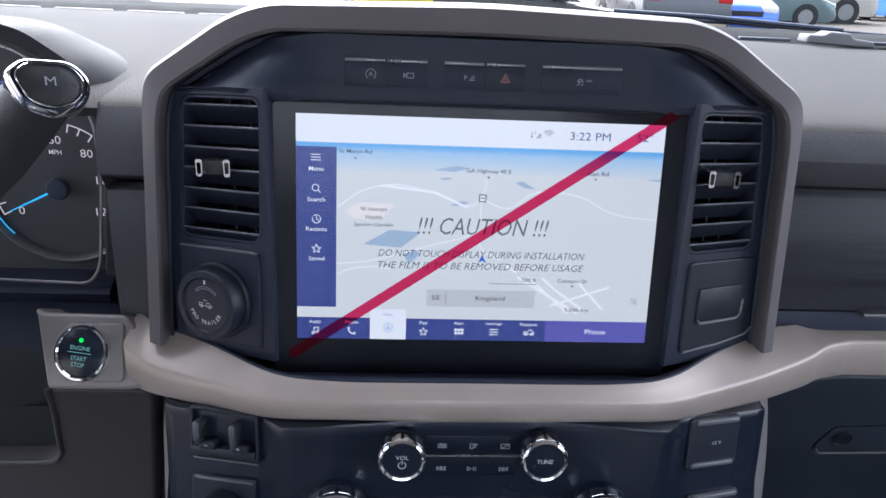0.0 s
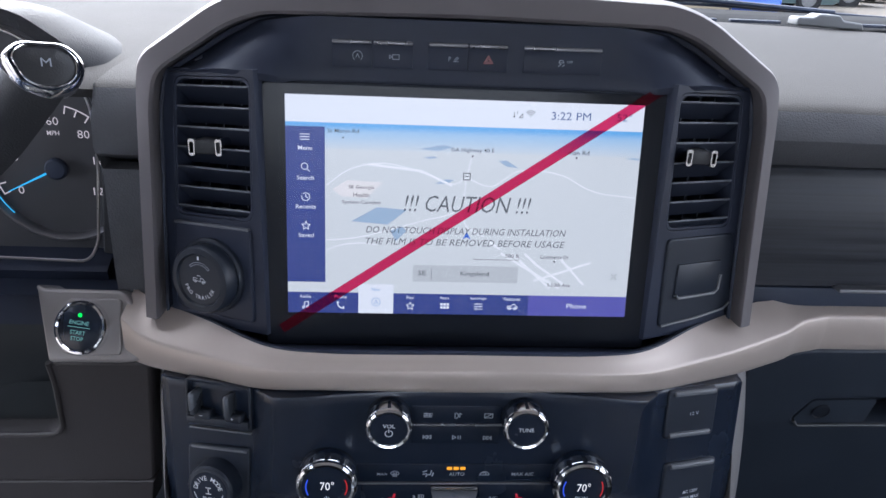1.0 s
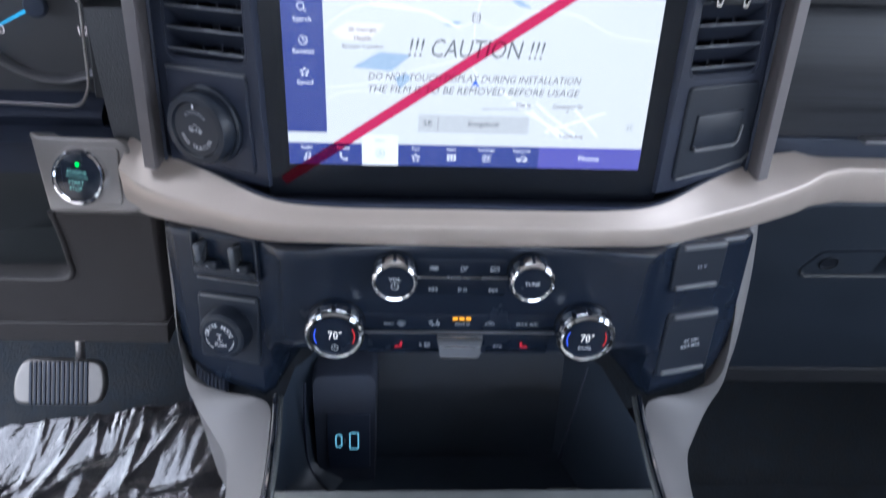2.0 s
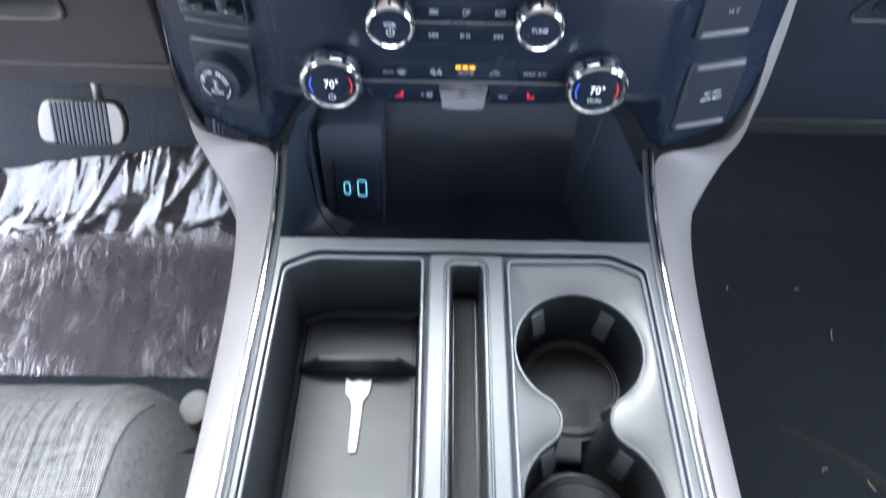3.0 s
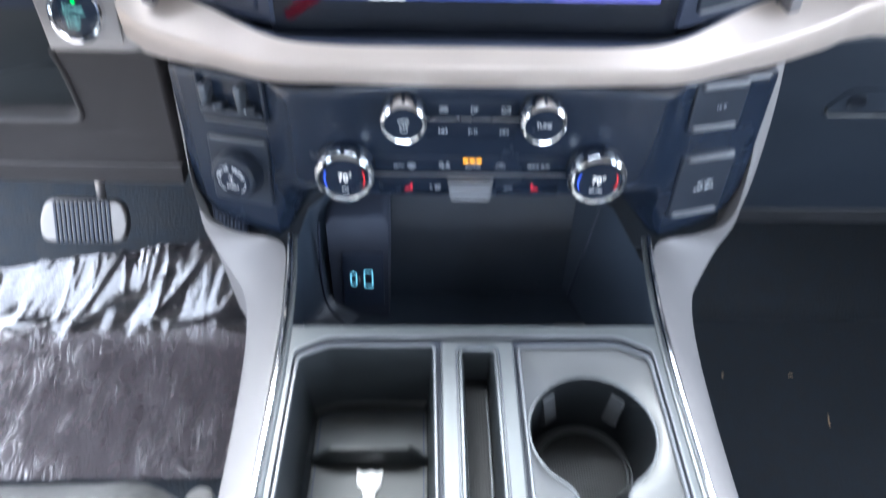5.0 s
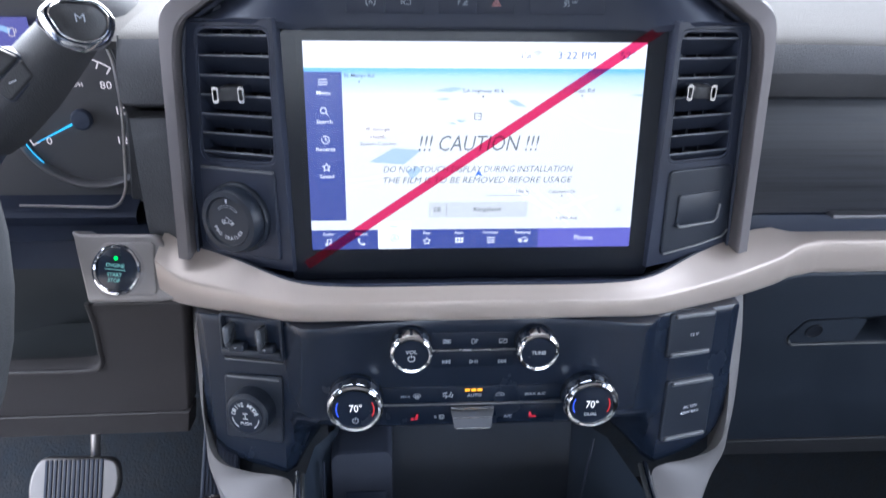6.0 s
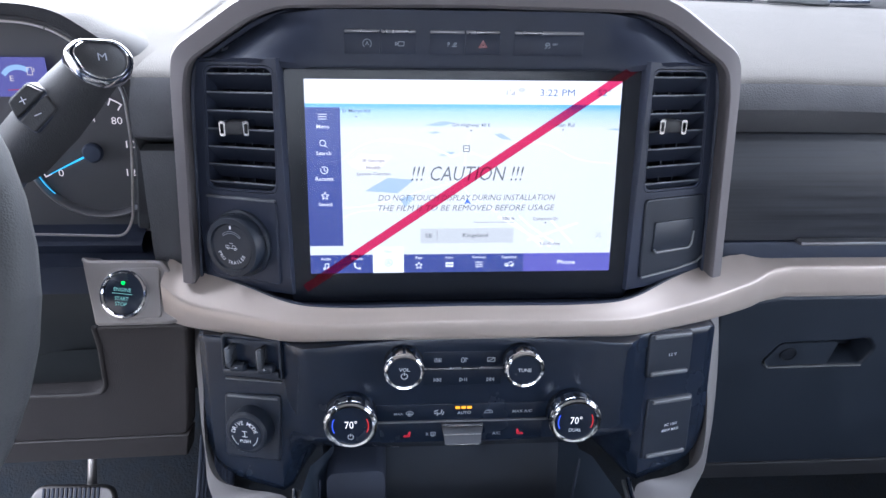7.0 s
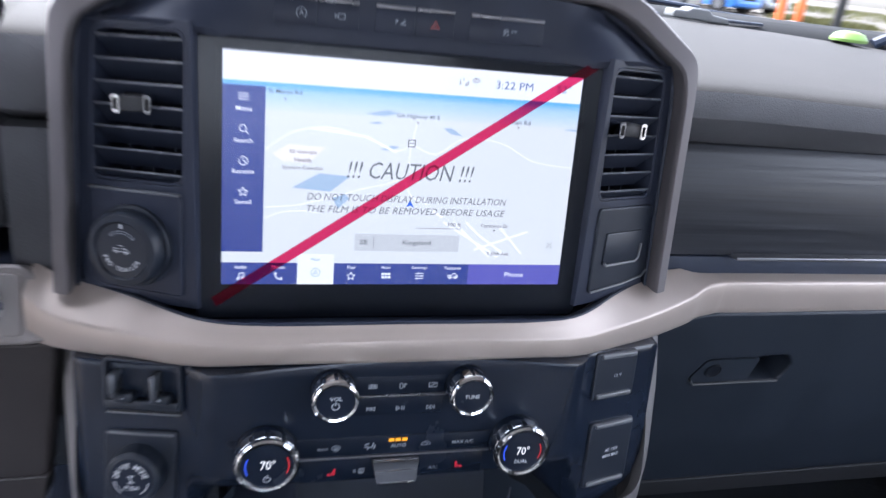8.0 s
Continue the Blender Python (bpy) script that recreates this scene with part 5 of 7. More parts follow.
OUT = {-1: [(0.2500, 0.080, 1.374), (0.2520, 0.066, 1.346), (0.2515, 0.045, 1.30), (0.2485, 0.028, 1.245), (0.2440, 0.010, 1.212), (0.2390, -0.010, 1.186)] + ARM,
       1: [(0.2480, 0.055, 1.374), (0.2495, 0.034, 1.346), (0.2490, 0.014, 1.30), (0.2480, 0.0, 1.245), (0.2460, -0.006, 1.212), (0.2430, -0.012, 1.186)] + ARM}


def lean(y):
    """How far the console's middle lies off the display's at a given depth."""
    return 0.0025 + 0.0010 * min(max((y + 0.20) / 0.20, 0), 1)


def console():
    c = thing("centre_console", (0, -0.25, FLOOR), "grey centre console with silver arms, bin and cup holders", "console")
    for k in (-1, 1):
        inn = smooth_line([(k * x + lean(y), y, z) for x, y, z in INN], 7)
        out = smooth_line([(k * x + lean(y), y, z) for x, y, z in OUT[k]], 7)
        rows = []
        n = len(inn)
        for i, (a, b) in enumerate(zip(inn, out)):
            t = min(max((i / n - 0.2) / 0.4, 0), 1)
            lift = Vector((k * 0.35, -1 + t, 0.15 + t)).normalized()
            drop = Vector((k * 0.004, 0.06 * (1 - t) + 0.01, -0.07 * t - 0.004))
            inward = Vector((0, 0.02 * (1 - t), -0.02 * t))
            row = [a + inward]
            for u in (0, 0.06, 0.2, 0.4, 0.6, 0.8, 0.92, 1.0):
                bulge = (0.0012 + 0.0022 * t) * math.sin(math.pi * min(u * 1.02, 1)) ** 0.7 if 0 < u < 1 else 0
                row.append(a.lerp(b, u) + lift * bulge)
            row += [b + drop * 0.25, b + drop]
            rows.append(row)
        part("side_arm", loft(rows), M_ARM, c, "satin silver-grey side arm")
        ch = smooth_line([(k * x + lean(y), y, z) for x, y, z in ((0.1530, -0.046, 1.2065), (0.1508, -0.065, 1.2058), (0.1485, -0.09, 1.2052), (0.1463, -0.13, 1.2048), (0.1457, -0.18, 1.2045), (0.1475, -0.25, 1.2045), (0.1530, -0.44, 1.2045))], 6)
        part("chrome_strip", tube(ch, 0.0027, 10, flat=1.3), M_CHROME, c, "bright chrome strip")
        gr = [p + Vector((-k * 0.0042, 0, -0.0012)) for p in ch]
        part("inner_strip", tube(gr, 0.0018, 8), M_CONSOLE, c)
        bx = sorted((k * 0.150, k * 0.176))
        part("side_wall", box(bx[0], bx[1], -1.0, -0.03, FLOOR, 1.178, 0.004), M_LOWER2, c)
    # top tray round one large opening, a dark groove, and the inserts
    tray = fillet([(-0.1445, -0.137), (0.1495, -0.137), (0.1460, -0.20), (0.1505, -0.43), (-0.1465, -0.43), (-0.1420, -0.20)], 0.002, 2)
    link("top_tray", plate([tray, GROOVE], 0.012, 0.0010, pose(0, 0, TOP)), M_CONSOLE, c, "satin dark grey tray")
    # edge and rims take the paler plastic that paints their highlights
    part("tray_edge", ring(GROOVE, TOP - 0.0006, 0.0009, 0.0009), M_LIP, c, "tray edge with a painted highlight")
    link("groove", plate([inset(GROOVE, -0.002), BIN_RIM, SLOT_HOLE, CUP_RIM], 0.006, 0.0004, pose(0, 0, TOP - 0.0050)), M_VOID, c, "dark groove")
    for nm, rim in (("bin_rim", BIN_RIM), ("cup_rim", CUP_RIM)):
        part(nm, ring(rim, TOP - 0.0012, 0.0013, 0.0016), M_LIP, c)
    # storage bin
    fl = inset(BIN_RIM, 0.0045)
    rows = [[(x, y, TOP - 0.001) for x, y in BIN_RIM], [(x, y, TOP - 0.010) for x, y in inset(BIN_RIM, 0.0012)], [(x, y, 1.128) for x, y in fl], [(x, y, 1.1235) for x, y in inset(fl, 0.004)]]
    part("bin", loft(rows, True, False), M_BIN, c, "deep dark storage bin")
    bm = bmesh.new()
    bm.faces.new([bm.verts.new((x, y, 1.1236)) for x, y in inset(fl, 0.0038)])
    part("bin_floor", bm, M_BIN, c)
    matl = fillet([(-0.1225, -0.1720), (-0.1120, -0.1675), (-0.0330, -0.1675), (-0.0330, -0.3795), (-0.1265, -0.3795)], 0.004, 3)
    link("bin_mat", plate([matl], 0.003, 0.001, pose(0, 0, 1.1268)), M_BINMAT, c, "grey rubber bin mat")
    link("mat_groove", plate([inset(matl, 0.0025), inset(matl, 0.0036)], 0.001, 0.0003, pose(0, 0, 1.1274)), M_BLACK, c)
    # upright stop across the bin, its ends sloping down
    sec = ((-0.2060, 0.0), (-0.2080, 0.85), (-0.2090, 1.0), (-0.2122, 1.0), (-0.2136, 0.88), (-0.2150, 0.0))
    rows = [[(x, y, 1.1262 + 0.0215 * z * k) for y, z in sec] for x, k in ((-0.1235, 0.22), (-0.1215, 0.30), (-0.1085, 0.97), (-0.1065, 1.0), (-0.0480, 1.0), (-0.0460, 0.97), (-0.0350, 0.30), (-0.0330, 0.22))]
    part("bin_ridge", loft(rows), M_BIN, c, "upright stop across the bin")
    # the ridge's lit top, painted as a strip in the paler mat colour
    part("ridge_top", box(-0.1060, -0.0485, -0.2118, -0.2092, 1.1472, 1.1482, 0.0004), M_BINMAT, c, "top face coloured paler, as if lit")
    # slim slot between bin and cups
    link("slot_plate", plate([fillet([(-0.0238, -0.1530), (0.0308, -0.1530), (0.0312, -0.3845), (-0.0240, -0.3845)], 0.004, 4), SLOT_HOLE], 0.010, 0.0018, pose(0, 0, TOP + 0.0035)), M_CONSOLE, c, "raised satin slot surround")
    part("slot_rim", ring(inset(SLOT_HOLE, -0.0012), TOP + 0.0036, 0.0016, 0.0014), M_EDGE, c)
    link("seam", plate([inset(SLOT_HOLE, -0.0046), inset(SLOT_HOLE, -0.0034)], 0.001, 0.0002, pose(0, 0, TOP + 0.0039)), M_PIANO, c)
    s2 = inset(SLOT_HOLE, 0.0022)
    rows = [[(x, y, TOP + 0.003) for x, y in SLOT_HOLE], [(x, y, TOP - 0.006) for x, y in s2], [(x, y, 1.166) for x, y in s2]]
    part("slot", loft(rows, True), M_BIN, c)
    bm = bmesh.new()
    bm.faces.new([bm.verts.new((x, y, 1.166)) for x, y in s2])
    part("slot_floor", bm, M_BIN, c)
    link("slot_mat", plate([fillet([(-0.0055, -0.172), (0.0120, -0.172), (0.0120, -0.358), (-0.0055, -0.358)], 0.002, 2)], 0.004, 0.001, pose(0, 0, 1.171)), M_RUBBER, c, "dotted black rubber mat")
    part("mat_edge", ring(fillet([(-0.0050, -0.1726), (0.0115, -0.1726), (0.0115, -0.3575), (-0.0050, -0.3575)], 0.002, 2), 1.1712, 0.0007, 0.0009), M_EDGE, c)
    # dished cup holder plate
    fig = figure8()
    pl = inset(CUP_RIM, 0.0025)
    link("cup_base", plate([pl, inset(fig, -0.004)], 0.003, 0.0005, pose(0, 0, TOP - 0.0105)), M_BIN, c)
    rows = []
    edge = inset(CUP_RIM, 0.0006)
    for p, q in zip(edge, edge[1:] + edge[:1]):
        p, q = Vector(p), Vector(q)
        n = max(1, int((q - p).length / 0.004))
        for k in range(n):
            o = p.lerp(q, k / n)
            axis = Vector((C1[0], min(max(o.y, C2[1]), C1[1])))
            d = o - axis
            near = reach(fig, axis, d.normalized()) / d.length
            rows.append([(axis.x + d.x * (near + (1 - near) * u), axis.y + d.y * (near + (1 - near) * u), TOP - 0.0034 - 0.0030 * (1 - u) ** 1.6) for u in (1, 0.85, 0.65, 0.45, 0.25, 0.1, 0)])
    part("cup_plate", loft(rows + [rows[0]]), M_CUPPLATE, c, "satin dished cup holder plate")
    rows = [[(x, y, TOP) for x, y in CUP_RIM], [(x, y, TOP - 0.012) for x, y in inset(CUP_RIM, 0.002)]]
    part("cup_skirt", loft(rows, True), M_BIN, c)
    part("cup_lip", ring(fig, TOP - 0.0066, 0.0013, 0.0013), M_EDGE, c, "bright cup edge")
    well = part("cup_well", loft([[(x, y, z) for x, y in inset(fig, d)] for d, z in ((0, TOP - 0.0070), (0.0008, TOP - 0.014), (0.0045, 1.118), (0.0070, 1.110))], True), M_CUPWELL, c, "deep dark twin cup well")
    for (cx, cy), fz in ((C1, 1.1290), (C2, 1.1210)):
        at = pose(cx + 0.0030, cy + 0.0005, fz)
        b2 = bmesh.new()
        b2.faces.new([b2.verts.new((cx + 0.0425 * math.cos(2 * math.pi * k / 40), cy + 0.0425 * math.sin(2 * math.pi * k / 40), fz)) for k in range(40)])
        part("cup_floor", b2, M_BIN, well)
        part("floor_ring", lathe([(0.0392, 0.0), (0.0392, 0.0040), (0.0384, 0.0050), (0.0374, 0.0042), (0.0370, 0.0022), (0.0366, 0.0030), (0.0356, 0.0038), (0.0346, 0.0030), (0.0346, 0.0)], at, 48), M_TAB, well, "stepped grey ring")
        part("rubber_disc", lathe([(0.0, 0.0), (0.0342, 0.0), (0.0342, 0.002), (0.0336, 0.0026), (0.0, 0.0026)], at, 48), M_RUBBER, well, "dotted rubber disc")
        for a in (52, 126, 232, 308):
            m = Matrix.Translation((cx, cy, 0)) @ Matrix.Rotation(radians(a), 4, "Z")
            bm = loft([[(0.0450, y, 1.1850), (0.0428, y, 1.1835), (0.0365, y, 1.1610), (0.0368, y, 1.1585), (0.0380, y, 1.1560), (0.0450, y, 1.1480)] for y in (-0.0056, -0.0050, 0.0050, 0.0056)], False, True)
            bmesh.ops.transform(bm, matrix=m, verts=bm.verts)
            part("grip_tab", bm, M_TAB, well, "grey rubber grip tab")
    part("neck_floor", box(C1[0] - 0.0165, C1[0] + 0.0165, -0.258, -0.235, 1.120, 1.1318, 0.0008), M_RUBBER, well)
    part("neck_step", loft([[(x + dx, y, z) for y, z, dx in ((-0.2560, 1.120, 0), (-0.2570, 1.1330, 0), (-0.2590, 1.1328, 0), (-0.2760, 1.1252, -0.001), (-0.2790, 1.1225, -0.001), (-0.2800, 1.1180, -0.001))] for x in (0.0720, 0.0730, 0.0905, 0.0915)], False, True), M_TAB, well, "grey step between the cups")
    # armrest behind
    part("armrest", box(-0.184, 0.180, -0.95, -0.4120, 1.13, 1.2155, 0.012, 4), M_STALK, c, "dark grey padded armrest lid")
    # open pocket under the climate panel
    fp = [(-0.122, -0.020), (0.106, -0.020), (0.1455, -0.139), (-0.1455, -0.139)]
    bm = bmesh.new()
    bm.faces.new([bm.verts.new((x, y, 1.098)) for x, y in fp])
    part("pocket_floor", bm, M_POCKET, c)
    back = [[(-0.126, -0.020, 1.098), (-0.126, -0.018, 1.104), (-0.136, 0.075, 1.200)], [(0.100, -0.020, 1.098), (0.100, -0.018, 1.104), (0.120, 0.075, 1.200)], [(0.106, -0.022, 1.098), (0.107, -0.021, 1.104), (0.1275, 0.018, 1.192)], [(0.109, -0.030, 1.098), (0.110, -0.029, 1.104), (0.1360, 0.0, 1.197)], [(0.1455, -0.139, 1.098), (0.146, -0.139, 1.104), (0.1480, -0.08, 1.204)], [(0.1455, -0.142, 1.098), (0.146, -0.142, 1.104), (0.1480, -0.142, 1.200)]]
    part("pocket_wall", loft(back), M_POCKET, c)
    fold = smooth_line([(-0.1335, -0.006, 1.206), (-0.1325, -0.022, 1.170), (-0.1310, -0.034, 1.145), (-0.1270, -0.046, 1.115), (-0.1080, -0.062, 1.0985)], 5)
    left = [[(-0.1455, -0.142, q.z), (-0.1465, -0.070, q.z), (q.x - 0.005, q.y - 0.006, q.z), tuple(q), (q.x + 0.006, q.y + 0.009, q.z), (q.x + 0.014, q.y + 0.022, q.z), (q.x + 0.016, q.y + 0.06, q.z)] for q in fold]
    part("pocket_wall", loft(left), M_POCKET, c)
    part("pocket_edge", tube(smooth_line([(0.1065, -0.0235, 1.100), (0.110, -0.018, 1.112), (0.1285, 0.012, 1.185)], 5), 0.0022, 8), M_BLACKS, c)
    part("pocket_edge", tube(smooth_line([(-0.1300, -0.020, 1.195), (-0.1310, -0.034, 1.150), (-0.1270, -0.046, 1.115), (-0.1080, -0.062, 1.0995)], 6), 0.0013, 8), M_BLACKS, c)
    part("pocket_front", box(-0.1455, 0.1455, -0.1445, -0.1385, 1.095, 1.1955, 0.001), M_BIN, c)
    rows = [[(x, y, 1.1988 + dz) for x, y in ((0.060, -0.1380), (0.066, -0.1345), (0.088, -0.1345), (0.094, -0.1380))] for dz in (0, 0.0025)]
    part("pocket_tab", loft(rows, False), M_TAB, c)


def reach(lp, p, d):
    """How far a ray in the plane goes from p to the loop."""
    best = 1.0
    for a, b in zip(lp, lp[1:] + lp[:1]):
        e = Vector(b) - Vector(a)
        det = d.x * e.y - d.y * e.x
        if abs(det) < 1e-9:
            continue
        q = Vector(a) - p
        t, u = (q.x * e.y - q.y * e.x) / det, (q.x * d.y - q.y * d.x) / det
        if t > 0 and -0.001 <= u <= 1.001:
            best = min(best, t)
    return best


def inset(lp, d):
    """A loop moved inwards by d."""
    n, out = len(lp), []
    area = sum(lp[i][0] * lp[(i + 1) % n][1] - lp[(i + 1) % n][0] * lp[i][1] for i in range(n))
    s = 1 if area > 0 else -1
    for i in range(n):
        a, b = Vector(lp[i - 1]), Vector(lp[(i + 1) % n])
        t = (b - a).normalized()
        out.append((lp[i][0] - s * t.y * d, lp[i][1] + s * t.x * d))
    return out


def ring(lp, z, r, h, n=6):
    """A rounded bead along a closed loop."""
    m, rows = len(lp), []
    for i in range(m):
        a, b, p = Vector(lp[i - 1]), Vector(lp[(i + 1) % m]), Vector(lp[i])
        t = (b - a).normalized()
        s = Vector((-t.y, t.x))
        rows.append([(p.x + s.x * r * math.cos(2 * math.pi * k / n), p.y + s.y * r * math.cos(2 * math.pi * k / n), z + h * math.sin(2 * math.pi * k / n)) for k in range(n)])
    return loft(rows + [rows[0]], True)


C1, C2, RC = (0.0822, -0.2245), (0.0822, -0.3300), 0.0450


def figure8():
    """Two round cups joined by a narrow neck between rounded noses."""
    rb = 0.018
    off, mid = 0.0345, (C1[1] + C2[1]) / 2
    a = math.degrees(math.atan2(C1[1] - mid, off))
    pts = arc(C1[0], C1[1], RC, -a, 180 + a, 44) + arc(C1[0] - off, mid, rb, a, -a, 16)[1:]
    return pts + arc(C2[0], C2[1], RC, 180 - a, 360 + a, 44)[1:] + arc(C1[0] + off, mid, rb, 180 + a, 180 - a, 16)[1:-1]


GROOVE = fillet([(-0.1340, -0.1600), (-0.1095, -0.1475), (0.1120, -0.1472), (0.1370, -0.1600), (0.1425, -0.3745), (0.1190, -0.3895), (-0.1150, -0.3890), (-0.1400, -0.3740)], 0.005, 4)
BIN_RIM = fillet([(-0.1305, -0.1650), (-0.1080, -0.1545), (-0.0285, -0.1545), (-0.0272, -0.3770), (-0.0330, -0.3860), (-0.1130, -0.3860), (-0.1365, -0.3720)], 0.005, 4)
SLOT_HOLE = fillet([(-0.0085, -0.1620), (0.0155, -0.1620), (0.0160, -0.3755), (-0.0090, -0.3755)], 0.0045, 4)
CUP_RIM = fillet([(0.0345, -0.1560), (0.1095, -0.1545), (0.1335, -0.1660), (0.1385, -0.3740), (0.1180, -0.3860), (0.0355, -0.3850)], 0.005, 4)
M_EDGE = mat("satin_edge_plastic", (0.085, 0.092, 0.098), 0.24, 0.4, vary=0.04)
M_CUPWELL = mat("jet_cup_plastic", (0.011, 0.013, 0.015), 0.4, grain=0.2, grain_size=0.0008)
M_BINMAT = mat("grey_rubber_mat", (0.064, 0.069, 0.070), 0.5, grain=0.35, grain_size=0.0009)
M_CUPPLATE = mat("satin_cup_plate", (0.064, 0.066, 0.068), 0.36, 0.3, grain=0.08, grain_size=0.0005, vary=0.05)
M_POCKET = mat("black_pocket_plastic", (0.025, 0.035, 0.053), 0.42, grain=0.2, grain_size=0.0008)
console()


def usb_hub():
    u = thing("usb_socket_block", (-0.094, -0.03, 1.098), "black block with two blue-lit charging sockets", "usb sockets")
    rows = []
    for y, k in ((0.02, 1.0), (-0.030, 1.0), (-0.0335, 0.97)):
        pts = fillet([(-0.1250, 1.200), (-0.0680, 1.202), (-0.0690, 1.090), (-0.0900, 1.080), (-0.1120, 1.090), (-0.1220, 1.112)], 0.010, 4)
        cx, cz = -0.095, 1.140
        rows.append([(cx + (x - cx) * k, y + (z - 1.140) * 0.30, cz + (z - cz) * k) for x, z in pts])
    part("block", loft(rows, True, True), M_VOID, u)
    f = face(-0.0940, -0.0345, 1.1385, 17)
    bm = box(-0.0175, 0.0205, -0.029, 0.027, -0.006, 0.0012, 0.0012)
    bmesh.ops.transform(bm, matrix=f, verts=bm.verts)
    part("panel", bm, M_BLACK, u)
    g = f @ Matrix.Translation((0, 0, 0.0016))
    a = fillet([(-0.0100, -0.0060), (-0.0048, -0.0060), (-0.0048, 0.0060), (-0.0100, 0.0060)], 0.003, 4)
    b = fillet([(0.0025, -0.0080), (0.0100, -0.0080), (0.0100, 0.0080), (0.0025, 0.0080)], 0.0012, 3)
    part("socket_ring", strokes([[*a, a[0]]], 0.0011, g), G_CYAN, u, "lit blue ring", False)
    part("socket_ring", strokes([[*b, b[0]]], 0.0011, g), G_CYAN, u, "lit blue ring", False)
    icon(u, [[(-0.002, -0.003), (-0.002, 0.003)], [(-0.003, 0.0005), (-0.002, -0.001), (-0.001, 0.001)]], 0.0004, M_INK, g)


usb_hub()


def loose_piece():
    """A white forked piece of plastic lying in the bin."""
    pts = [(-0.006, 0.0), (0.0005, 0.0), (0.0030, 0.026), (0.0035, 0.036), (0.0080, 0.0405), (0.0100, 0.0520), (0.0050, 0.0495), (0.0000, 0.0515), (-0.0060, 0.0495), (-0.0115, 0.0530), (-0.0115, 0.0415), (-0.0070, 0.0370), (-0.0052, 0.030)]
    m = pose(-0.0755, -0.2772, 1.1295, 0, 0, 1) @ Matrix.Diagonal((0.95, 1.12, 1, 1))
    me = plate([fillet(pts, 0.0016, 3)], 0.002, 0.0006, m)
    t = link("plastic_piece", me, M_WHITE, None)
    tagged(t, "white forked plastic piece lying in the console bin", "plastic piece")


loose_piece()


# ---- driver's side: wheel, lever, instruments ----
def steering_wheel():
    w = thing("steering_wheel", (-0.42, -0.2, 1.28), "black leather steering wheel", "steering wheel")
    m = face(-0.4495, -0.215, 1.4880, 22)
    R = 0.187
    rows = []
    for k in range(49):
        a = 2 * math.pi * k / 48
        c = Vector((math.cos(a), math.sin(a), 0))
        rows.append([m @ (c * (R + 0.0165 * math.cos(2 * math.pi * j / 12)) + Vector((0, 0, 0.0175 * math.sin(2 * math.pi * j / 12)))) for j in range(12)])
    part("rim", loft(rows, True), M_WHEELGREY, w, "thick grained leather rim")
    bm = box(-0.085, 0.085, -0.07, 0.055, -0.05, -0.005, 0.02, 3)
    bmesh.ops.transform(bm, matrix=m, verts=bm.verts)
    part("hub", bm, M_BLACK, w)
    for a in (180, 0, 270):
        bm = box(0.06, R, -0.02, 0.02, -0.03, -0.012, 0.006)
        bmesh.ops.transform(bm, matrix=m @ Matrix.Rotation(radians(a), 4, "Z"), verts=bm.verts)
        part("spoke", bm, M_BLACK, w)
    part("column", tube([m @ Vector((0, 0, -0.04)), m @ Vector((0, 0, -0.28))], 0.05, 16, up=(1, 0, 0)), M_BLACK, w)


steering_wheel()


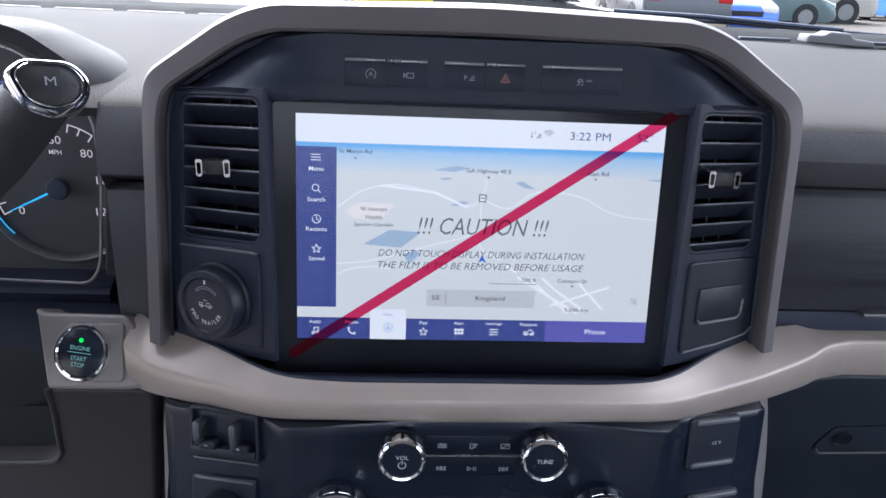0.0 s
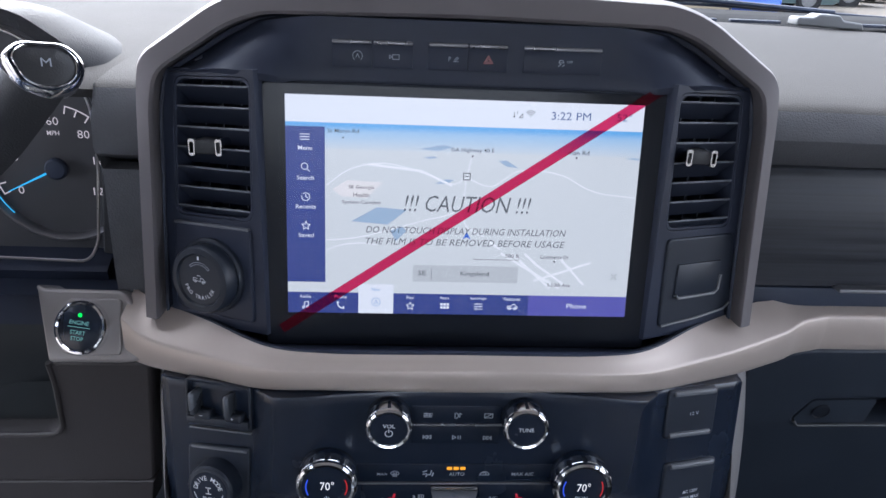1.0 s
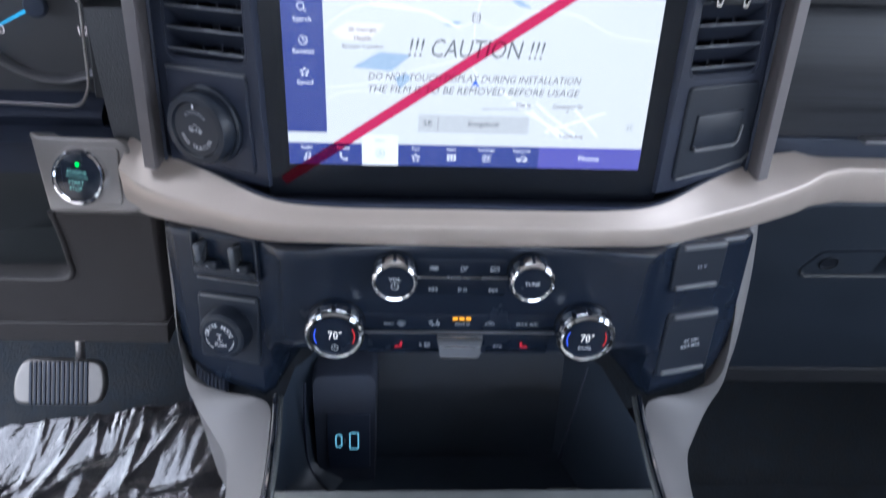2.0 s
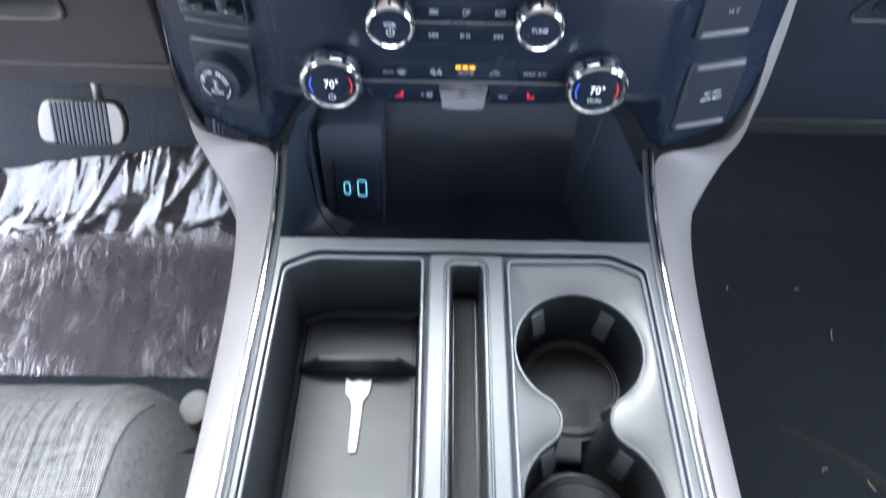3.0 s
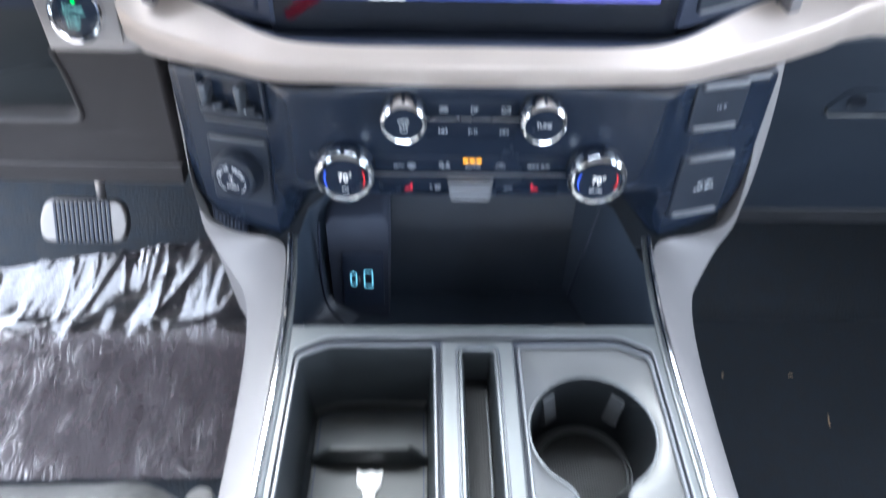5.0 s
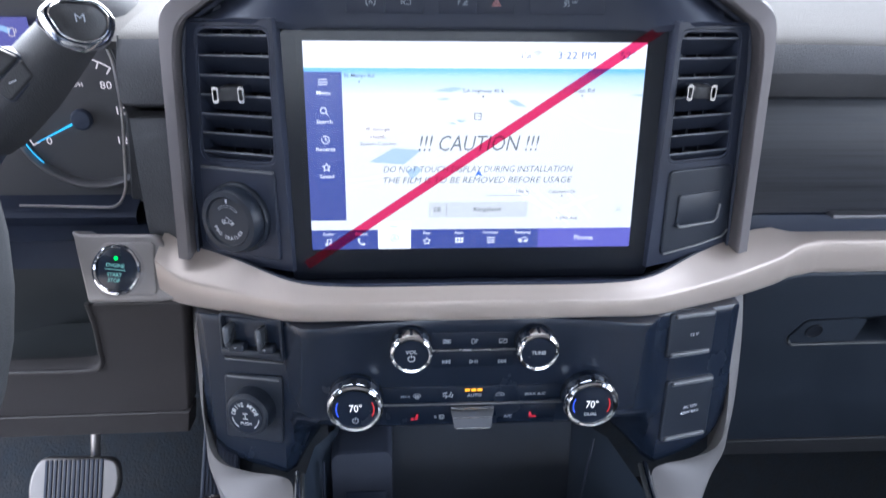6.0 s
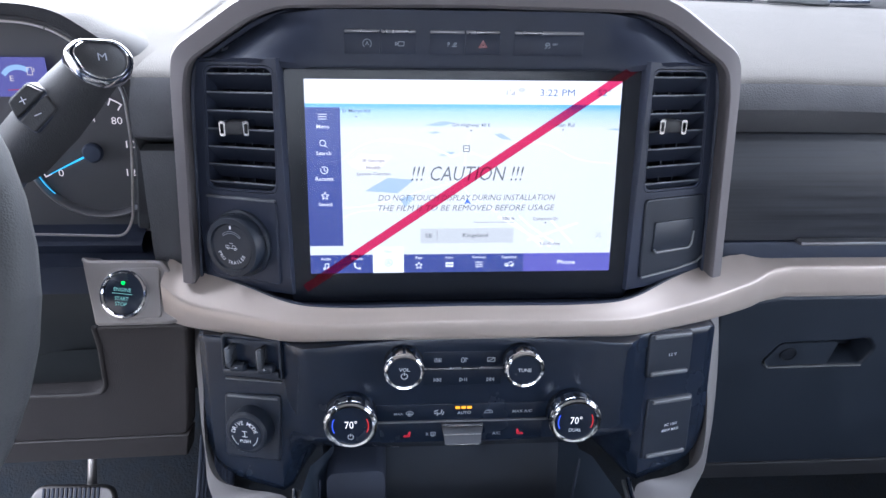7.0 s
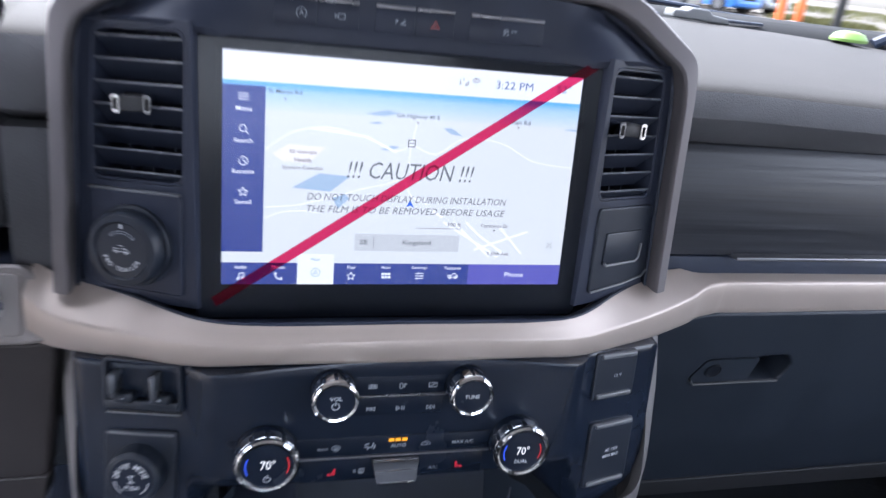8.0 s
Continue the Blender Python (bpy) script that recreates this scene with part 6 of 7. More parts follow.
def shift_lever():
    s = thing("column_shift_lever", (-0.33, -0.05, 1.48), "black column shift lever with chrome-ringed button", "gear lever")
    a, b = Vector((-0.3375, -0.037, 1.5075)), Vector((-0.2610, -0.054, 1.5785))
    d = (b - a).normalized()
    out = Vector((0, -1, 0.1))
    out = (out - d * out.dot(d)).normalized()
    sd = d.cross(out)
    oval = lambda c, w, h, n=18: [c + sd * w * math.cos(2 * math.pi * k / n) * (1 - 0.12 * abs(math.sin(4 * math.pi * k / n))) + out * h * math.sin(2 * math.pi * k / n) for k in range(n)]
    secs = [(0.0, 0.018, 0.017), (0.15, 0.0215, 0.019), (0.55, 0.0220, 0.019), (0.75, 0.0205, 0.017), (0.95, 0.0185, 0.015), (1.04, 0.0175, 0.014)]
    part("stalk", loft([oval(a.lerp(b, t), w, h) for t, w, h in secs], True, True), M_STALK, s, "black soft plastic stalk")
    part("base", tube([a, a + Vector((-0.07, 0.05, -0.07))], 0.016, 12), M_BLACK, s)
    # the end button looks towards the driver and up
    kn = Matrix.Translation(Vector((-0.2530, -0.058, 1.5855))) @ Matrix(((1, 0, 0, 0), (0, 0, -1, 0), (0, 1, 0, 0), (0, 0, 0, 1))) @ pose(0, 0, 0, -32, 34, -6) @ Matrix.Diagonal((1.06, 1.06, 1, 1))
    hexa = lambda r, sq: fillet([(-0.021 * r, 0.006 * r), (-0.013 * r, 0.0140 * r * sq), (0.012 * r, 0.0135 * r * sq), (0.0205 * r, 0.002 * r), (0.015 * r, -0.0110 * r * sq), (0.0 * r, -0.0165 * r * sq), (-0.014 * r, -0.0110 * r * sq)], 0.007 * r, 5)
    lay = lambda pts, h: [kn @ Vector((x, y, h)) for x, y in pts]
    part("chrome_ring", loft([lay(hexa(0.97, 1), -0.017), lay(hexa(1.05, 1), -0.011), lay(hexa(1.06, 1), -0.004), lay(hexa(1.00, 1), 0.0008), lay(hexa(0.93, 1), 0.0022), lay(hexa(0.90, 1), 0.0008)], True), M_CHROME, s, "polished chrome ring")
    part("groove", loft([lay(hexa(0.91, 1), 0.0010), lay(hexa(0.84, 1), 0.0006)], True), M_PIANO, s)
    part("inner_ring", loft([lay(hexa(0.85, 1), 0.0), lay(hexa(0.84, 1), 0.0028), lay(hexa(0.81, 1), 0.0034), lay(hexa(0.79, 1), 0.0018)], True), M_CHROME, s, "thin chrome ring")
    part("button", loft([lay(hexa(0.80, 1), -0.004), lay(hexa(0.79, 1), 0.0014), lay(hexa(0.72, 1), 0.0026), lay(hexa(0.3, 1), 0.0036)], True, True), M_STALK, s)
    link("letter", words("M", 0.0052, 0.0048, kn @ Matrix.Translation((-0.0005, 0.001, 0.0042))), M_INKDIM, s, "", False)
    # plus and minus rocker on the stalk
    r = face(-0.3005, -0.0650, 1.5555, 8, 0, 43) @ Matrix.Diagonal((0.98, 0.98, 1, 1))
    link("rocker_plate", plate([fillet([(-0.0145, 0.0015), (-0.009, 0.0140), (0.0105, 0.0135), (0.0155, 0.001), (0.0125, -0.0135), (-0.0125, -0.0140)], 0.003, 3)], 0.012, 0.0010, r), M_VOID, s)
    up = fillet([(-0.0130, 0.0012), (-0.0085, 0.0128), (0.0098, 0.0124), (0.0140, 0.0012)], 0.0022, 3)
    dn = fillet([(-0.0130, -0.0008), (0.0140, -0.0008), (0.0118, -0.0124), (-0.0115, -0.0128)], 0.0022, 3)
    for txt, lp, y in (("+", up, 0.0064), ("-", dn, -0.0064)):
        link("rocker", plate([lp], 0.008, 0.0014, r @ Matrix.Translation((0, 0, 0.0026))), M_STALK, s)
        g = r @ Matrix.Translation((0, y, 0.0030)) @ pose(0, 0, 0, 0, 0, -20)
        icon(s, [[(-0.0024, 0), (0.0024, 0)]] + ([[(0, -0.0024), (0, 0.0024)]] if txt == "+" else []), 0.0007, M_INK, g)


shift_lever()


def cluster():
    c = thing("instrument_cluster", (-0.42, 0.07, 1.42), "instrument cluster with a lit round speedometer", "instrument cluster")
    # grained hood over the instruments
    cx = -0.436
    half = [(0.1560, 1.430), (0.1635, 1.50), (0.1635, 1.545), (0.149, 1.574), (0.115, 1.597), (0.095, 1.602), (0.0, 1.607)]
    o = fillet([(x, z) for x, z in half] + [(-x, z) for x, z in reversed(half[:-1])], 0.02, 5, False)
    mid = Vector((0, 1.49))
    rows = []
    for q in o:
        up = max(0, (q.y - 1.45)) / 0.15
        r = [(1.0, 0.40, -0.060), (1.10, 0.2, -0.030), (1.15, 0.085, -0.004), (1.13, 0.050, 0.0), (1.07, 0.036, 0.004), (1.02, 0.036, 0.0), (1.0, 0.042, 0.0), (0.985, 0.07, -0.002)]
        rows.append([(cx + mid.x + (q.x - mid.x) * k, y, mid.y + (q.y - mid.y) * (1 + (k - 1) * (0.75 if q.y > 1.5 else 0.2)) + dz * up) for k, y, dz in r])
    part("hood", loft(rows), M_WEAVE, c, "coarsely grained dark grey instrument hood")
    # thin steel-coloured tube standing in for the reflection along the lens edge
    e = fillet([(0.064, 1.4215), (0.1430, 1.4190), (0.1520, 1.435), (0.1600, 1.50), (0.1600, 1.545), (0.146, 1.571), (0.112, 1.593), (0.093, 1.598), (0.0, 1.603)], 0.012, 5, False)
    part("lens_edge", tube([(cx + q.x, 0.044, q.y) for q in e], 0.0012, 6, up=(0, 1, 0)), M_STEEL, c, "thin tube painting the lens edge's reflection")
    part("lens_sill", loft([[(cx + x, y, z) for x in (-0.15, 0.06, 0.142, 0.157)] for y, z in ((0.042, 1.404), (0.040, 1.412), (0.047, 1.417), (0.075, 1.424))]), M_BLACKS, c)
    link("dial_plate", plate([[(cx - 0.15, 1.415), (cx + 0.163, 1.415), (cx + 0.170, 1.50), (cx + 0.170, 1.548), (cx + 0.154, 1.576), (cx + 0.118, 1.599), (cx, 1.604), (cx - 0.121, 1.585), (cx - 0.16, 1.53)]], 0.006, 0.0005, face(0, 0.066, 0)), M_DIAL, c)
    f = face(-0.3135, 0.0605, 1.4905)
    rim = [(0.0555, -0.006), (0.0570, 0.0), (0.0590, 0.0018), (0.0610, 0.0)]
    seg = [[f @ Vector((r * math.cos(radians(a)), r * math.sin(radians(a)), h)) for r, h in rim] for a in range(178, 330, 4)]
    part("dial_ring", loft(seg), M_SILVERDK, c, "satin metal dial ring")
    seg = [[f @ Vector((r * math.cos(radians(a)), r * math.sin(radians(a)), h)) for r, h in ((0.0538, 0.0), (0.0546, 0.0004))] for a in range(180, 226, 4)]
    part("dial_glow", loft(seg), G_NEEDLE, c, "lit blue arc")
    g = f @ Matrix.Translation((0, 0, 0.0006))
    tick = lambda a, r0, r1: [(r0 * math.cos(radians(a)), r0 * math.sin(radians(a))), (r1 * math.cos(radians(a)), r1 * math.sin(radians(a)))]
    for lines in ([tick(a, 0.0435, 0.0490) for a in (207, 197, 187, 177)] + [arc(0, 0, 0.0490, 177, 207, 6)], [tick(a, 0.0440, 0.0495) for a in (76, 66, 55)] + [arc(0, 0, 0.0495, 55, 76, 6)]):
        part("tick_marks", strokes(lines, 0.0011, g), G_PALE, c, "", False)
    for s, x, z, w in (("0", -0.0305, -0.0187, 0.0045), ("20", -0.0330, 0.0078, 0.0085), ("60", 0.0010, 0.0366, 0.0090), ("80", 0.0228, 0.0270, 0.0090), ("100", 0.0342, 0.0065, 0.0135), ("120", 0.0310, -0.0183, 0.0130)):
        link("numeral", words(s, w, 0.0062, g @ Matrix.Translation((x, z, 0))), G_PALE, c, "", False)
    link("letters", words("MPH", 0.0090, 0.0036, g @ Matrix.Translation((0.0005, 0.0275, 0.0004))), G_PALE, c, "", False)
    part("needle", loft([[f @ Vector(v) for v in ((0.0, -0.0011, 0.003), (0.0, 0.0011, 0.003))], [f @ Vector(v) for v in ((-0.0395, -0.0200, 0.003), (-0.0390, -0.0190, 0.003))]]), G_NEEDLE, c, "lit ice blue needle")
    part("needle_hub", lathe([(0.0, 0.002), (0.0085, 0.002), (0.0085, 0.005), (0.007, 0.0065), (0.0, 0.007)], f, 28), M_BLACK, c)
    # small driver display above the dial
    k = face(-0.385, 0.0605, 1.553)
    part("info_display", quad(-0.045, 0.045, -0.016, 0.016, k), G_INFO, c, "lit violet information display", False)
    part("gauge_arc", strokes([arc(0.022, -0.006, 0.014, 60, 140)], 0.004, k @ Matrix.Translation((0, 0, 0.0004))), G_INFOB, c, "", False)
    link("letters", words("E", 0.0030, 0.0045, k @ Matrix.Translation((0.0165, -0.001, 0.0006))), G_PALE, c, "", False)
    icon(c, [[(-0.002, -0.003), (0.002, -0.003), (0.002, 0.003), (-0.002, 0.003), (-0.002, -0.003)], [(0.002, 0), (0.0036, 0), (0.0036, 0.0024)]], 0.0006, G_PALE, k @ Matrix.Translation((0.0315, 0.005, 0.0006)))
    part("red_line", strokes([[(0.012, -0.0105), (0.030, -0.0095)]], 0.0006, k @ Matrix.Translation((0, 0, 0.0006))), G_RED, c, "", False)
    # the whole stands back behind the dash, larger
    hub = Matrix.Translation((-0.3435, 0.130, 1.4707)) @ Matrix.Scale(1.12, 4) @ Matrix.Translation((0.3135, -0.0605, -1.4905))
    for ob in c.children:
        ob.data.transform(hub)


M_WEAVE = mat("coarse_grained_hood", (0.040, 0.0415, 0.046), 0.7, spec=0.2, grain=0.45, grain_size=0.0014, cells=True)
M_DIAL = mat("matt_dial_black", (0.060, 0.060, 0.066), 0.5, vary=0.05)
G_PALE = glow("lit_pale_numerals", (0.9, 0.82, 0.86), 0.55)
G_INFO = glow("lit_violet_screen", (0.10, 0.10, 0.33), 0.8)
G_INFOB = glow("lit_sky_screen", (0.35, 0.55, 0.85), 0.7)
cluster()


# ---- floor: pedals, film, seats ----
M_PEDAL = mat("worn_pedal_steel", (0.25, 0.235, 0.225), 0.42, 0.9, grain=0.15)


def pedal():
    p = thing("brake_pedal", (-0.47, 0.25, 0.87), "wide brake pedal with black ribs and steel face", "pedal")
    m = face(-0.480, 0.205, 0.968, 35) @ Matrix.Diagonal((0.93, 0.93, 1, 1))
    out = fillet([(-0.064, -0.030), (0.052, -0.031), (0.061, -0.004), (0.055, 0.031), (-0.050, 0.034), (-0.064, 0.006)], 0.016, 5)
    link("face_plate", plate([out], 0.014, 0.004, m), M_PEDAL, p, "worn steel face")
    for i in range(13):
        x = -0.040 + 0.0062 * i
        bm = box(x - 0.0020, x + 0.0020, -0.029, 0.029, -0.002, 0.0018, 0.0006, 1)
        bmesh.ops.transform(bm, matrix=m, verts=bm.verts)
        part("rib", bm, M_BLACK, p)
    part("arm", tube([(-0.468, 0.238, 0.960), (-0.464, 0.252, 1.01), (-0.456, 0.290, 1.08), (-0.45, 0.42, 1.24)], 0.006, 10, up=(1, 0, 0)), M_STEEL, p, "bare steel arm")


pedal()


def accelerator():
    p = thing("accelerator_pedal", (-0.34, 0.36, 0.8), "black ribbed accelerator pedal", "pedal")
    m = face(-0.335, 0.345, 0.885, 42)
    bm = box(-0.028, 0.028, -0.085, 0.075, -0.012, 0, 0.004)
    bmesh.ops.transform(bm, matrix=m, verts=bm.verts)
    part("pad", bm, M_BLACK, p)
    for i in range(9):
        bm = box(-0.024 + 0.0056 * i, -0.0215 + 0.0056 * i, -0.08, 0.07, -0.002, 0.0018)
        bmesh.ops.transform(bm, matrix=m, verts=bm.verts)
        part("rib", bm, M_BLACK, p)


accelerator()


def film_on_floor():
    """Clear plastic over the driver's carpet: flat and finely wrinkled, then pulled into sharp folds where it climbs the toe board."""
    t = thing("floor_film", (-0.55, 0.15, FLOOR), "crumpled clear plastic film over the driver's carpet", "plastic film")
    rng = random.Random(4)
    folds = [((-0.483, 0.262), (-0.555, 0.163), 0.015, 0.010), ((-0.555, 0.163), (-0.50, 0.196), 0.012, 0.011), ((-0.50, 0.196), (-0.414, 0.219), 0.013, 0.012),
             ((-0.414, 0.219), (-0.428, 0.182), 0.010, 0.006), ((-0.428, 0.182), (-0.352, 0.242), 0.012, 0.011), ((-0.428, 0.180), (-0.400, 0.172), 0.010, 0.005),
             ((-0.400, 0.172), (-0.368, 0.174), 0.009, 0.007), ((-0.368, 0.174), (-0.312, 0.186), 0.010, 0.005), ((-0.66, 0.135), (-0.565, 0.190), 0.014, 0.006),
             ((-0.545, 0.310), (-0.572, 0.190), 0.012, 0.006)]
    for i in range(15):
        x = -0.570 + 0.0135 * i + rng.uniform(-0.004, 0.004)
        folds.append(((x, 0.262), (x + rng.uniform(-0.024, 0.004), rng.uniform(0.208, 0.232)), rng.uniform(0.004, 0.008), rng.uniform(0.002, 0.0045)))
    def height(x, y):
        up = max(0, y - 0.165)
        z = FLOOR + 0.012 + 0.66 * (up - 0.03 * (1 - math.exp(-up / 0.03)))
        soft = min(1, max(0, (y - 0.12) / 0.06))
        z += soft * 0.0035 * noise.noise(Vector((x * 17, y * 12, 1.3))) + (1 - soft) * 0.0014 * noise.noise(Vector((x * 40, y * 22, 4.1)))
        pull = min(1, max(0, (y - 0.150) / 0.03))
        z += pull * (0.012 * abs(noise.noise(Vector((x * 17 - y * 13, y * 6 + x * 4, 7.7)))) + 0.0035 * abs(noise.noise(Vector((x * 46 - y * 30, y * 14, 2.9)))))
        r = min(1, max(0, (y - 0.125) / 0.12))
        z += 0.21 * max(-0.05, x + 0.60) * r * r * (3 - 2 * r)
        for (ax, ay), (bx, by), w, ht in folds:
            dx, dy = bx - ax, by - ay
            ln = math.hypot(dx, dy)
            u = ((x - ax) * dx + (y - ay) * dy) / ln
            v = abs(((x - ax) * dy - (y - ay) * dx) / ln)
            if -0.02 < u < ln + 0.02 and v < w * 3.2:
                end = min(1, (u + 0.02) / 0.03, (ln + 0.02 - u) / 0.03)
                z += 0.8 * ht * end * math.exp(-math.sqrt(v * v + 0.0009 ** 2) / w * 2.2)
        return z
    def sheet(name, y0, y1, ny, mt, label, lift=0.0):
        nx, rows = 220, []
        for j in range(ny + 1):
            y = y0 + (y1 - y0) * j / ny
            x1 = -0.262
            row = []
            for i in range(nx + 1):
                x = -0.84 + (x1 + 0.84) * i / nx
                yy = y
                if j == ny:
                    yy = y + (0.006 if y1 < 0.2 else -0.006) + 0.014 * noise.noise(Vector((x * 30, 2.2, 0.4)))
                row.append((x, yy, height(x, yy) + lift))
            rows.append(row)
        o = part(name, loft(rows), mt, t, label)
        o.visible_shadow = False
    sheet("flat_sheet", -0.058, 0.158, 90, M_WRAP, "finely wrinkled hazy film", 0.0006)
    sheet("folded_sheet", 0.135, 0.264, 120, M_WRAPCLEAR, "glossy film in sharp folds")


def wrap_material(name, base, cover, rough, ior, wrinkle, stretch, coat):
    m = bpy.data.materials.new(name)
    m.use_nodes = True
    nt = m.node_tree
    b = nt.nodes["Principled BSDF"]
    b.inputs["Base Color"].default_value, b.inputs["Roughness"].default_value = (*base, 1), rough
    b.inputs["IOR"].default_value = ior
    b.inputs["Coat Weight"].default_value, b.inputs["Coat Roughness"].default_value = coat, 0.04
    tr, mix = nt.nodes.new("ShaderNodeBsdfTransparent"), nt.nodes.new("ShaderNodeMixShader")
    tc, mp, n, big, mr, bp = (nt.nodes.new(k) for k in ("ShaderNodeTexCoord", "ShaderNodeMapping", "ShaderNodeTexNoise", "ShaderNodeTexNoise", "ShaderNodeMapRange", "ShaderNodeBump"))
    mp.inputs["Scale"].default_value, mp.inputs["Rotation"].default_value = stretch, (0, 0, radians(-14))
    n.inputs["Scale"].default_value, n.inputs["Detail"].default_value, n.inputs["Distortion"].default_value = 1.0, 1, 2.2
    big.inputs["Scale"].default_value, big.inputs["Detail"].default_value = 11, 5
    nt.links.new(tc.outputs["Object"], mp.inputs[0])
    nt.links.new(mp.outputs[0], n.inputs["Vector"])
    nt.links.new(tc.outputs["Object"], big.inputs["Vector"])
    mr.inputs["From Min"].default_value, mr.inputs["From Max"].default_value = 0.40, 0.60
    mr.inputs["To Min"].default_value, mr.inputs["To Max"].default_value = cover * 0.88, min(1, cover * 1.10)
    both = nt.nodes.new("ShaderNodeMix")
    both.inputs["Factor"].default_value = 0.6
    nt.links.new(big.outputs["Fac"], both.inputs["A"])
    nt.links.new(n.outputs["Fac"], both.inputs["B"])
    nt.links.new(both.outputs["Result"], mr.inputs["Value"])
    nt.links.new(mr.outputs[0], mix.inputs[0])
    bp.inputs["Strength"].default_value, bp.inputs["Distance"].default_value = wrinkle, 0.005
    patch, mask = nt.nodes.new("ShaderNodeMath"), nt.nodes.new("ShaderNodeMapRange")
    mask.inputs["From Min"].default_value, mask.inputs["From Max"].default_value = 0.30, 0.66
    nt.links.new(big.outputs["Fac"], mask.inputs["Value"])
    patch.operation = "MULTIPLY"
    off, ab, crest = (nt.nodes.new("ShaderNodeMath") for _ in range(3))
    off.operation, ab.operation, crest.operation = "SUBTRACT", "ABSOLUTE", "POWER"
    off.inputs[1].default_value, crest.inputs[1].default_value = 0.5, 0.6
    nt.links.new(n.outputs["Fac"], off.inputs[0])
    nt.links.new(off.outputs[0], ab.inputs[0])
    nt.links.new(ab.outputs[0], crest.inputs[0])
    nt.links.new(crest.outputs[0], patch.inputs[0])
    nt.links.new(mask.outputs[0], patch.inputs[1])
    nt.links.new(patch.outputs[0], bp.inputs["Height"])
    nt.links.new(bp.outputs[0], b.inputs["Normal"])
    nt.links.new(bp.outputs[0], b.inputs["Coat Normal"])
    nt.links.new(tr.outputs[0], mix.inputs[1])
    nt.links.new(b.outputs[0], mix.inputs[2])
    nt.links.new(mix.outputs[0], nt.nodes["Material Output"].inputs[0])
    return m


M_WRAP = wrap_material("hazy_plastic_wrap", (0.098, 0.083, 0.088), 0.84, 0.24, 1.5, 0.46, (58, 24, 24), 0.6)
M_WRAPCLEAR = wrap_material("clear_plastic_wrap", (0.026, 0.022, 0.024), 0.70, 0.03, 1.9, 0.10, (90, 50, 50), 1.0)
film_on_floor()


def fabric(name, light, dark, pitch_x, pitch_y, streak, twill=False):
    """Woven cloth: a grid (or a diagonal rib) of raised threads, uneven from thread to thread, with longer streaks."""
    m = mat(name, light, 0.92, vary=0.1, vary_size=0.05, spec=0.25)
    nt = m.node_tree
    b = nt.nodes["Principled BSDF"]

    def op(kind, a, c=None, d=None):
        n = nt.nodes.new("ShaderNodeMath")
        n.operation = kind
        for slot, v in enumerate((a, c, d)):
            if v is None:
                continue
            if isinstance(v, (int, float)):
                n.inputs[slot].default_value = v
            else:
                nt.links.new(v, n.inputs[slot])
        return n.outputs[0]

    def speck(scale, detail=1):
        mp, n = nt.nodes.new("ShaderNodeMapping"), nt.nodes.new("ShaderNodeTexNoise")
        mp.inputs["Scale"].default_value = scale
        n.inputs["Scale"].default_value, n.inputs["Detail"].default_value = 1.0, detail
        nt.links.new(flat.outputs[0], mp.inputs[0])
        nt.links.new(mp.outputs[0], n.inputs["Vector"])
        return n.outputs["Fac"]

    tc, sep, flat = (nt.nodes.new(k) for k in ("ShaderNodeTexCoord", "ShaderNodeSeparateXYZ", "ShaderNodeCombineXYZ"))
    nt.links.new(tc.outputs["Object"], sep.inputs[0])
    run = op("SUBTRACT", sep.outputs["Y"], sep.outputs["Z"])  # keeps its measure where the cushion rolls over its front
    nt.links.new(sep.outputs["X"], flat.inputs["X"])
    nt.links.new(run, flat.inputs["Y"])
    ease = op("MULTIPLY_ADD", speck((90, 60, 1)), 1.6, -0.8)
    if twill:
        a = op("ADD", op("MULTIPLY", sep.outputs["X"], 2 * math.pi / pitch_x), op("MULTIPLY", run, 2 * math.pi / pitch_y))
        grid = op("MULTIPLY_ADD", op("SINE", op("ADD", a, ease)), 0.5, 0.5)
    else:
        col = op("MULTIPLY_ADD", op("SINE", op("MULTIPLY_ADD", sep.outputs["X"], 2 * math.pi / pitch_x, ease)), 0.5, 0.5)
        row = op("MULTIPLY_ADD", op("SINE", op("MULTIPLY_ADD", run, 2 * math.pi / pitch_y, ease)), 0.5, 0.5)
        grid = op("POWER", op("MULTIPLY", op("MULTIPLY_ADD", col, 0.75, 0.25), op("MULTIPLY_ADD", row, 0.85, 0.15)), 1.0)
    dash = op("MULTIPLY_ADD", speck((0.9 / pitch_x, 0.30 / pitch_y, 1)), 1.5, -0.25)
    long = op("MULTIPLY_ADD", speck((0.55 / pitch_x, 9, 1), 2), 2.0 * streak, 0.5 - streak)
    bar = op("MULTIPLY_ADD", speck((22, 0.40 / pitch_y, 1)), 0.9 * streak, -0.45 * streak)
    tone = op("MULTIPLY", grid, op("ADD", op("ADD", dash, long), bar))
    mx = nt.nodes.new("ShaderNodeMix")
    mx.data_type = "RGBA"
    mx.inputs["A"].default_value, mx.inputs["B"].default_value = (*dark, 1), (*light, 1)
    nt.links.new(tone, mx.inputs["Factor"])
    nt.links.new(mx.outputs["Result"], b.inputs["Base Color"])
    bp = nt.nodes.new("ShaderNodeBump")
    bp.inputs["Strength"].default_value, bp.inputs["Distance"].default_value = 0.35, 0.0006
    nt.links.new(grid, bp.inputs["Height"])
    nt.links.new(bp.outputs[0], b.inputs["Normal"])
    return m


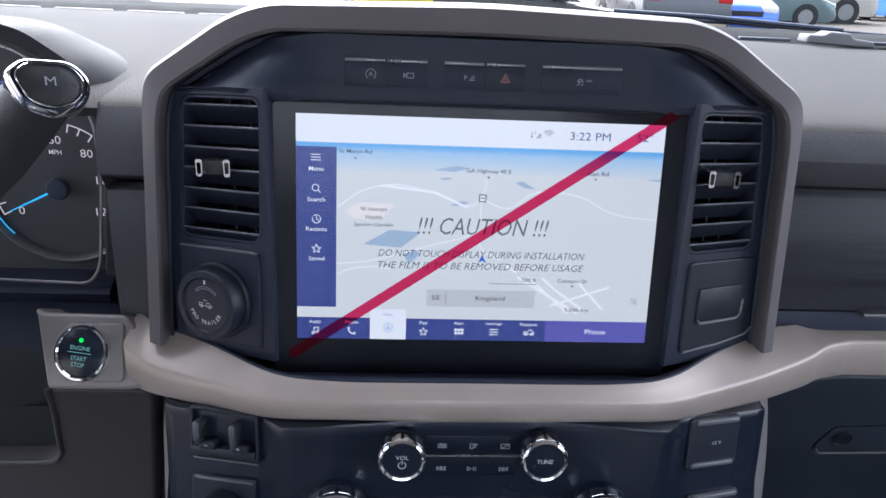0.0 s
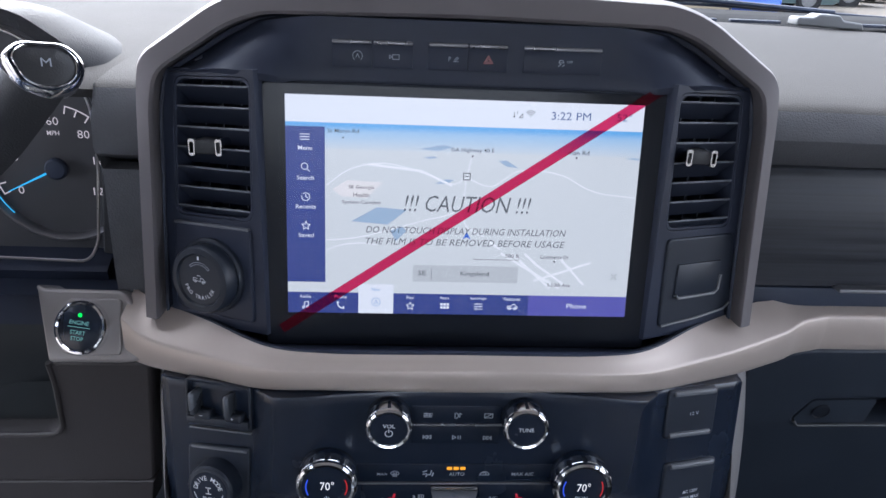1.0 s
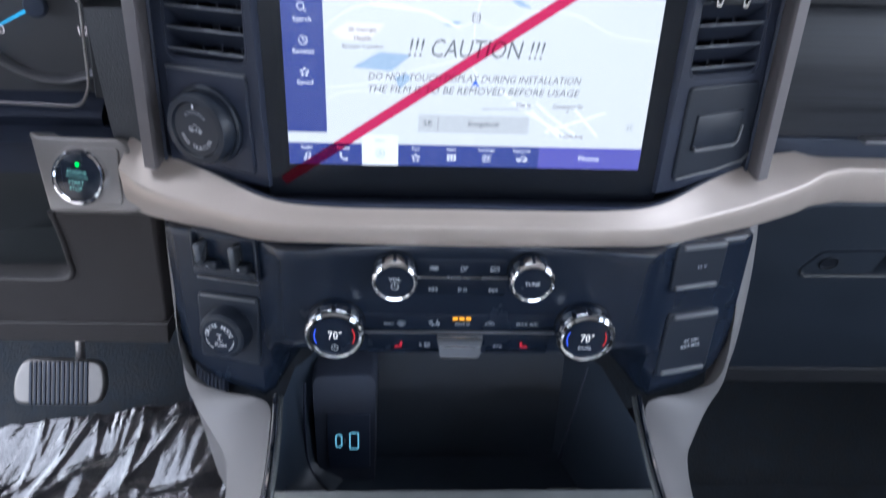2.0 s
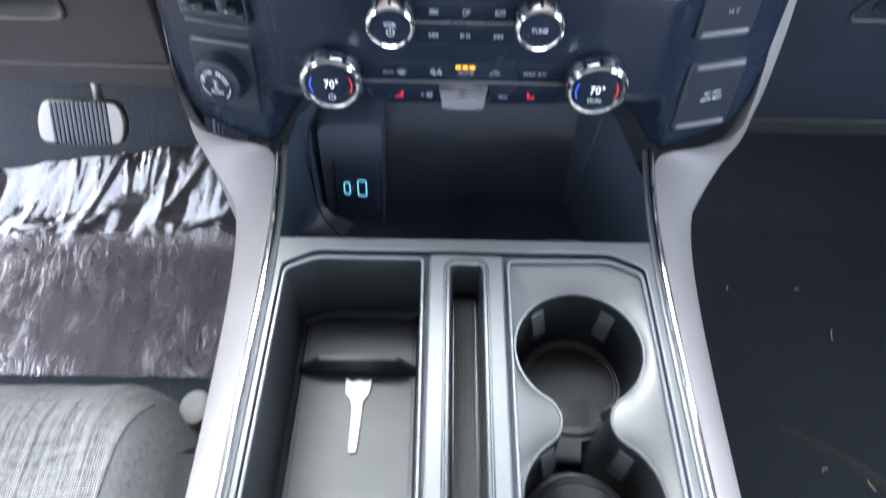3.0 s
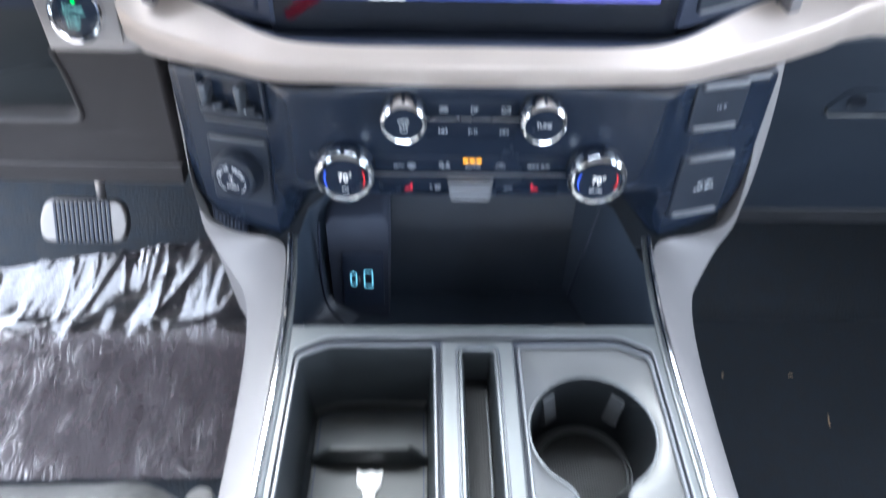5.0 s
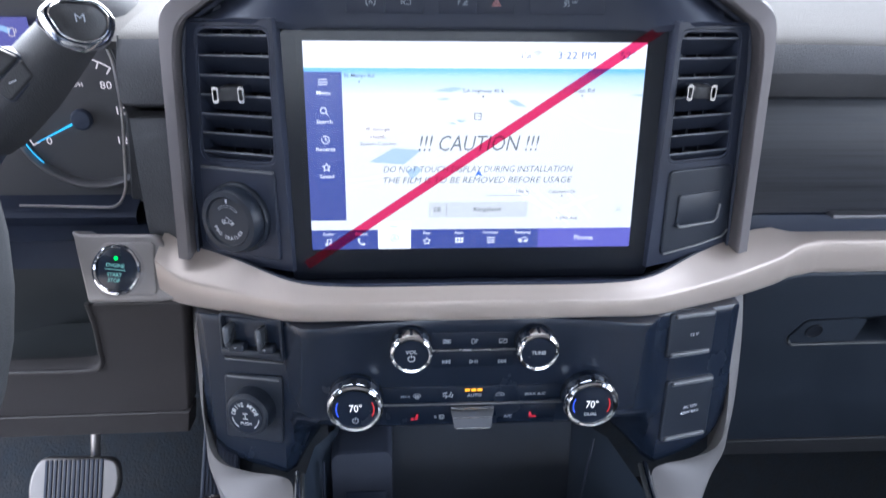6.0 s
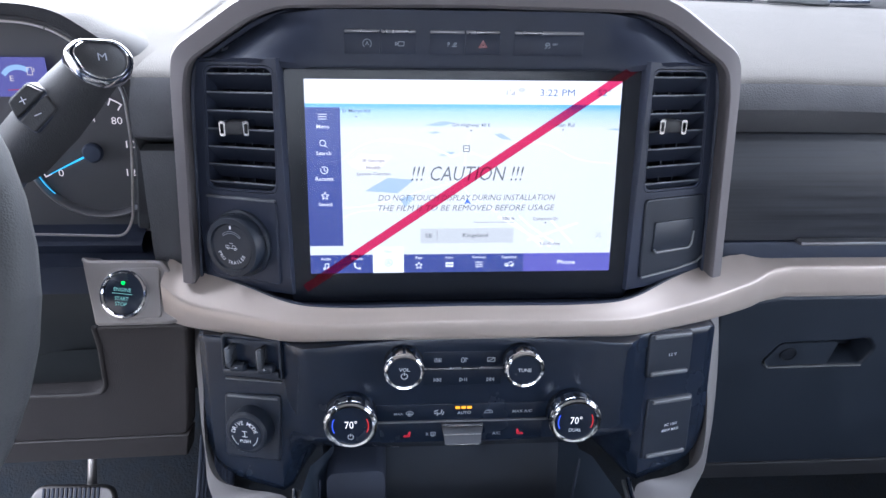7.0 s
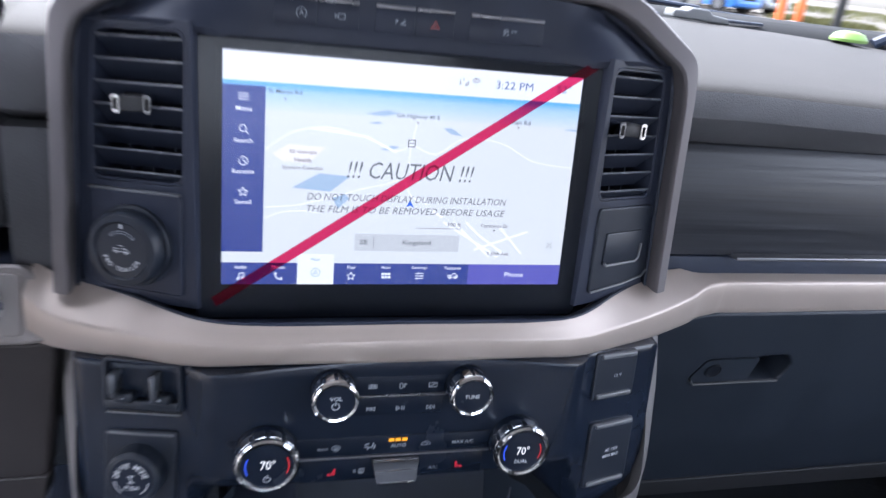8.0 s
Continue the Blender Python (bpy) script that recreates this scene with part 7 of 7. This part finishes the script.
M_CLOTH = fabric("streaked_grey_cloth", (0.40, 0.395, 0.385), (0.030, 0.032, 0.036), 0.0018, 0.0021, 1.15)
M_CLOTHSIDE = fabric("plain_grey_cloth", (0.215, 0.222, 0.224), (0.044, 0.048, 0.051), 0.0022, 0.0016, 0.25, True)


M_CAP = mat("pale_cap_plastic", (0.20, 0.195, 0.19), 0.5, grain=0.1)


def seat(k, front, inner, label, corner=0.05, reach_in=0.10):
    """A seat cushion: a streaked centre panel and plain bolsters; k is -1 for the driver's."""
    s = thing("car_seat", (k * 0.42, front - 0.25, FLOOR), label, "car seat", "front seats")
    zt = 1.120
    curve = lambda x: front + 0.012 - corner * (max(0, reach_in - x) / reach_in) ** 2 - 0.012 * max(0, x - 0.12)
    def skin(name, x0, x1, mt, label, nx=14):
        rows = []
        for i in range(nx + 1):
            row = []
            for j in range(25):
                u = i / nx
                fy = curve(x0(0) + (x1(0) - x0(0)) * u)
                y = fy - 0.60 * (j / 24) ** 1.4
                x = x0(fy - y) + (x1(fy - y) - x0(fy - y)) * u
                d = (fy - y)
                zz = zt + 0.010 * math.exp(-((x - 0.06) / 0.035) ** 2)
                zz -= 0.055 * (max(0, 0.05 - x) / 0.05) ** 2.2
                zz -= 0.085 * (max(0, 0.085 - d) / 0.085) ** 2.4
                zz += 0.0022 * noise.noise(Vector((x * 28 + 3 * k, y * 9, 0.7)))
                row.append((k * (inner + x), y, zz))
            row.insert(0, (row[0][0], row[0][1] + 0.004, row[0][2] - 0.04))
            row.insert(0, (row[0][0], row[0][1] - 0.012, row[0][2] - 0.10))
            rows.append(row)
        return part(name, loft(rows), mt, s, label)
    seam = lambda d: 0.042 + 0.010 * min(max(d / 0.16, 0), 1) + 0.090 * min(max((d - 0.16) / 0.22, 0), 1) ** 1.3
    skin("centre_panel", seam, lambda d: 0.42, M_CLOTH, "streaked grey woven panel", 26)
    skin("bolster", lambda d: 0.011 - 0.013 * min(max((d - 0.05) / 0.12, 0), 1), seam, M_CLOTHSIDE, "plain grey cloth bolster")
    line = []
    for j in range(30):
        d = 0.02 + 0.5 * j / 29
        x = seam(d)
        y = curve(0.042) - d
        z = zt + 0.010 * math.exp(-((x - 0.06) / 0.035) ** 2) - 0.085 * (max(0, 0.085 - d) / 0.085) ** 2.4
        line.append((k * (inner + x), y, z + 0.0003))
    part("seam", tube(line, 0.0013, 6), M_CLOTHSIDE, s)
    part("side_panel", loft([[(k * (inner + x), y, z) for y, z in ((front - 0.055, 0.95), (front - 0.050, 1.055), (front - 0.070, 1.095), (front - 0.6, 1.103), (front - 0.6, 0.95))] for x in (0.012, 0.004, -0.002, 0.004, 0.012)], False), M_LEATHER, s, "black side panel with pale stitching")
    n = 34
    bm = bmesh.new()
    for i in range(n):
        y = front - 0.085 - 0.4 * i / n
        tube([(k * (inner - 0.0018), y, 1.094), (k * (inner - 0.0018), y - 0.007, 1.094)], 0.0005, 5, bm)
    tagged(part("stitching", bm, M_INKDIM, s), kind="stuff")
    cap = lathe([(0.0, 0.0052), (0.0020, 0.0056), (0.011, 0.0065), (0.018, 0.0045), (0.020, 0.0), (0.020, -0.02)], pose(k * (inner + 0.021), front - 0.014, 1.048, 0, 0, 0) @ Matrix.Diagonal((0.7, 0.85, 1, 1)), 28)
    part("bolt_cap", cap, M_CAP, s, "pale grey plastic bolt cap")


seat(-1, -0.199, 0.206, "grey cloth driver's seat cushion with streaked centre")
seat(1, -0.318, 0.206, "grey cloth passenger seat cushion with streaked centre", 0.072, 0.15)


def debris():
    """Crumbs and a thread on the passenger's carpet."""
    tan = mat("tan_crumb", (0.45, 0.30, 0.18), 0.8)
    for x, y, l, a in ((0.529, 0.026, 0.008, 80), (0.517, -0.182, 0.007, 120), (0.465, -0.163, 0.004, 30), (0.50, 0.10, 0.003, 10), (0.40, 0.10, 0.003, 70)):
        m = pose(x, y, FLOOR + 0.002, 0, 0, a)
        o = part("crumb", tube([m @ Vector((-l, 0, 0)), m @ Vector((0, 0.0008, 0.0008)), m @ Vector((l, -0.0008, 0))], 0.0010, 6), tan, None)
        tagged(o, "tan crumb lying on the black carpet", "crumb", "crumbs on the carpet")
    rows = []
    for p in smooth_line([(0.42, -0.11, 0), (0.48, -0.14, 0), (0.54, -0.185, 0), (0.60, -0.26, 0)], 8):
        rows.append([(p.x - 0.004, p.y - 0.006, FLOOR + 0.0005), (p.x, p.y, FLOOR + 0.0035), (p.x + 0.004, p.y + 0.006, FLOOR + 0.0005)])
    o = part("carpet_seam", loft(rows), mat("worn_carpet_seam", (0.03, 0.031, 0.03), 0.95), None)
    tagged(o, "worn curved crease in the black carpet", "carpet seam")


debris()


# ---- windscreen, cowl and what lies outside ----
def windscreen():
    m = sheer("tinted_glass", (0.84, 0.86, 0.85), 0.03, (0.02, 0.02, 0.02), 0.03)
    rows = [[(x, y - 0.12 * (x / 0.96) ** 2, z) for x in (-1.1, -0.5, 0, 0.5, 1.1)] for y, z in ((0.72, 1.575), (0.50, 1.72), (0.28, 1.855), (0.06, 1.985))]
    w = part("window_1", loft(rows), m, None)
    tagged(w, "tinted clear windscreen", "windscreen", kind="structure")
    w.visible_shadow = True
    c = thing("cowl", (0, 0.66, 1.55), "black cowl strip below the windscreen", "cowl")
    part("strip", loft([[(x, y - 0.12 * (x / 0.96) ** 2, z) for x in (-1.1, -0.5, 0, 0.5, 1.1)] for y, z in ((0.62, 1.570), (0.64, 1.582), (0.70, 1.5915), (0.76, 1.596), (0.80, 1.57))]), mat("dull_black_rubber", (0.014, 0.015, 0.017), 0.9, spec=0.1, grain=0.3), c)
    # demister grille along the pad's far edge
    for i in range(14):
        x = -0.62 + 0.095 * i
        part("grille_slot", box(x, x + 0.075, 0.575, 0.583, 1.586, 1.5905, 0.001), M_BLACK, c)
    s = thing("wiper", (0.45, 0.66, 1.59), "black wiper arm lying along the windscreen base", "wiper")
    part("arm", tube([(0.30, 0.80, 1.610), (0.45, 0.77, 1.608), (0.66, 0.72, 1.598)], 0.0045, 8), M_BLACK, s)
    part("blade", tube([(0.34, 0.79, 1.602), (0.50, 0.765, 1.600), (0.90, 0.67, 1.589)], 0.003, 8), M_BLACK, s)
    v = thing("vent_block", (0.56, 0.56, 1.585), "grey plastic block on the dashboard by the windscreen", "plastic block")
    me = plate([fillet([(0.515, 1.586), (0.618, 1.582), (0.614, 1.592), (0.585, 1.595), (0.578, 1.602), (0.548, 1.603), (0.540, 1.598), (0.517, 1.598)], 0.003, 3)], 0.03, 0.003, face(0, 0.56, 0))
    link("body", me, mat("pale_grey_plastic", (0.13, 0.135, 0.14), 0.5, grain=0.2), v)
    g = part("green_cover", lathe([(0.0, 0.012), (0.012, 0.0115), (0.024, 0.008), (0.031, 0.0), (0.031, -0.004)], pose(0.806, 0.515, 1.5845) @ Matrix.Diagonal((0.9, 0.9, 1, 1)), 28), mat("lime_plastic", (0.13, 0.24, 0.04), 0.45), None)
    tagged(g, "lime green plastic cap on the dashboard edge", "plastic cap")
    pts = [(0.865 + 0.022 * i, 0.525 - 0.008 * i, 1.576 + 0.016 * math.sin(0.5 + 0.9 * i) ** 2) for i in range(8)]
    b = part("rubber_trim", tube(smooth_line(pts, 4), 0.010, 8, flat=0.9), M_BLACK, None)
    tagged(b, "crumpled black rubber trim at the dashboard's corner", "rubber trim")


windscreen()

M_TYRE = mat("tyre_rubber", (0.02, 0.02, 0.021), 0.85)
M_RIM = mat("alloy_rim", (0.2, 0.2, 0.21), 0.35, 0.8)
M_CARGLASS = mat("dark_car_glass", (0.012, 0.014, 0.017), 0.08)
M_LAMP = mat("headlamp_lens", (0.6, 0.58, 0.52), 0.12)
M_TAIL = mat("tail_lamp_red", (0.4, 0.01, 0.015), 0.2)


def paint(name, color, metal=0.2):
    return mat(name, color, 0.28, metal, vary=0.05, vary_size=0.6, coat=0.6)


def car(name, label, x, y, heading, colour, kind, z=None, bumper=None):
    """A parked vehicle: side profile swept across its width, with glass, wheels, lamps and bumpers. Its nose points along local +x."""
    L, W, H, belt, r = {"saloon": (4.7, 1.78, 1.48, 0.98, 0.33), "pickup": (5.6, 1.95, 1.90, 1.20, 0.40), "suv": (4.6, 1.85, 1.75, 1.10, 0.36), "hatch": (4.1, 1.72, 1.48, 0.98, 0.31)}[kind]
    if z is None:
        z = lot(x, y)
    P = Matrix.Translation((x, y, z)) @ Matrix.Rotation(radians(heading), 4, "Z")
    c = thing(name, (0, 0, 0), label, "car", "parked cars")
    c.matrix_basis = P
    h, sk = L / 2, 0.20
    if kind == "pickup":
        body = [(-h, 0.5), (-h, belt), (0.0, belt), (0.95, belt), (h - 0.45, belt - 0.06), (h - 0.05, belt - 0.2), (h, 0.55), (h - 0.08, sk + 0.08), (-h + 0.1, sk + 0.12)]
        cab = [(-0.75, belt), (-0.68, H), (0.45, H), (1.15, belt)]
    elif kind == "suv":
        body = [(-h, 0.5), (-h + 0.03, belt), (0.8, belt), (h - 0.5, belt - 0.08), (h - 0.06, belt - 0.25), (h, 0.5), (h - 0.06, sk), (-h + 0.08, sk)]
        cab = [(-h + 0.1, belt), (-h + 0.35, H), (0.35, H), (1.05, belt)]
    else:
        body = [(-h, 0.52), (-h + 0.05, belt - 0.03), (-h + 0.8, belt + 0.02), (0.75, belt), (h - 0.45, belt - 0.12), (h - 0.08, belt - 0.26), (h, 0.45), (h - 0.08, sk), (-h + 0.08, sk)]
        cab = [(-h + 0.65, belt), (-0.95, H), (0.25, H), (1.05, belt)]
    body = fillet(body, 0.10, 4)
    secs = [(-W / 2, 0.97), (-W / 2 + 0.05, 1.0), (0.0, 1.012), (W / 2 - 0.05, 1.0), (W / 2, 0.97)]
    mid = Vector((0, 0.55))
    def part2(nm, bm, mt, lb="", par=None):
        me = bpy.data.meshes.new(nm)
        bmesh.ops.recalc_face_normals(bm, faces=bm.faces)
        bm.to_mesh(me)
        bm.free()
        me.materials.append(mt)
        me.shade_smooth()
        me.set_sharp_from_angle(angle=radians(40))
        o = new(nm, me)
        o.parent = par or c
        return tagged(o, lb)
    part2("body", loft([[(mid.x + (q.x - mid.x) * k, w, mid.y + (q.y - mid.y) * k) for q in body] for w, k in secs], True, True), colour)
    cw = W * 0.44
    cabf = fillet(cab, 0.12, 4, False)
    part2("cabin", loft([[(q.x * 0.99, s * cw * (1 - 0.16 * (q.y - belt) / (H - belt)), q.y) for q in cabf] for s in (-1, -0.9, 0, 0.9, 1)], False, True), M_CARGLASS, "dark glass")
    part2("roof", loft([[(q, s * cw * 0.84, H + 0.012 - 0.02 * abs(s)) for q in (cab[1][0] + 0.05, 0, cab[2][0] - 0.02)] for s in (-1, 0, 1)]), colour)
    for px in (h * 0.62, -h * 0.60):
        for s in (-1, 1):
            m = Matrix.Translation((px, s * (W / 2 - 0.06), r)) @ Matrix.Rotation(radians(-90 * s), 4, "X")
            wheel = part2("wheel", lathe([(r * 0.62, 0.075), (r * 0.94, 0.09), (r, 0.05), (r, -0.12), (r * 0.5, -0.12)], m, 28), M_TYRE, "black tyre")
            part2("rim", lathe([(0.0, 0.07), (r * 0.25, 0.075), (r * 0.55, 0.05), (r * 0.62, 0.085), (r * 0.66, 0.085)], m, 24), M_RIM, "silver alloy rim", wheel)
            part2("wheel_arch", lathe([(r * 1.14, 0.062), (r * 1.14, 0.072), (0.0, 0.072)], m, 28), M_TYRE)
    for s in (-1, 1):
        part2("headlamp", box(h - 0.36, h - 0.03, s * (W / 2 - 0.26) - 0.2, s * (W / 2 - 0.26) + 0.2, belt - 0.40, belt - 0.24, 0.04), M_LAMP, "clear headlamp")
        part2("tail_lamp", box(-h - 0.005, -h + 0.14, s * (W / 2 - 0.18) - 0.15, s * (W / 2 - 0.18) + 0.15, belt - 0.28, belt - 0.06, 0.02), M_TAIL, "red tail lamp")
        part2("door_line", box(-0.005, 0.008, s * (W / 2 + 0.001) - 0.004, s * (W / 2 + 0.001) + 0.004, 0.3, belt - 0.02), M_TYRE)
        part2("door_handle", box(-0.28, -0.10, s * (W / 2 + 0.01) - 0.012, s * (W / 2 + 0.01) + 0.012, belt - 0.14, belt - 0.11, 0.006), colour)
        part2("mirror", box(0.72, 0.86, s * (W / 2 + 0.08) - 0.09, s * (W / 2 + 0.08) + 0.09, belt, belt + 0.13, 0.03), colour)
    part2("bumper", box(h - 0.10, h + 0.05, -W / 2 + 0.1, W / 2 - 0.1, 0.26, 0.48, 0.04), bumper or (colour if kind != "pickup" else M_RIM))
    part2("bumper", box(-h - 0.05, -h + 0.10, -W / 2 + 0.1, W / 2 - 0.1, 0.30, 0.52, 0.04), bumper or (colour if kind != "pickup" else M_RIM))
    part2("grille", box(h - 0.02, h + 0.012, -0.42, 0.42, 0.5, belt - 0.36, 0.01), M_TYRE)


def outside():
    car("pickup_truck", "white pickup parked ahead with its bonnet towards the truck", -5.50, 8.6, 3, paint("white_paint", (0.24, 0.24, 0.225), 0.0), "pickup")
    car("saloon_car", "dark grey saloon car with clear headlamps parked in the lot", 1.00, 9.2, 0, paint("dark_grey_paint", (0.045, 0.048, 0.05)), "saloon")
    car("sport_utility_car", "dark sport utility car with a tan bumper showing its tail lamps", 5.85, 17.1, 88, paint("dark_blue_grey_paint", (0.03, 0.035, 0.05)), "suv", bumper=paint("tan_paint", (0.34, 0.28, 0.20)))
    car("hatchback_car", "bright blue hatchback parked in the lot", 7.65, 18.6, -86, paint("blue_paint", (0.04, 0.13, 0.62)), "hatch")
    car("saloon_car", "teal green saloon car parked in the lot", 10.55, 22.6, -6, paint("teal_paint", (0.10, 0.15, 0.16)), "saloon")
    car("pickup_truck", "white pickup parked in the lot", 13.2, 25.6, -4, paint("pickup_white_paint", (0.38, 0.37, 0.34), 0.0), "pickup")
    car("hatchback_car", "blue hatchback parked at the row's end", 18.0, 27.5, -70, paint("mid_blue_paint", (0.05, 0.19, 0.55)), "hatch")
    car("saloon_car", "silver grey saloon car parked in the lot", 20.15, 29.0, -70, paint("silver_paint", (0.30, 0.31, 0.32), 0.5), "saloon")
    b = thing("yellow_container", (0.0, 6.6, lot(0, 6.6)), "yellow container standing in the lot", "container")
    part("body", box(-0.48, 0.22, 6.3, 6.9, lot(0, 6.3) - 0.1, 1.72, 0.04), mat("yellow_paint", (0.45, 0.36, 0.02), 0.5, vary_size=0.4), b)
    part("lid", box(-0.50, 0.24, 6.28, 6.92, 1.72, 1.78, 0.03), mat("dark_lid", (0.05, 0.05, 0.05), 0.5), b)
    for i in range(3):
        part("rib", box(-0.38 + 0.22 * i, -0.34 + 0.22 * i, 6.28, 6.31, lot(0, 6.3), 1.68, 0.008), mat("yellow_rib_paint", (0.42, 0.33, 0.02), 0.5), b)
    o = mat("orange_paint", (0.62, 0.13, 0.02), 0.5)
    for x in (18.2, 19.0):
        y = 23.0
        p = thing("orange_post", (x, y, lot(x, y)), "orange painted steel post", "post", "orange posts")
        part("shaft", lathe([(0.0, 0), (0.15, 0), (0.15, 1.3), (0.11, 1.4), (0.0, 1.42)], pose(x, y, lot(x, y) - 0.05), 16), o, p)
        part("foot", box(x - 0.22, x + 0.22, y - 0.22, y + 0.22, lot(x, y) - 0.06, lot(x, y) + 0.04, 0.02), M_RIM, p)
    x, y = 17.15, 19.0
    z = lot(x, y)
    p = thing("lamp_post", (x, y, z), "dark steel lamp post at the lot's edge", "lamp post")
    part("shaft", lathe([(0.0, 0), (0.14, 0), (0.10, 6.0), (0.0, 6.0)], pose(x, y, z), 16), M_TYRE, p)
    part("foot", lathe([(0.0, 0), (0.24, 0), (0.24, 0.06), (0.16, 0.10), (0.0, 0.10)], pose(x, y, z - 0.03), 16), M_TYRE, p)
    part("arm", tube([(x, y, z + 5.9), (x, y - 0.6, z + 6.1), (x, y - 1.6, z + 6.15)], 0.05, 8), M_TYRE, p)
    part("lamp_head", box(x - 0.15, x + 0.15, y - 2.2, y - 1.5, z + 6.07, z + 6.2, 0.03), M_RIM, p)
    # rough grass verge beyond the lot
    rng = random.Random(8)
    vs, fs = [], []
    for i in range(9000):
        x, y = rng.uniform(26, 60), rng.uniform(28, 60)
        if rng.random() < 0.2:
            x, y = rng.uniform(19, 22), rng.uniform(22, 25)
        hgt, a, w = rng.uniform(0.08, 0.28), rng.uniform(0, 6.28), rng.uniform(0.02, 0.05)
        n, g = len(vs), lot(x, y) - 0.01
        vs += [(x - w * math.cos(a), y - w * math.sin(a), g), (x + w * math.cos(a), y + w * math.sin(a), g), (x + rng.uniform(-0.1, 0.1), y + rng.uniform(-0.1, 0.1), g + hgt)]
        fs.append((n, n + 1, n + 2))
    me = bpy.data.meshes.new("grass")
    me.from_pydata(vs, [], fs)
    tagged(link("grass", me, mat("dry_grass", (0.09, 0.09, 0.025), 0.9, vary=0.3, vary_size=0.3), None, "", False), "dry yellow-green grass verge", "grass", kind="stuff")


outside()
